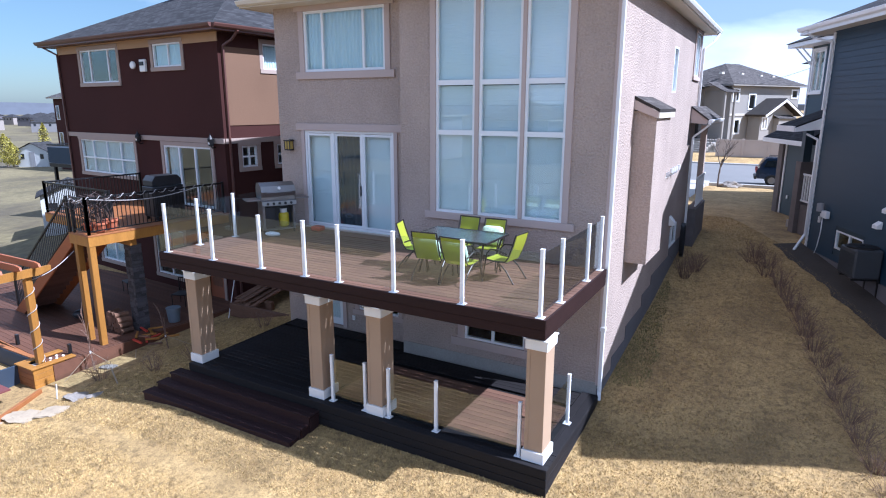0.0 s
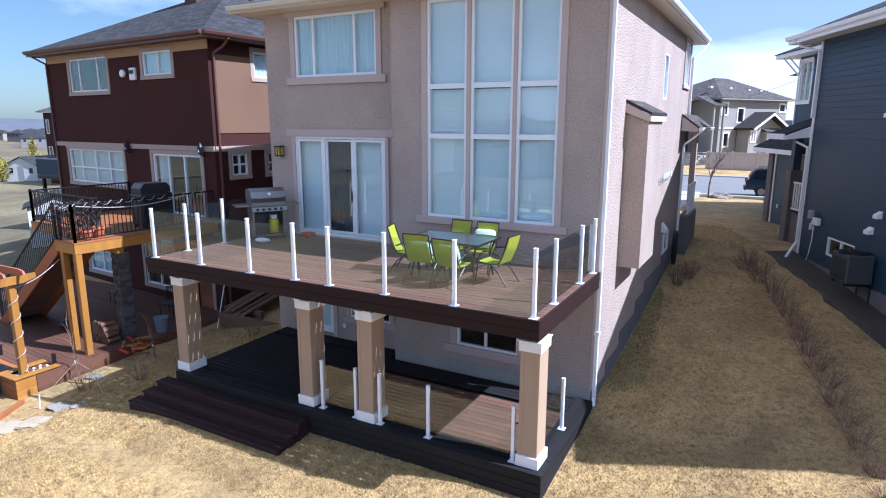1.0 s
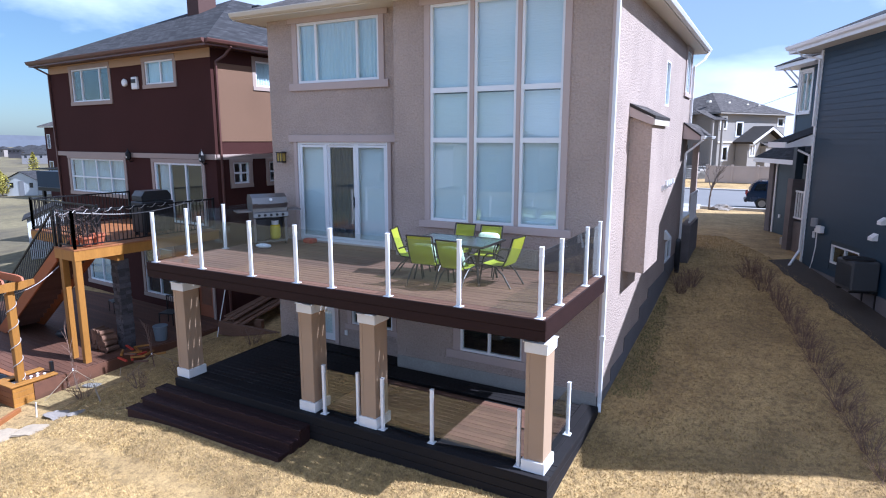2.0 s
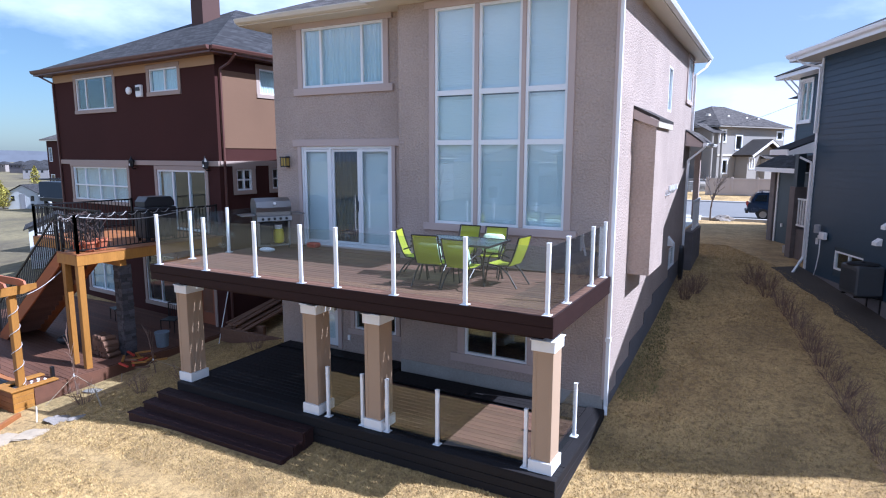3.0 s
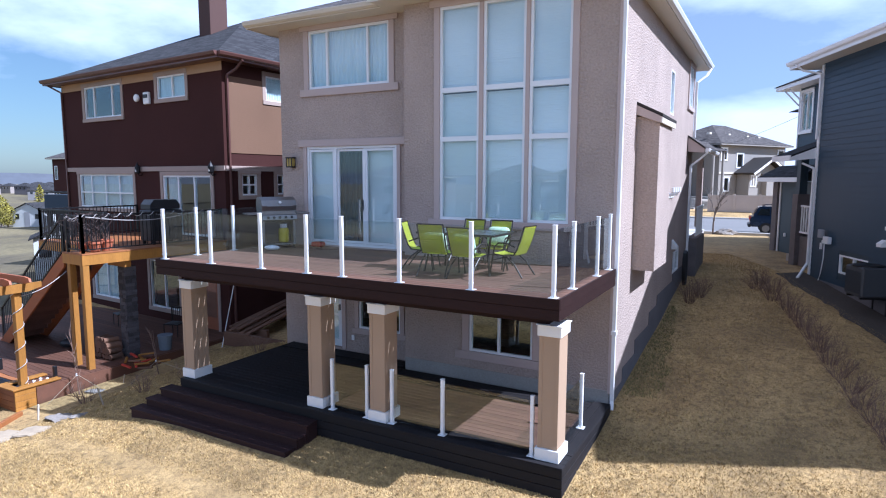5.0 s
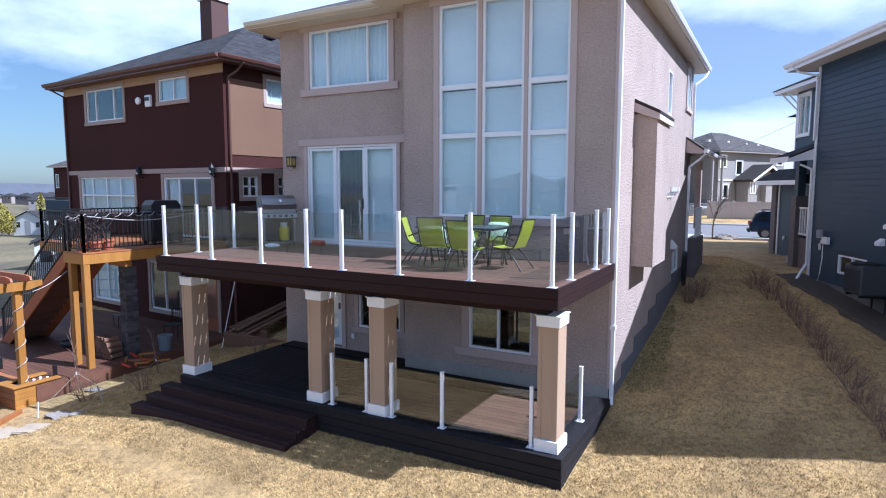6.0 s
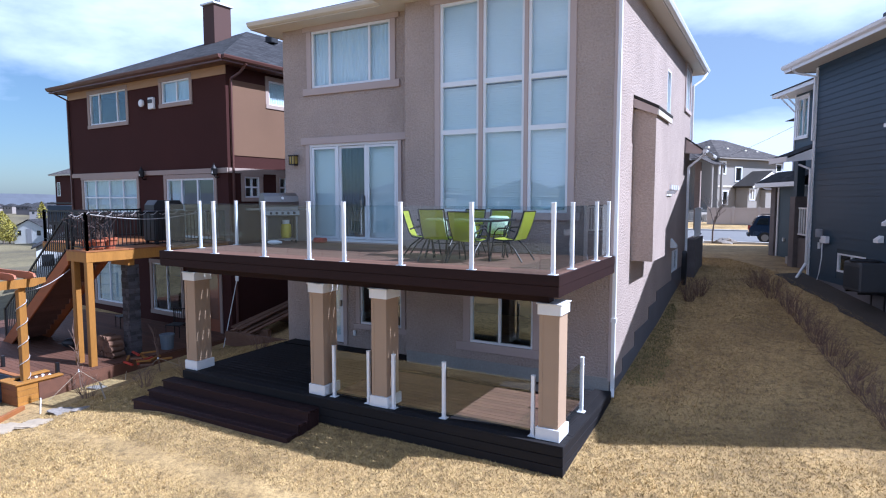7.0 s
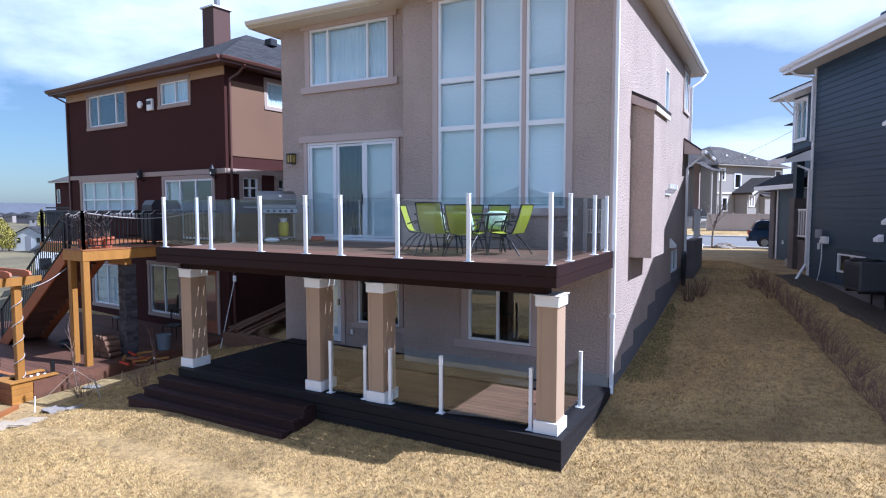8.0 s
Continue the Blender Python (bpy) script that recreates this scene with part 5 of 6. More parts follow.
for k in range(12):
    x = -2.95 + k * 2.1
    part("fence_panel", boxes((x + 0.1, x + 2.0, 49.98, 50.03, 1.9, 3.58)), FENCE_BEIGE, fence)
    part("fence_post", boxes((x - 0.1, x + 0.1, 49.9, 50.1, 1.8, 3.66), bevel=0.01), FENCE_BEIGE, fence)
    part("fence_rail", boxes((x + 0.1, x + 2.0, 49.93, 49.975, 3.44, 3.58)), FENCE_BEIGE, fence)


def far_house(x, y, w, d, z, eave, mat, wins, label, turn=0.0):
    h = thing("house", (x, y, z), label, "house", turn=turn)
    hs = [(a, b, c, e) for a, b, c, e in wins]
    part("wall", pierced(-w / 2, w / 2, 0, eave, hs), mat, h, local=True)
    for row in ((-w / 2, -w / 2 + 0.2, 0.2, d, 0, eave), (w / 2 - 0.2, w / 2, 0.2, d, 0, eave), (-w / 2 + 0.2, w / 2 - 0.2, d - 0.2, d, 0, eave)):
        part("wall", boxes(row), mat, h, local=True)
    for a, b, c, e in hs:
        win = part("window", frame_bars(a, b, c, e, (), (), 0.08, -0.03, 0.05), VINYL, h, local=True)
        part("pane", boxes((a + 0.08, b - 0.08, 0.0, 0.02, c + 0.08, e - 0.08)), GLASS, win, local=True)
    part("roof", hip_roof(-w / 2 - 0.6, w / 2 + 0.6, -0.6, d + 0.6, eave + 0.02, 0.45), ROOF_BROWN, h, local=True)
    part("fascia", boxes((-w / 2 - 0.58, w / 2 + 0.58, -0.58, d + 0.58, eave - 0.16, eave)), SOFFIT, h, local=True)
    return h


fh = thing("house", (-2.9, 58, 2.0), "greige two-storey house with a grey hip roof", "house", turn=58)
FW = [(0.22, 1.22, 4.98, 6.26), (2.80, 3.90, 4.22, 5.76), (0.80, 1.72, 1.76, 3.23), (9.9, 11.0, 5.36, 6.26)]
part("wall", pierced(0, 11.3, 0, 6.65, FW), FARSTUCCO, fh, local=True)
for row in ((0, 0.2, 0.2, 9, 0, 6.65), (11.1, 11.3, 0.2, 9, 0, 6.65), (0.2, 11.1, 8.8, 9, 0, 6.65)):
    part("wall", boxes(row), FARSTUCCO, fh, local=True)
part("partition", boxes((0.21, 11.09, 2.0, 2.1, 0, 6.6)), UNLIT_ROOM, fh, local=True)
for a, b, c, e in FW:
    win = part("window", frame_bars(a - 0.06, b + 0.06, c - 0.06, e + 0.06, (), (), 0.16, -0.05, 0.05), VINYL, fh, local=True)
    part("pane", boxes((a + 0.08, b - 0.08, 0.01, 0.03, c + 0.08, e - 0.08)), GLASS, win, local=True)
part("string_course", boxes((-0.02, 11.32, -0.07, -0.002, 3.58, 3.78)), SOFFIT, fh, local=True)
part("roof", hip_roof(-0.6, 11.9, -0.6, 9.6, 6.70, 0.47), ROOF_BROWN, fh, local=True)
part("fascia", boxes((-0.58, 11.88, -0.58, 9.58, 6.54, 6.69)), FARSTUCCO, fh, local=True)
part("wing_wall", boxes((-5.5, -0.02, 3.2, 10, 0, 6.3)), FARSTUCCO, fh, local=True)
part("wing_roof", hip_roof(-6.1, 3.0, 2.6, 10.6, 6.5, 0.47), ROOF_BROWN, fh, local=True)
part("gable_roof", prism(bmesh.new(), [(2.3, 3.7), (5.6, 5.35), (8.9, 3.7), (8.75, 3.5), (5.6, 5.05), (2.45, 3.5)], -2.3, -0.08), ROOF_BROWN, fh, local=True)
part("gable_trim", prism(bmesh.new(), [(2.45, 3.62), (5.6, 5.22), (8.75, 3.62), (8.65, 3.44), (5.6, 4.98), (2.55, 3.44)], -2.36, -2.302), PAINT, fh, local=True)
part("gable_wall", prism(bmesh.new(), [(2.9, 0), (8.3, 0), (8.3, 3.7), (5.6, 5.0), (2.9, 3.7)], -1.5, -0.08), FARSTUCCO, fh, local=True)
part("gable_window", frame_bars(3.1, 4.05, 2.2, 3.45, (3.57,), (), 0.12, -1.56, -1.502), VINYL, fh, local=True)
part("gable_bay", boxes((5.0, 7.6, -2.1, -1.502, 0, 3.3)), FARSTUCCO, fh, local=True)
part("gable_bay_roof", slope_roof([(4.85, -2.25, 3.3), (7.75, -2.25, 3.3), (7.75, -1.51, 3.65), (4.85, -1.51, 3.65)]), ROOF_BROWN, fh, local=True)
part("porch_roof", slope_roof([(-2.0, -0.9, 5.9), (0.1, -0.9, 5.9), (0.1, 1.4, 6.9), (-2.0, 1.4, 6.9)]), ROOF_BROWN, fh, local=True)
for u in (-1.75, -0.2):
    part("porch_post", boxes((u - 0.11, u + 0.11, -0.72, -0.50, 1.2, 5.85), bevel=0.02), FARSTUCCO, fh, local=True)
part("porch_deck", boxes((-2.0, -0.02, -0.85, 3.15, 0, 1.2)), CONCRETE, fh, local=True)
part("front_door", boxes((-1.5, -0.6, 3.12, 3.19, 1.22, 3.35)), DARKMETAL, fh, local=True)
for k in range(5):
    part("porch_step", boxes((-3.4 - 0.3 * k, -2.02, -0.8, 1.2, 0, 1.0 - 0.2 * k)), CONCRETE, fh, local=True)
for u, v in ((0.6, 2.0), (3.6, 1.9), (6.3, 1.6), (8.2, 1.5)):
    z = 6.70 + 0.47 * (v + 0.6)
    part("roof_vent", prism(bmesh.new(), [(u, z - 0.15), (u + 0.4, z - 0.15), (u + 0.36, z + 0.07), (u + 0.04, z + 0.07)], v - 0.2, v + 0.15), SOFFIT, fh, local=True)
far_house(-13.5, 72, 9, 9, 2.0, 6.0, FARSTUCCO, [(1.0, 2.0, 1.0, 2.6)], "greige house beyond the street, in part hidden")
far_house(19, 66, 12, 11, 2.0, 6.6, FARSTUCCO, [(-5, -4, 4.3, 5.8)], "far grey house with a taupe roof")

# ---- patio set on the upper deck ----
PD = DZ + 0.004


def sling_chair():
    """A chair that faces +y, with its base at the origin."""
    c = thing("patio_chair", (0, 0, 0), "lime green sling patio chair with bronze metal frame", "chair", "chairs round the glass table")
    bm = bmesh.new()
    n = 8
    rows = []
    for side in (0, 0.012):
        for i in range(n + 1):
            y = -0.22 + 0.46 * i / n
            z = 0.42 - 0.02 * math.sin(i / n * math.pi) + (0.02 if i == n else 0) - side
            rows.append([bm.verts.new((x, y, z)) for x in (-0.25, 0.25)])
    for k in (0, n + 1):
        for i in range(n):
            bm.faces.new((*rows[k + i], *rows[k + i + 1][::-1]))
    part("seat", bm, LIME, c, local=True)
    bm = bmesh.new()
    rows = []
    for side in (0, 0.012):
        for i in range(n + 1):
            t = i / n
            y, z = -0.22 - 0.20 * t - 0.02 * math.sin(t * math.pi) - side, 0.42 + 0.54 * t
            rows.append([bm.verts.new((x, y, z)) for x in (-0.24, 0.24)])
    for k in (0, n + 1):
        for i in range(n):
            bm.faces.new((*rows[k + i], *rows[k + i + 1][::-1]))
    part("backrest", bm, LIME, c, local=True)
    for x in (-0.265, 0.265):
        part("back_frame", tube(bmesh.new(), [(x, 0.24, 0.42), (x, 0.0, 0.40), (x, -0.20, 0.42), (x, -0.27, 0.52), (x, -0.35, 0.75), (x, -0.42, 0.97)], 0.015, 7), DARKMETAL, c, local=True)
        part("front_leg", tube(bmesh.new(), [(x * 1.08, 0.30, 0.0), (x * 1.1, 0.24, 0.35), (x * 1.1, 0.20, 0.56), (x * 1.1, 0.12, 0.64), (x * 1.1, -0.05, 0.65), (x * 1.08, -0.24, 0.58)], 0.016, 7), DARKMETAL, c, local=True)
        part("rear_leg", tube(bmesh.new(), [(x, -0.02, 0.405), (x * 1.03, -0.22, 0.25), (x * 1.08, -0.40, 0.0)], 0.016, 7), DARKMETAL, c, local=True)
    part("top_bar", tube(bmesh.new(), [(-0.265, -0.42, 0.97), (0.265, -0.42, 0.97)], 0.015, 7), DARKMETAL, c, local=True)
    part("stretcher", tube(bmesh.new(), [(-0.28, 0.25, 0.30), (0.28, 0.25, 0.30)], 0.011, 6), DARKMETAL, c, local=True)
    return c


TX, TY = -2.32, -1.56
base_chair = sling_chair()
SEATS = ((-2.55, -2.16, 5), (-1.94, -2.20, -4), (-2.64, -0.92, 178), (-2.03, -0.92, 184), (-3.20, -1.62, -74), (-1.43, -1.60, 84))
base_chair.matrix_basis = pose(SEATS[0][0], SEATS[0][1], PD, 0, 0, SEATS[0][2]) @ Matrix.Diagonal((0.92, 0.95, 0.94, 1))
for x, y, a in SEATS[1:]:
    copy_thing(base_chair, pose(x, y, PD, 0, 0, a) @ Matrix.Diagonal((0.92, 0.95, 0.96, 1)))
for x, y, a in (SEATS[0], SEATS[1], SEATS[3]):
    bm = bmesh.new()
    out = bmesh.ops.create_icosphere(bm, subdivisions=3, radius=1)
    for v in out["verts"]:
        v.co = Vector((math.copysign(abs(v.co.x) ** 0.38, v.co.x) * 0.22, v.co.y * 0.07, math.copysign(abs(v.co.z) ** 0.38, v.co.z) * 0.185))
    bm.transform(pose(x, y, PD, 0, 0, a) @ pose(0, -0.185, 0.585, 20))
    whole("pillow", bm, PILLOW, "pale cushion with a green leaf print on the chair", "pillow", "pillows on the patio chairs", smooth=True)
table = thing("patio_table", (TX, TY, PD), "rectangular glass-topped patio table with bronze legs", "table")
TGLASS = glass("table_glass", (0.62, 0.80, 0.74), 0.36, 0.25)
part("tabletop", boxes((TX - 0.76, TX + 0.76, TY - 0.48, TY + 0.48, PD + 0.715, PD + 0.723), bevel=0.002), TGLASS, table, "frosted green glass top")
bm = boxes((TX - 0.78, TX + 0.78, TY - 0.50, TY - 0.482, PD + 0.69, PD + 0.727), (TX - 0.78, TX + 0.78, TY + 0.482, TY + 0.50, PD + 0.69, PD + 0.727), (TX - 0.78, TX - 0.762, TY - 0.482, TY + 0.482, PD + 0.69, PD + 0.727), (TX + 0.762, TX + 0.78, TY - 0.482, TY + 0.482, PD + 0.69, PD + 0.727))
part("table_frame", bm, DARKMETAL, table)
for sx in (-1, 1):
    for sy in (-1, 1):
        part("leg", tube(bmesh.new(), [(TX + sx * 0.66, TY + sy * 0.40, PD), (TX + sx * 0.60, TY + sy * 0.34, PD + 0.35), (TX + sx * 0.68, TY + sy * 0.42, PD + 0.69)], 0.02, 8), DARKMETAL, table)
# ---- barbecue ----
Q = pose(-8.10, -0.42, PD, 0, 0, 60) @ Matrix.Diagonal((0.95, 0.95, 0.95, 1))
bbq = thing("gas_barbecue", (-8.10, -0.42, PD), "stainless gas barbecue on a cart by the patio door", "barbecue")
part("cart_panel", boxes((-0.42, -0.36, -0.24, 0.24, 0.08, 0.80), bevel=0.006), STEEL, bbq, frame_m=Q)
part("cart_panel", boxes((0.36, 0.42, -0.24, 0.24, 0.08, 0.80), bevel=0.006), STEEL, bbq, frame_m=Q)
part("cart_back", boxes((-0.355, 0.355, -0.02, 0.23, 0.125, 0.795)), BLACKPLASTIC, bbq, frame_m=Q)
part("cart_shelf", boxes((-0.355, 0.355, -0.24, 0.195, 0.08, 0.12)), STEEL, bbq, frame_m=Q)
part("cart_door", boxes((-0.355, -0.12, -0.255, -0.235, 0.13, 0.68), bevel=0.005), BLACKPLASTIC, bbq, frame_m=Q)
part("control_panel", prism(bmesh.new(), [(-0.24, 0.70), (-0.24, 0.86), (-0.32, 0.84), (-0.33, 0.73)], -0.44, 0.44, SWAP), STEEL, bbq, frame_m=Q)
for k in range(5):
    part("knob", lathe(bmesh.new(), [(0.032, 0), (0.032, 0.03), (0.024, 0.04)], 12, pose(-0.30 + k * 0.15, -0.325, 0.785, 90)), BLACKPLASTIC, bbq, frame_m=Q)
part("firebox", boxes((-0.44, 0.44, -0.24, 0.26, 0.80, 0.96), bevel=0.01), STEEL, bbq, frame_m=Q)
hood = prism(bmesh.new(), [(-0.27, 0.96), (-0.30, 1.08), (-0.22, 1.22), (-0.02, 1.30), (0.20, 1.28), (0.28, 1.16), (0.28, 0.96)], -0.44, 0.44, SWAP)
hd = part("hood", hood, STEEL, bbq, "domed stainless hood", frame_m=Q)
part("hood_handle", tube(bmesh.new(), [(-0.32, -0.24, 1.05), (-0.32, -0.36, 1.07), (0.32, -0.36, 1.07), (0.32, -0.24, 1.05)], 0.014, 7), STEEL, hd, frame_m=Q)
part("gauge", lathe(bmesh.new(), [(0.04, 0), (0.04, 0.02), (0.03, 0.025)], 14, pose(0.02, -0.27, 1.16, 62)), PAINT, hd, frame_m=Q)
for x in (-0.80, 0.46):
    part("side_shelf", boxes((x, x + 0.34, -0.26, 0.22, 0.86, 0.90), bevel=0.008), STEEL, bbq, frame_m=Q)
for x in (-0.38, 0.38):
    for y in (-0.2, 0.2):
        part("caster", lathe(bmesh.new(), [(0.038, -0.015), (0.04, 0), (0.038, 0.015)], 12, pose(x, y, 0.04, 0, 90)), RUBBER, bbq, frame_m=Q)
tank = thing("propane_tank", (-8.0, -0.28, PD + 0.12), "yellow and white propane tank in the barbecue cart", "gas tank")
part("cylinder", lathe(bmesh.new(), [(0.09, 0), (0.12, 0.02), (0.135, 0.07), (0.135, 0.30), (0.12, 0.36), (0.05, 0.39)], 18, Q @ pose(0.17, -0.02, 0.122)), YELLOW, tank, smooth=True)
part("collar", lathe(bmesh.new(), [(0.09, 0.37), (0.095, 0.48), (0.085, 0.48), (0.08, 0.37)], 14, Q @ pose(0.17, -0.02, 0.122)), PAINT, tank)
red_box = boxes((-7.42, -7.12, 0.02, 0.25, PD, PD + 0.12), bevel=0.03)
whole("toy_bin", red_box, RED, "low red plastic bin on the deck", "bin")
shoe = blob(bmesh.new(), 0.20, 0.09, 0.06, pose(-7.75, -0.95, PD + 0.055, 0, 0, 20), 0.1, 2, 3)
whole("watering_toy", shoe, PAINT, "small white plastic object on the deck boards", "toy", smooth=True)
# ---- between the houses ----
rng = random.Random(11)
pile = thing("lumber_pile", (-11.3, 2.6, 0.2), "stack of old brown planks on bearers", "lumber")
for k in range(13):
    a = rng.uniform(-4, 4)
    w, ln = rng.choice((0.09, 0.14, 0.18)), rng.uniform(2.6, 3.6)
    x, y = -11.75 + (k % 5) * 0.2 + rng.uniform(-0.05, 0.05), 1.15 + rng.uniform(-0.1, 0.3)
    z = 0.40 + (k // 5) * 0.055
    bm = beam(bmesh.new(), (x, y, z), (x + 0.1 + rng.uniform(-0.15, 0.15), y + ln, z + 0.19 * ln + rng.uniform(0, 0.06)), w, 0.045, 0.003)
    part("plank", bm, LUMBER, pile)
for y in (1.6, 3.3):
    part("bearer", boxes((-12.0, -10.6, y, y + 0.12, ground_z(-11, y) - 0.05, 0.38 + (y - 1.2) * 0.19)), LUMBER, pile)
pole = thing("white_pole", (-11.5, 1.9, 0.2), "thin white pole leaning by the lumber", "pole")
part("shaft", tube(bmesh.new(), [(-11.8, 0.95, ground_z(-11.8, 0.95)), (-11.75, 1.5, 1.95)], 0.014, 6), PAINT, pole)
part("head", boxes((-11.81, -11.69, 1.48, 1.53, 1.9, 2.08), bevel=0.01), PAINT, pole)
curb = boxes((-11.8, -8.75, 1.02, 1.14, 0.0, 0.42), bevel=0.01)
whole("border_timber", curb, LUMBER, "weathered timber border between the houses", "edging")
# red and orange firewood by the stone pier
for k in range(14):
    x, y = -12.1 + rng.uniform(-0.5, 0.45), -1.6 + rng.uniform(-0.35, 0.4)
    a = rng.uniform(0, math.pi)
    z = 0.06 + 0.05 * (k % 3)
    bm = beam(bmesh.new(), (x, y, z), (x + 0.38 * math.cos(a), y + 0.38 * math.sin(a), z + 0.03), 0.06, 0.045, 0.006)
    whole("firewood", bm, RED if k % 4 == 0 else (CEDAR if k % 2 else LUMBER), "split scrap of red-brown wood on the ground", "firewood", "scrap wood by the stone pier")
# sawn round logs stacked on the patio
for row_k, n in enumerate((5, 4, 4, 3)):
    for k in range(n):
        q = Vector(at_b(8.72 + 0.17 * k + 0.08 * (row_k % 2), -3.72, 0.04 + 0.085 + 0.145 * row_k))
        rr = 0.072 + 0.012 * ((k * 3 + row_k) % 3)
        d = Vector((0.09 * ((k + row_k) % 3 - 1), 0.36, 0.0))
        whole("firelog", tube(bmesh.new(), [q, q + d], rr, 9), LUMBER, "sawn log in a low stack on the patio", "firewood", "stacked logs by the pier")
# seats and clutter under the cedar deck
for u, v, a in ((8.4, -1.1, 20), (5.6, -1.2, -15)):
    ch2 = thing("garden_chair", at_b(u, v, 0.02), "dark metal garden chair on the patio", "chair", "garden chairs on the patio", turn=a)
    part("seat", boxes((-0.25, 0.25, -0.25, 0.25, 0.40, 0.43), bevel=0.01), BLACKIRON, ch2, local=True)
    bm = boxes((-0.25, -0.22, 0.22, 0.25, 0.43, 0.90), (0.22, 0.25, 0.22, 0.25, 0.43, 0.90), (-0.22, 0.22, 0.22, 0.25, 0.86, 0.90))
    for k in range(6):
        box(bm, -0.18 + k * 0.07, -0.165 + k * 0.07, 0.225, 0.24, 0.43, 0.86)
    part("backrest", bm, BLACKIRON, ch2, local=True)
    for x in (-0.23, 0.23):
        for y in (-0.23, 0.23):
            part("leg", tube(bmesh.new(), [(x, y, 0), (x, y, 0.40)], 0.014, 6), BLACKIRON, ch2, local=True)
bin_ = lathe(bmesh.new(), [(0.16, 0), (0.20, 0.42), (0.21, 0.42), (0.21, 0.46), (0.19, 0.46)], 18, pose(*at_b(9.6, -2.2, 0.02)))
whole("storage_tub", bin_, TUBGREY, "blue-grey plastic tub beside the stone pier", "tub")
bm = blob(bmesh.new(), 0.26, 0.2, 0.16, pose(*at_b(6.9, -3.6, 0.14)), 0.2, 2, 5)
whole("black_bag", bm, BLACKPLASTIC, "black bag on the patio boards", "bag", smooth=True)
# stakes and slabs on the lawn
for x, y, dx, h in ((-11.66, -4.37, 0.0, 0.36), (-10.74, -3.40, -0.27, 0.36), (-12.0, -2.1, 0.03, 0.22)):
    z = ground_z(x, y)
    whole("garden_stake", beam(bmesh.new(), (x, y, z - 0.05), (x + dx, y + 0.03, z + h), 0.03, 0.02), PALESTONE if dx else PAINT, "thin pale garden stake in the lawn", "stake", "stakes in the lawn")
for x, y, s, a, m in ((-11.35, -5.15, 0.55, 30, PAINT), (-10.95, -4.72, 0.42, 60, PALESTONE), (-11.1, -4.13, 0.36, 20, ROCK), (-10.75, -3.95, 0.2, 80, ROCK), (-12.1, -2.75, 0.24, 40, ROCK), (-11.9, -5.7, 0.4, 20, PALESTONE)):
    bm = blob(bmesh.new(), s, s * 0.55, 0.04, pose(x, y, ground_z(x, y) + 0.005, 2, 3, a), 0.5, 3, x)
    whole("stone_slab", bm, PALESTONE if m is PAINT else m, "pale flat stepping stone in the lawn", "stone", "slabs on the lawn")


# ---- shrubs, bare trees ----
def twigs(bm, x, y, z, h, spread, count, rng, r=0.008):
    for k in range(count):
        a, s = rng.uniform(0, math.tau), rng.uniform(0.2, 1)
        tip = Vector((x + spread * s * math.cos(a), y + spread * s * math.sin(a), z + h * rng.uniform(0.6, 1.05)))
        root = Vector((x + 0.2 * spread * math.cos(a), y + 0.2 * spread * math.sin(a), z - 0.03))
        mid = root.lerp(tip, 0.55) + Vector((rng.uniform(-0.04, 0.04), rng.uniform(-0.04, 0.04), 0.05))
        tube(bm, [root, mid, tip], r, 3, r * 0.3)
        for j in range(3):
            b = mid.lerp(tip, rng.uniform(0, 0.8))
            tube(bm, [b, b + Vector((rng.uniform(-0.12, 0.12), rng.uniform(-0.12, 0.12), rng.uniform(0.06, 0.18)))], r * 0.5, 3, r * 0.2)


rng = random.Random(21)
row = [(2.25, 9.9), (2.6, 9.1), (2.55, 8.3), (2.9, 7.6), (3.05, 6.9), (3.2, 6.2), (3.4, 5.5), (3.45, 4.8), (3.6, 4.1), (3.7, 3.4), (3.85, 2.7), (3.9, 2.0), (4.05, 1.3), (4.15, 0.6), (4.3, -0.1), (4.4, -0.8), (2.15, 9.3)]
for i, (x, y) in enumerate(row):
    x += 0.08 + 0.035 * (9.5 - y)
    bm = bmesh.new()
    twigs(bm, x, y, ground_z(x, y), 0.50 if i < 9 else 0.38, 0.52, 46, rng, 0.0045)
    whole("bare_shrub", bm, TWIG, "low leafless brown shrub in the border row", "shrub", "shrubs between the lots")
for x, y in ((0.55, 7.4), (0.75, 8.0)):
    bm = bmesh.new()
    twigs(bm, x, y, ground_z(x, y), 0.6, 0.5, 48, rng, 0.006)
    whole("bare_shrub", bm, TWIG, "leafless shrub against the house foundation", "shrub")
for x, y, h in ((-11.55, -3.35, 0.5), (-10.4, -2.6, 0.5), (-9.6, -2.0, 0.45), (-9.5, 0.2, 0.4)):
    bm = bmesh.new()
    twigs(bm, x, y, ground_z(x, y), h, 0.45, 22, rng, 0.006)
    whole("dry_plant", bm, TWIG, "few dry bent stalks in the lawn", "plant", "dry stalks by the patio")


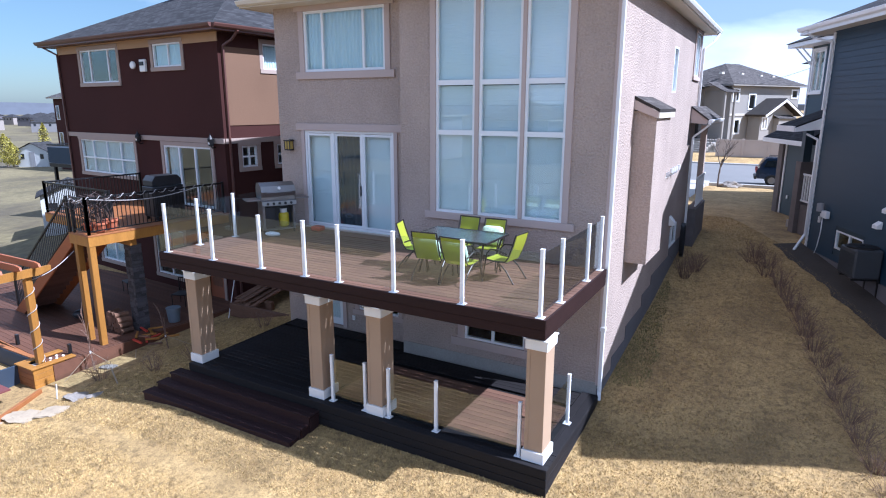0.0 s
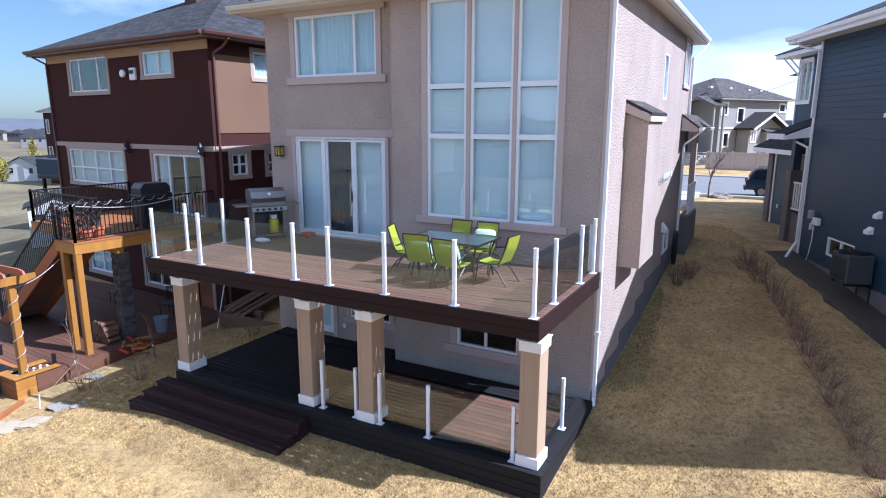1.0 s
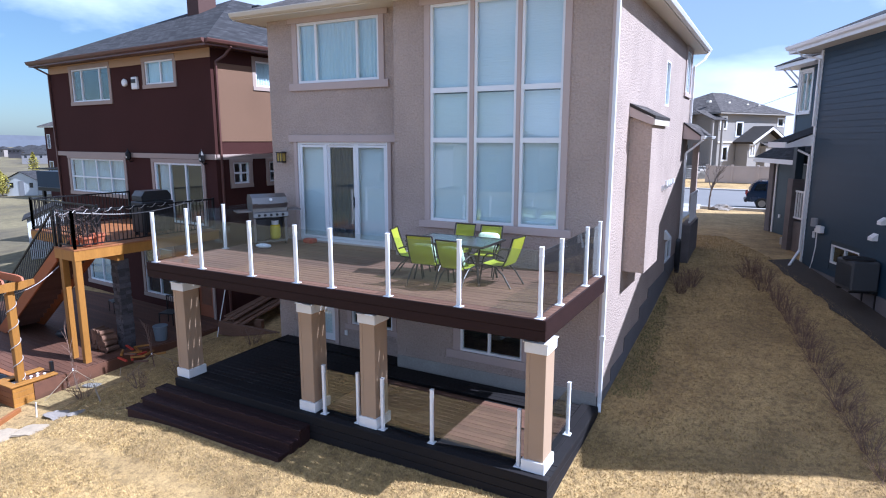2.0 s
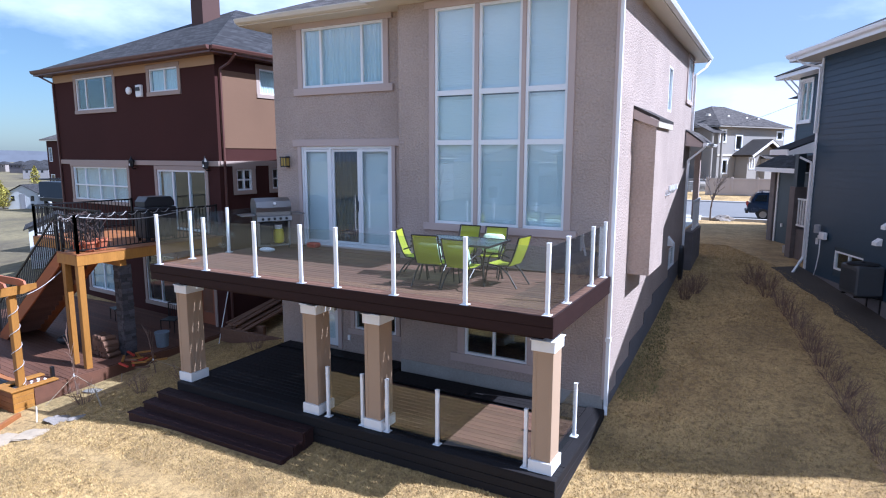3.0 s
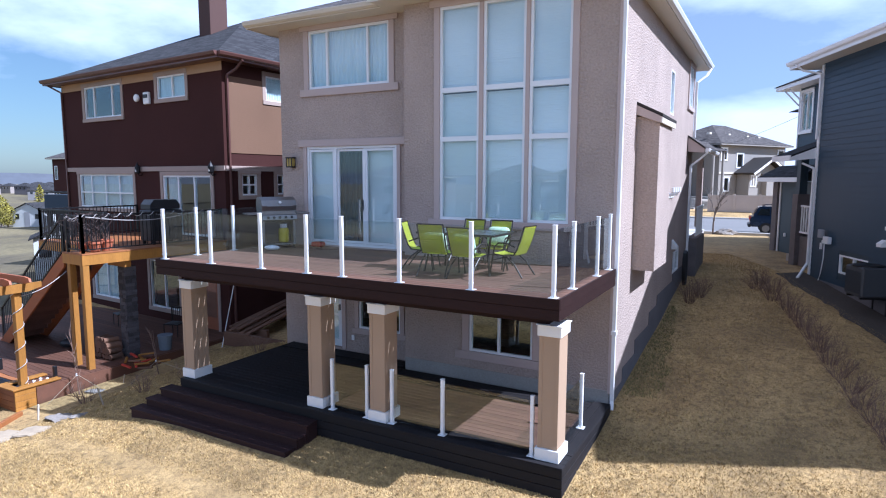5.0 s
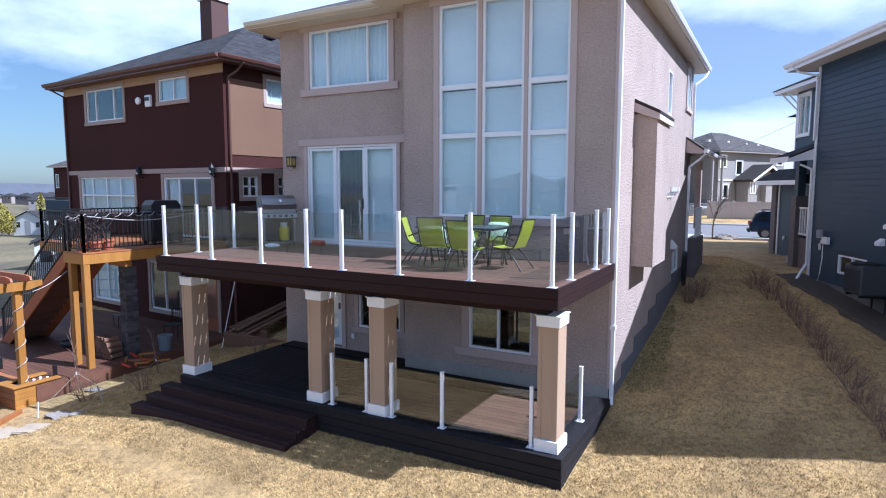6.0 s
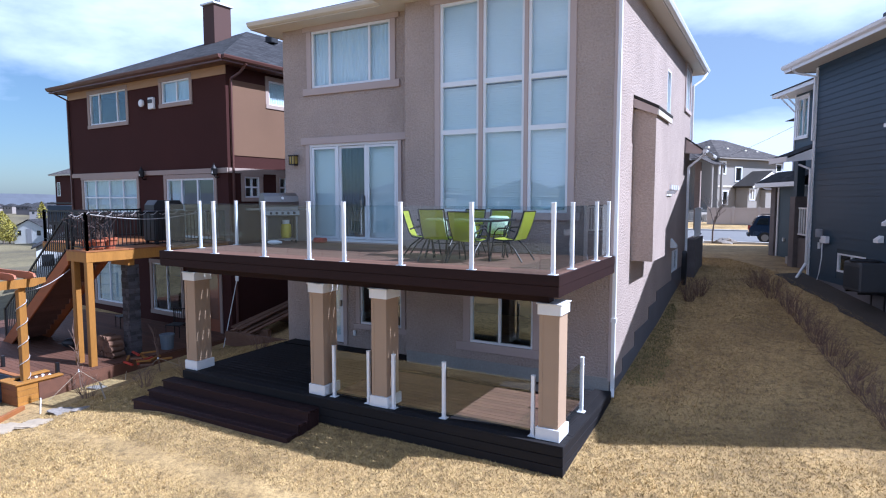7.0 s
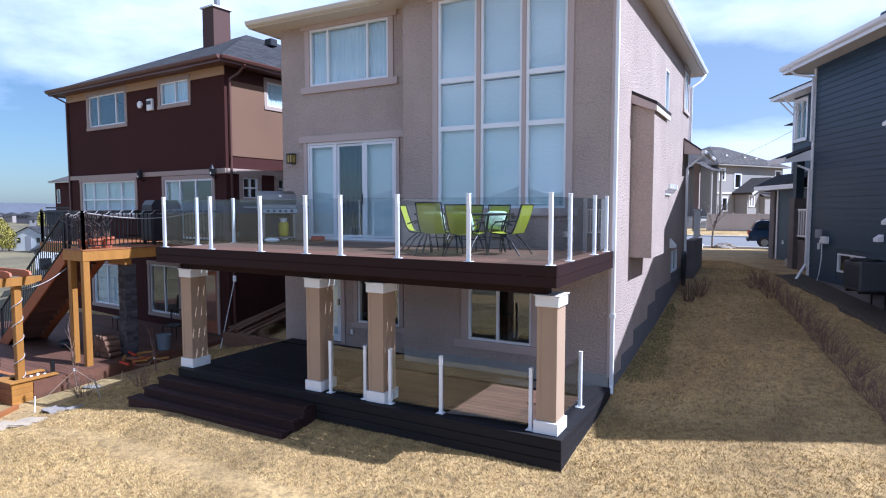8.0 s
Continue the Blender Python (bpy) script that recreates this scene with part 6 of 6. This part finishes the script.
def bare_tree(name, x, y, h, label, rng, r=0.045, levels=4):
    t = thing(name, (x, y, ground_z(x, y)), label, "tree")
    tr, br = bmesh.new(), bmesh.new()
    z = ground_z(x, y) - 0.05

    def grow(p, d, ln, rad, lv):
        q = p + d * ln
        tube(tr if lv == levels else br, [p, p.lerp(q, 0.5) + Vector((rng.uniform(-1, 1), rng.uniform(-1, 1), 0)) * ln * 0.05, q], rad, 5, rad * 0.65)
        if lv:
            for k in range(3):
                a = rng.uniform(0, math.tau)
                nd = (d + Vector((math.cos(a), math.sin(a), 0.25)) * rng.uniform(0.35, 0.75)).normalized()
                grow(p.lerp(q, rng.uniform(0.55, 1.0)), nd, ln * rng.uniform(0.55, 0.8), rad * 0.6, lv - 1)

    grow(Vector((x, y, z)), Vector((0.05, 0, 1)).normalized(), h * 0.36, r, levels)
    part("trunk", tr, BARK, t)
    part("branches", br, BARK, t)
    return t


bare_tree("bare_tree", -0.75, 29.3, 4.4, "young leafless tree by the street", random.Random(3), 0.06)


def sapling(x, y, h, seed):
    """A thin whip held by three guy wires."""
    rng = random.Random(seed)
    z = ground_z(x, y) - 0.03
    sap = thing("sapling", (x, y, z), "thin leafless sapling whip held by guy wires", "tree", "saplings by the patio")
    part("trunk", tube(bmesh.new(), [(x, y, z), (x - 0.05, y - 0.02, z + h * 0.3), (x - 0.15, y, z + h * 0.6), (x - 0.32, y + 0.02, z + h)], 0.017, 6, 0.005), TWIG, sap)
    bm = bmesh.new()
    for k in range(11):
        t = 0.25 + 0.065 * k
        p = Vector((x - 0.32 * t * t, y, z + h * t))
        q = p + Vector((rng.uniform(-0.2, 0.2), rng.uniform(-0.15, 0.15), rng.uniform(0.2, 0.4)))
        tube(bm, [p, p.lerp(q, 0.5) + Vector((0, 0, 0.03)), q], 0.007, 4, 0.003)
    part("branches", bm, TWIG, sap)
    part("tie", boxes((x - 0.07, x - 0.03, y - 0.04, y + 0.0, z + h * 0.31, z + h * 0.35), bevel=0.008), PAINT, sap, "white cloth tie")
    for a in (0.4, 2.5, 4.6):
        gx_, gy_ = x + 0.75 * math.cos(a), y + 0.75 * math.sin(a)
        part("guy_wire", tube(bmesh.new(), [(x - 0.05, y, z + h * 0.33), (gx_, gy_, ground_z(gx_, gy_) + 0.01)], 0.006, 4), PALESTONE, sap)


sapling(-12.3, -3.05, 1.65, 8)
sapling(-11.6, -1.35, 1.2, 9)
rock = blob(bmesh.new(), 0.55, 0.4, 0.30, pose(-0.05, 29.4, 1.70, 0, 0, 15), 0.5, 3, 2)
whole("boulder", rock, ROCK, "grey boulder beside the young tree", "boulder")

# ---- blue suv parked in the street ----
CAR = pose(3.4, 32.4, 1.60, 0, 0, 4)
suv = thing("suv", (3.4, 32.4, 1.60), "dark blue parked sport utility vehicle", "car")
bm = prism(bmesh.new(), [(-2.25, 0.45), (-2.30, 0.75), (-2.25, 1.05), (-2.12, 1.14), (0.95, 1.12), (2.0, 0.98), (2.22, 0.80), (2.25, 0.45)], -0.90, 0.90)
bmesh.ops.bevel(bm, geom=list(bm.edges), offset=0.07, segments=2, affect="EDGES")
part("body", bm, CARBLUE, suv, frame_m=CAR, smooth=False)
bm = prism(bmesh.new(), [(-2.14, 1.10), (-1.85, 1.66), (-1.6, 1.74), (0.05, 1.74), (0.35, 1.66), (1.05, 1.10)], -0.76, 0.76)
bmesh.ops.bevel(bm, geom=list(bm.edges), offset=0.05, segments=2, affect="EDGES")
part("cabin", bm, CARBLUE, suv, frame_m=CAR)
CARGLASS = material("tinted_glass", (0.015, 0.02, 0.025), 0.08, var=0.1, bump=0, coat=0.5)
for side in (-0.775, 0.765):
    for poly in ([(-1.88, 1.18), (-1.72, 1.58), (-1.2, 1.60), (-1.2, 1.18)], [(-1.12, 1.18), (-1.12, 1.60), (-0.25, 1.60), (-0.25, 1.18)], [(-0.17, 1.18), (-0.17, 1.60), (0.18, 1.58), (0.75, 1.18)]):
        part("side_window", prism(bmesh.new(), poly, side, side + 0.012), CARGLASS, suv, frame_m=CAR)
part("rear_window", beam(bmesh.new(), (-2.14, 0, 1.20), (-1.93, 0, 1.60), 1.25, 0.03), CARGLASS, suv, frame_m=CAR)
for s in (-0.80, 0.60):
    part("tail_light", boxes((-2.31, -2.20, s, s + 0.2, 0.82, 1.08), bevel=0.02), RED, suv, frame_m=CAR)
part("bumper", boxes((-2.38, -2.2, -0.86, 0.86, 0.42, 0.62), bevel=0.04), BLACKPLASTIC, suv, frame_m=CAR)
for s in (-0.6, 0.6):
    part("roof_rail", tube(bmesh.new(), [(-1.6, s, 1.76), (-1.5, s, 1.82), (-0.1, s, 1.82), (0.0, s, 1.76)], 0.02, 6), BLACKPLASTIC, suv, frame_m=CAR)
for x in (-1.38, 1.38):
    for s in (-0.82, 0.82):
        wm = CAR @ pose(x, s, 0.36, 90)
        w = part("wheel", lathe(bmesh.new(), [(0.22, -0.11), (0.34, -0.11), (0.36, -0.07), (0.36, 0.07), (0.34, 0.11), (0.22, 0.11)], 24, wm), RUBBER, suv)
        part("rim", lathe(bmesh.new(), [(0.21, -0.115), (0.20, -0.09), (0.06, -0.10), (0.06, 0.10), (0.20, 0.09), (0.21, 0.115)], 20, wm), STEEL, w)

# ---- valley and town to the side ----
third = far_house(-30.3, 11.9, 9, 10, -0.6, 7.0, BROWN, [(-4.2, -3.2, 5.0, 6.4), (-4.2, -2.8, 1.5, 3.2)], "dark brown house further along the row", -6)
far_house(-75.2, 33.6, 11, 10, -1.9, 9.4, BROWN, [(-5.0, -4.2, 6.6, 8.4), (-5.0, -4.0, 3.2, 5.0)], "tall brown house at the end of the row", -4)
bal = part("balcony", boxes((-36.0, -31.2, 9.0, 11.3, 2.85, 3.05)), BLACKIRON, third)
part("balcony_panel", boxes((-36.0, -35.95, 9.0, 11.3, 3.08, 4.0), (-35.94, -31.2, 9.0, 9.05, 3.08, 4.0)), SLATE, bal, local=True)
part("balcony_rail", boxes((-36.0, -35.93, 8.98, 11.3, 4.1, 4.18), (-35.93, -31.2, 8.98, 9.06, 4.1, 4.18)), BLACKIRON, bal, local=True)
for x in (-35.8, -33.4, -31.4):
    part("balcony_post", boxes((x, x + 0.16, 9.1, 9.26, -1.2, 2.85)), BLACKIRON, third)


def shed(x, y, w, d, h, turn, label, mat):
    z = ground_z(x, y)
    s = thing("garden_shed", (x, y, z), label, "shed", turn=turn)
    part("wall", prism(bmesh.new(), [(-w / 2, -0.1), (w / 2, -0.1), (w / 2, h), (0, h + w * 0.22), (-w / 2, h)], -d / 2, d / 2), mat, s, local=True)
    for sx in (-1, 1):
        part("roof", slope_roof([(sx * (w / 2 + 0.2), -sx * (-d / 2 - 0.2), h - 0.05), (sx * (w / 2 + 0.2), -sx * (d / 2 + 0.2), h - 0.05), (0, -sx * (d / 2 + 0.2), h + w * 0.25), (0, -sx * (-d / 2 - 0.2), h + w * 0.25)]), ROOF_GREY, s, local=True)
    part("door", boxes((-0.4, 0.4, -d / 2 - 0.04, -d / 2 - 0.002, 0, h - 0.2)), GREY_ROOM, s, local=True)
    for k in (-1, 1):
        part("window", boxes((k * w * 0.32 - 0.25, k * w * 0.32 + 0.25, -d / 2 - 0.03, -d / 2 - 0.002, h * 0.5, h * 0.8)), CARGLASS, s, local=True)
    part("side_window", boxes((w / 2 + 0.002, w / 2 + 0.03, -0.3, 0.3, h * 0.45, h * 0.75)), CARGLASS, s, local=True)
    return s


shed(-90.5, 36.6, 4.5, 3.4, 2.3, 25, "small white garden shed with dark windows", SHEDWHITE)
shed(-29.64, 6.47, 2.6, 2.2, 1.95, 61, "low pale grey lap-sided garden shed", SHEDWHITE)


def leafy(x, y, h, w, rng, label):
    z = ground_z(x, y)
    t = thing("leafing_tree", (x, y, z), label, "tree")
    tr = bmesh.new()
    tube(tr, [(x, y, z - 0.1), (x + 0.1, y, z + h * 0.5), (x, y, z + h * 0.9)], 0.14, 6, 0.03)
    for k in range(9):
        a, b = rng.uniform(0, math.tau), rng.uniform(0.25, 0.7)
        tube(tr, [(x, y, z + h * b), (x + w * 0.4 * math.cos(a), y + w * 0.4 * math.sin(a), z + h * (b + 0.2))], 0.05, 4, 0.015)
    part("trunk", tr, BARK, t)
    vs, fs = [], []
    for k in range(1500):
        a, b = rng.uniform(0, math.tau), rng.uniform(0.12, 1.0)
        r = w * 0.5 * math.sin(min(1, b * 1.05) * math.pi) ** 0.6 * rng.uniform(0.2, 1.0) * (0.75 + 0.35 * noise.noise(Vector((a * 1.3, b * 4, x))))
        c = Vector((x + r * math.cos(a), y + r * math.sin(a), z + h * b))
        s = rng.uniform(0.08, 0.2)
        d1, d2 = Vector((rng.uniform(-1, 1), rng.uniform(-1, 1), rng.uniform(-1, 1))).normalized() * s, Vector((rng.uniform(-1, 1), rng.uniform(-1, 1), rng.uniform(-1, 1))).normalized() * s
        i = len(vs)
        vs += [c, c + d1, c + d1 + d2, c + d2]
        fs.append((i, i + 1, i + 2, i + 3))
    me = bpy.data.meshes.new("crown")
    me.from_pydata([tuple(v) for v in vs], [], fs)
    me.materials.append(LEAF)
    cr = new("crown", me)
    cr.parent = t
    cr.matrix_parent_inverse = t.matrix_basis.inverted()


rng = random.Random(5)
for x, y, h, w in ((-95, 34.2, 4.6, 3.4), (-92, 33.6, 3.4, 3.4), (-100, 42.3, 6.0, 2.6)):
    leafy(x, y, h, w, rng, "small tree coming into yellow-green leaf")
# distance haze is put into the hills' blue-grey colour
hill = material("hill_haze_tint", (0.15, 0.165, 0.20), 1.0, var=0.15, big=0.004, fine=0.05, bump=0)
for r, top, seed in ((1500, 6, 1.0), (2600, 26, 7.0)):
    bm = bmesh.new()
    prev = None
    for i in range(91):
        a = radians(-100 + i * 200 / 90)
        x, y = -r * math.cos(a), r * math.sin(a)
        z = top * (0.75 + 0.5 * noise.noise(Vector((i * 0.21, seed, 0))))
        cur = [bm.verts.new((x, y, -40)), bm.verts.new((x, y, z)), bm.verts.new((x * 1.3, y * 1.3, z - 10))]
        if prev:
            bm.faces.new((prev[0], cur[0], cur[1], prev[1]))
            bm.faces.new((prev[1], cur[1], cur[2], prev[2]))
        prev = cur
    whole("backdrop", bm, hill, "low hills on the horizon, tinted blue-grey for haze", "hills", kind="structure")
# houses across the open ground behind the garden
for k, (x, y, w, e, m, a) in enumerate(((-46, -62, 11, 6.4, FARSTUCCO, 176), (-30, -66, 10, 6.0, TUBGREY, 184), (-16, -64, 12, 6.6, SIDING_FLAT, 180), (0, -67, 10, 6.2, FARSTUCCO, 175), (15, -64, 11, 6.5, BROWN, 182), (31, -66, 12, 6.0, FARSTUCCO, 180), (48, -62, 11, 6.4, SIDING_FLAT, 186))):
    far_house(x, y, w, 10, ground_z(x, y), e, m, [(-w * 0.35, -w * 0.35 + 1.6, 3.9, 5.2), (0.3, 2.2, 3.9, 5.2), (-w * 0.3, -w * 0.3 + 2.4, 0.9, 2.6), (1.0, 2.6, 0.9, 2.6)], "two-storey house across the open ground", a)
back = thing("field_fence", (0, -36, ground_z(0, -36)), "black wire fence with thin posts across the grass", "fence", "fences in the valley")
for k in range(27):
    x = -52 + 4 * k
    part("fence_post", boxes((x - 0.04, x + 0.04, -36.04, -35.96, ground_z(x, -36) - 0.2, ground_z(x, -36) + 1.25)), BLACKIRON, back)
for h in (0.15, 1.2):
    part("fence_rail", tube(bmesh.new(), [(-52 + 4 * k, -36, ground_z(-52 + 4 * k, -36) + h) for k in range(27)], 0.03, 4), BLACKIRON, back)
# field fences
for (ax, ay), (bx, by) in (((-27, -1), (-75, 22)), ((-33, -6), (-40, 6)), ((-52, 2), (-95, 28))):
    f = thing("field_fence", (ax, ay, ground_z(ax, ay)), "black wire fence with thin posts across the grass", "fence", "fences in the valley")
    k = int(math.hypot(bx - ax, by - ay) / 3)
    pts = [(ax + (bx - ax) * i / k, ay + (by - ay) * i / k) for i in range(k + 1)]
    for x, y in pts:
        z = ground_z(x, y)
        part("fence_post", boxes((x - 0.04, x + 0.04, y - 0.04, y + 0.04, z - 0.2, z + 1.25)), BLACKIRON, f)
    for h in (0.15, 1.2):
        part("fence_rail", tube(bmesh.new(), [(x, y, ground_z(x, y) + h) for x, y in pts], 0.03, 4), BLACKIRON, f)
    part("fence_rail", tube(bmesh.new(), [(x, y, ground_z(x, y) + 0.68) for x, y in pts], 0.015, 4), BLACKIRON, f)
# far rows of houses
rng = random.Random(17)
TOWN = [material("town_wall_%s" % n, c, 0.9, var=0.1, bump=0) for n, c in (("grey", (0.24, 0.23, 0.23)), ("taupe", (0.30, 0.26, 0.23)), ("dark", (0.13, 0.12, 0.13)), ("white", (0.55, 0.55, 0.56)))]
for k in range(90):
    ang = radians(rng.uniform(54, 70))
    dist = rng.uniform(380, 820)
    x, y = 2.8 - dist * math.sin(ang), -11.4 + dist * math.cos(ang)
    w, d, h = rng.uniform(9, 14), rng.uniform(9, 12), rng.uniform(5.2, 7.5)
    z = ground_z(x, y)
    hs = thing("town_house", (x, y, z), "distant suburban house with a dark roof", "house", "houses across the valley", turn=rng.uniform(0, 90))
    part("wall", boxes((-w / 2, w / 2, -d / 2, d / 2, -0.5, h)), rng.choice(TOWN), hs, local=True)
    part("roof", hip_roof(-w / 2 - 0.5, w / 2 + 0.5, -d / 2 - 0.5, d / 2 + 0.5, h, 0.5), ROOF_GREY, hs, local=True)
    for i in range(3):
        part("window", boxes((-w / 2 + 1.5 + i * w * 0.3, -w / 2 + 2.8 + i * w * 0.3, -d / 2 - 0.05, -d / 2 - 0.002, h - 2.3, h - 0.9)), CARGLASS, hs, local=True)
# service cable over the street
whole("service_cable", tube(bmesh.new(), [Vector((-6, 62, 8.0)).lerp(Vector((5.5, 20, 8.9)), i / 10) - Vector((0, 0, 0.5 * math.sin(i / 10 * math.pi))) for i in range(11)], 0.011, 4), BLACKIRON, "thin overhead service cable across the street", "cable")
hose = bmesh.new()
for k in range(5):
    tube(hose, [(0.12 + 0.02 * k, 9.15 + 0.22 * math.cos(a * 0.42), 2.2 + 0.55 * math.sin(a * 0.42)) for a in range(16)], 0.02, 5)
whole("garden_hose", hose, BLACKPLASTIC, "dark coiled hose hung on the house wall", "hose")

# ---- deck boards ----
def board_run(parent, mat, x0, x1, y0, y1, z, cuts, wide=0.138, gap=0.007, name="deck_board"):
    """Boards along x, each an object on shared mesh data, cut at staggered joints."""
    meshes = {}
    k = 0
    y = y0
    while y + wide <= y1 + 0.01:
        joint = cuts[k % len(cuts)]
        for a, b in ((x0, joint), (joint, x1)):
            ln = round(b - a - 0.004, 3)
            if ln not in meshes:
                meshes[ln] = mesh_of(name, boxes((-ln / 2, ln / 2, -wide / 2, wide / 2, -0.026, 0), bevel=0.004), mat)
            piece(name, meshes[ln], parent, pose((a + b) / 2, y + wide / 2, z + 0.0007 * ((k * 7) % 3)))
        y += wide + gap
        k += 1


board_run(deck, DECK, DX0 + 0.04, DX1 - 0.04, DY0 + 0.04, -0.05, DZ, (-5.2, -3.0, -4.2, -6.4), 0.136, 0.012)
board_run(deck, DECK, DX0 + 0.04, -4.68, -0.045, 0.41, DZ, (-6.2, -7.4))
board_run(lower, DECK, -4.62, -0.28, -2.60, -0.78, LZ, (-3.0, -2.2))
board_run(lower, BLACKDECK, -4.62, -0.28, -0.715, -0.04, LZ, (-2.6, -3.4))
board_run(lower, BLACKDECK, -8.36, -4.63, -2.60, -0.04, LZ, (-6.2, -7.1, -5.6))
board_run(lower, BLACKDECK, -8.36, -4.70, -0.035, 0.41, LZ, (-6.2, -7.4))

# ---- lap siding of the blue house ----
lap = {}


def siding(u0, u1, z0, z1, fm, skip=None, step=0.175):
    z = z0
    while z < z1:
        runs = [(u0, u1)]
        if skip and skip[2] < z + step and skip[3] > z:
            runs = [(u0, skip[0]), (skip[1], u1)]
        for a, b in runs:
            ln = round(b - a, 3)
            if ln not in lap:
                lap[ln] = mesh_of("siding_board", prism(bmesh.new(), [(-0.022, 0), (-0.006, step), (-0.002, step), (-0.002, 0)], -ln / 2, ln / 2, SWAP), SIDING)
            piece("siding_board", lap[ln], blue, fm @ pose((a + b) / 2, 0, z))
        z += step


siding(0.13, 12.1, 1.87, 8.6, R, (RW[0] - 0.02, RW[1] + 0.02, RW[2] - 0.05, RW[3] + 0.05))
siding(-6.54, -0.05, 1.87, 8.7, WINGF, (WW[0] - 0.13, WW[1] + 0.13, WW[2] - 0.11, WW[3] + 0.11))

# ---- grass ----
rng = np.random.default_rng(6)


def blades(name, count, x0, x1, y0, y1, h, keep):
    pts = rng.uniform((x0, y0), (x1, y1), (count, 2))
    vs, fs = [], []
    for x, y in pts:
        x, y = float(x), float(y)
        if not keep(x, y):
            continue
        z = ground_z(x, y)
        a, b, s = rng.uniform(0, math.tau), rng.uniform(0, math.tau), rng.uniform(0.5, 1.2)
        w = 0.004 + 0.004 * s
        lean = 0.9 * h * s
        i = len(vs)
        vs += [(x - w * math.cos(a), y - w * math.sin(a), z - 0.005), (x + w * math.cos(a), y + w * math.sin(a), z - 0.005), (x + lean * math.cos(b), y + lean * math.sin(b), z + h * s)]
        fs.append((i, i + 1, i + 2))
    me = bpy.data.meshes.new(name)
    me.from_pydata(vs, [], fs)
    me.materials.append(BLADE)
    return tagged(new(name, me), "short dry straw-coloured grass blades", "grass", kind="stuff")


def open_lawn(x, y):
    if -9.1 < x < 0.08 and -3.9 < y < 12:
        return not (x > -4.6 and y > -3.1) and not (y > -3.05 and x > -8.45) and not (x > -9.1 and y < -3.0 and x < -4.7) or (x > -4.6 and y < -3.12)
    if x < -11.9 and y > -4.6:
        return False
    return True


blades("grass", 260000, -11.5, 5.0, -8.2, -0.5, 0.035, open_lawn)
blades("grass", 70000, 0.05, 5.2, -0.5, 16, 0.035, lambda x, y: (x - 3.68) * 0.925 + (y - 11.65) * 0.381 < -0.75)
blades("grass", 9000, -11.9, -8.5, -0.5, 1.0, 0.035, lambda x, y: True)
GREEN = material("green_blade", (0.17, 0.165, 0.055), 0.9, var=0.35, big=1.1, fine=9, bump=0, island=0.7)
strip = blades("grass", 6000, 0.05, 0.9, 0.8, 7.0, 0.04, lambda x, y: x < 0.95 - 0.1 * y + 0.25 * noise.noise(Vector((y * 1.5, 0, 0))))
strip.data.materials[0] = GREEN
tagged(strip, "greener grass along the sunny foundation")
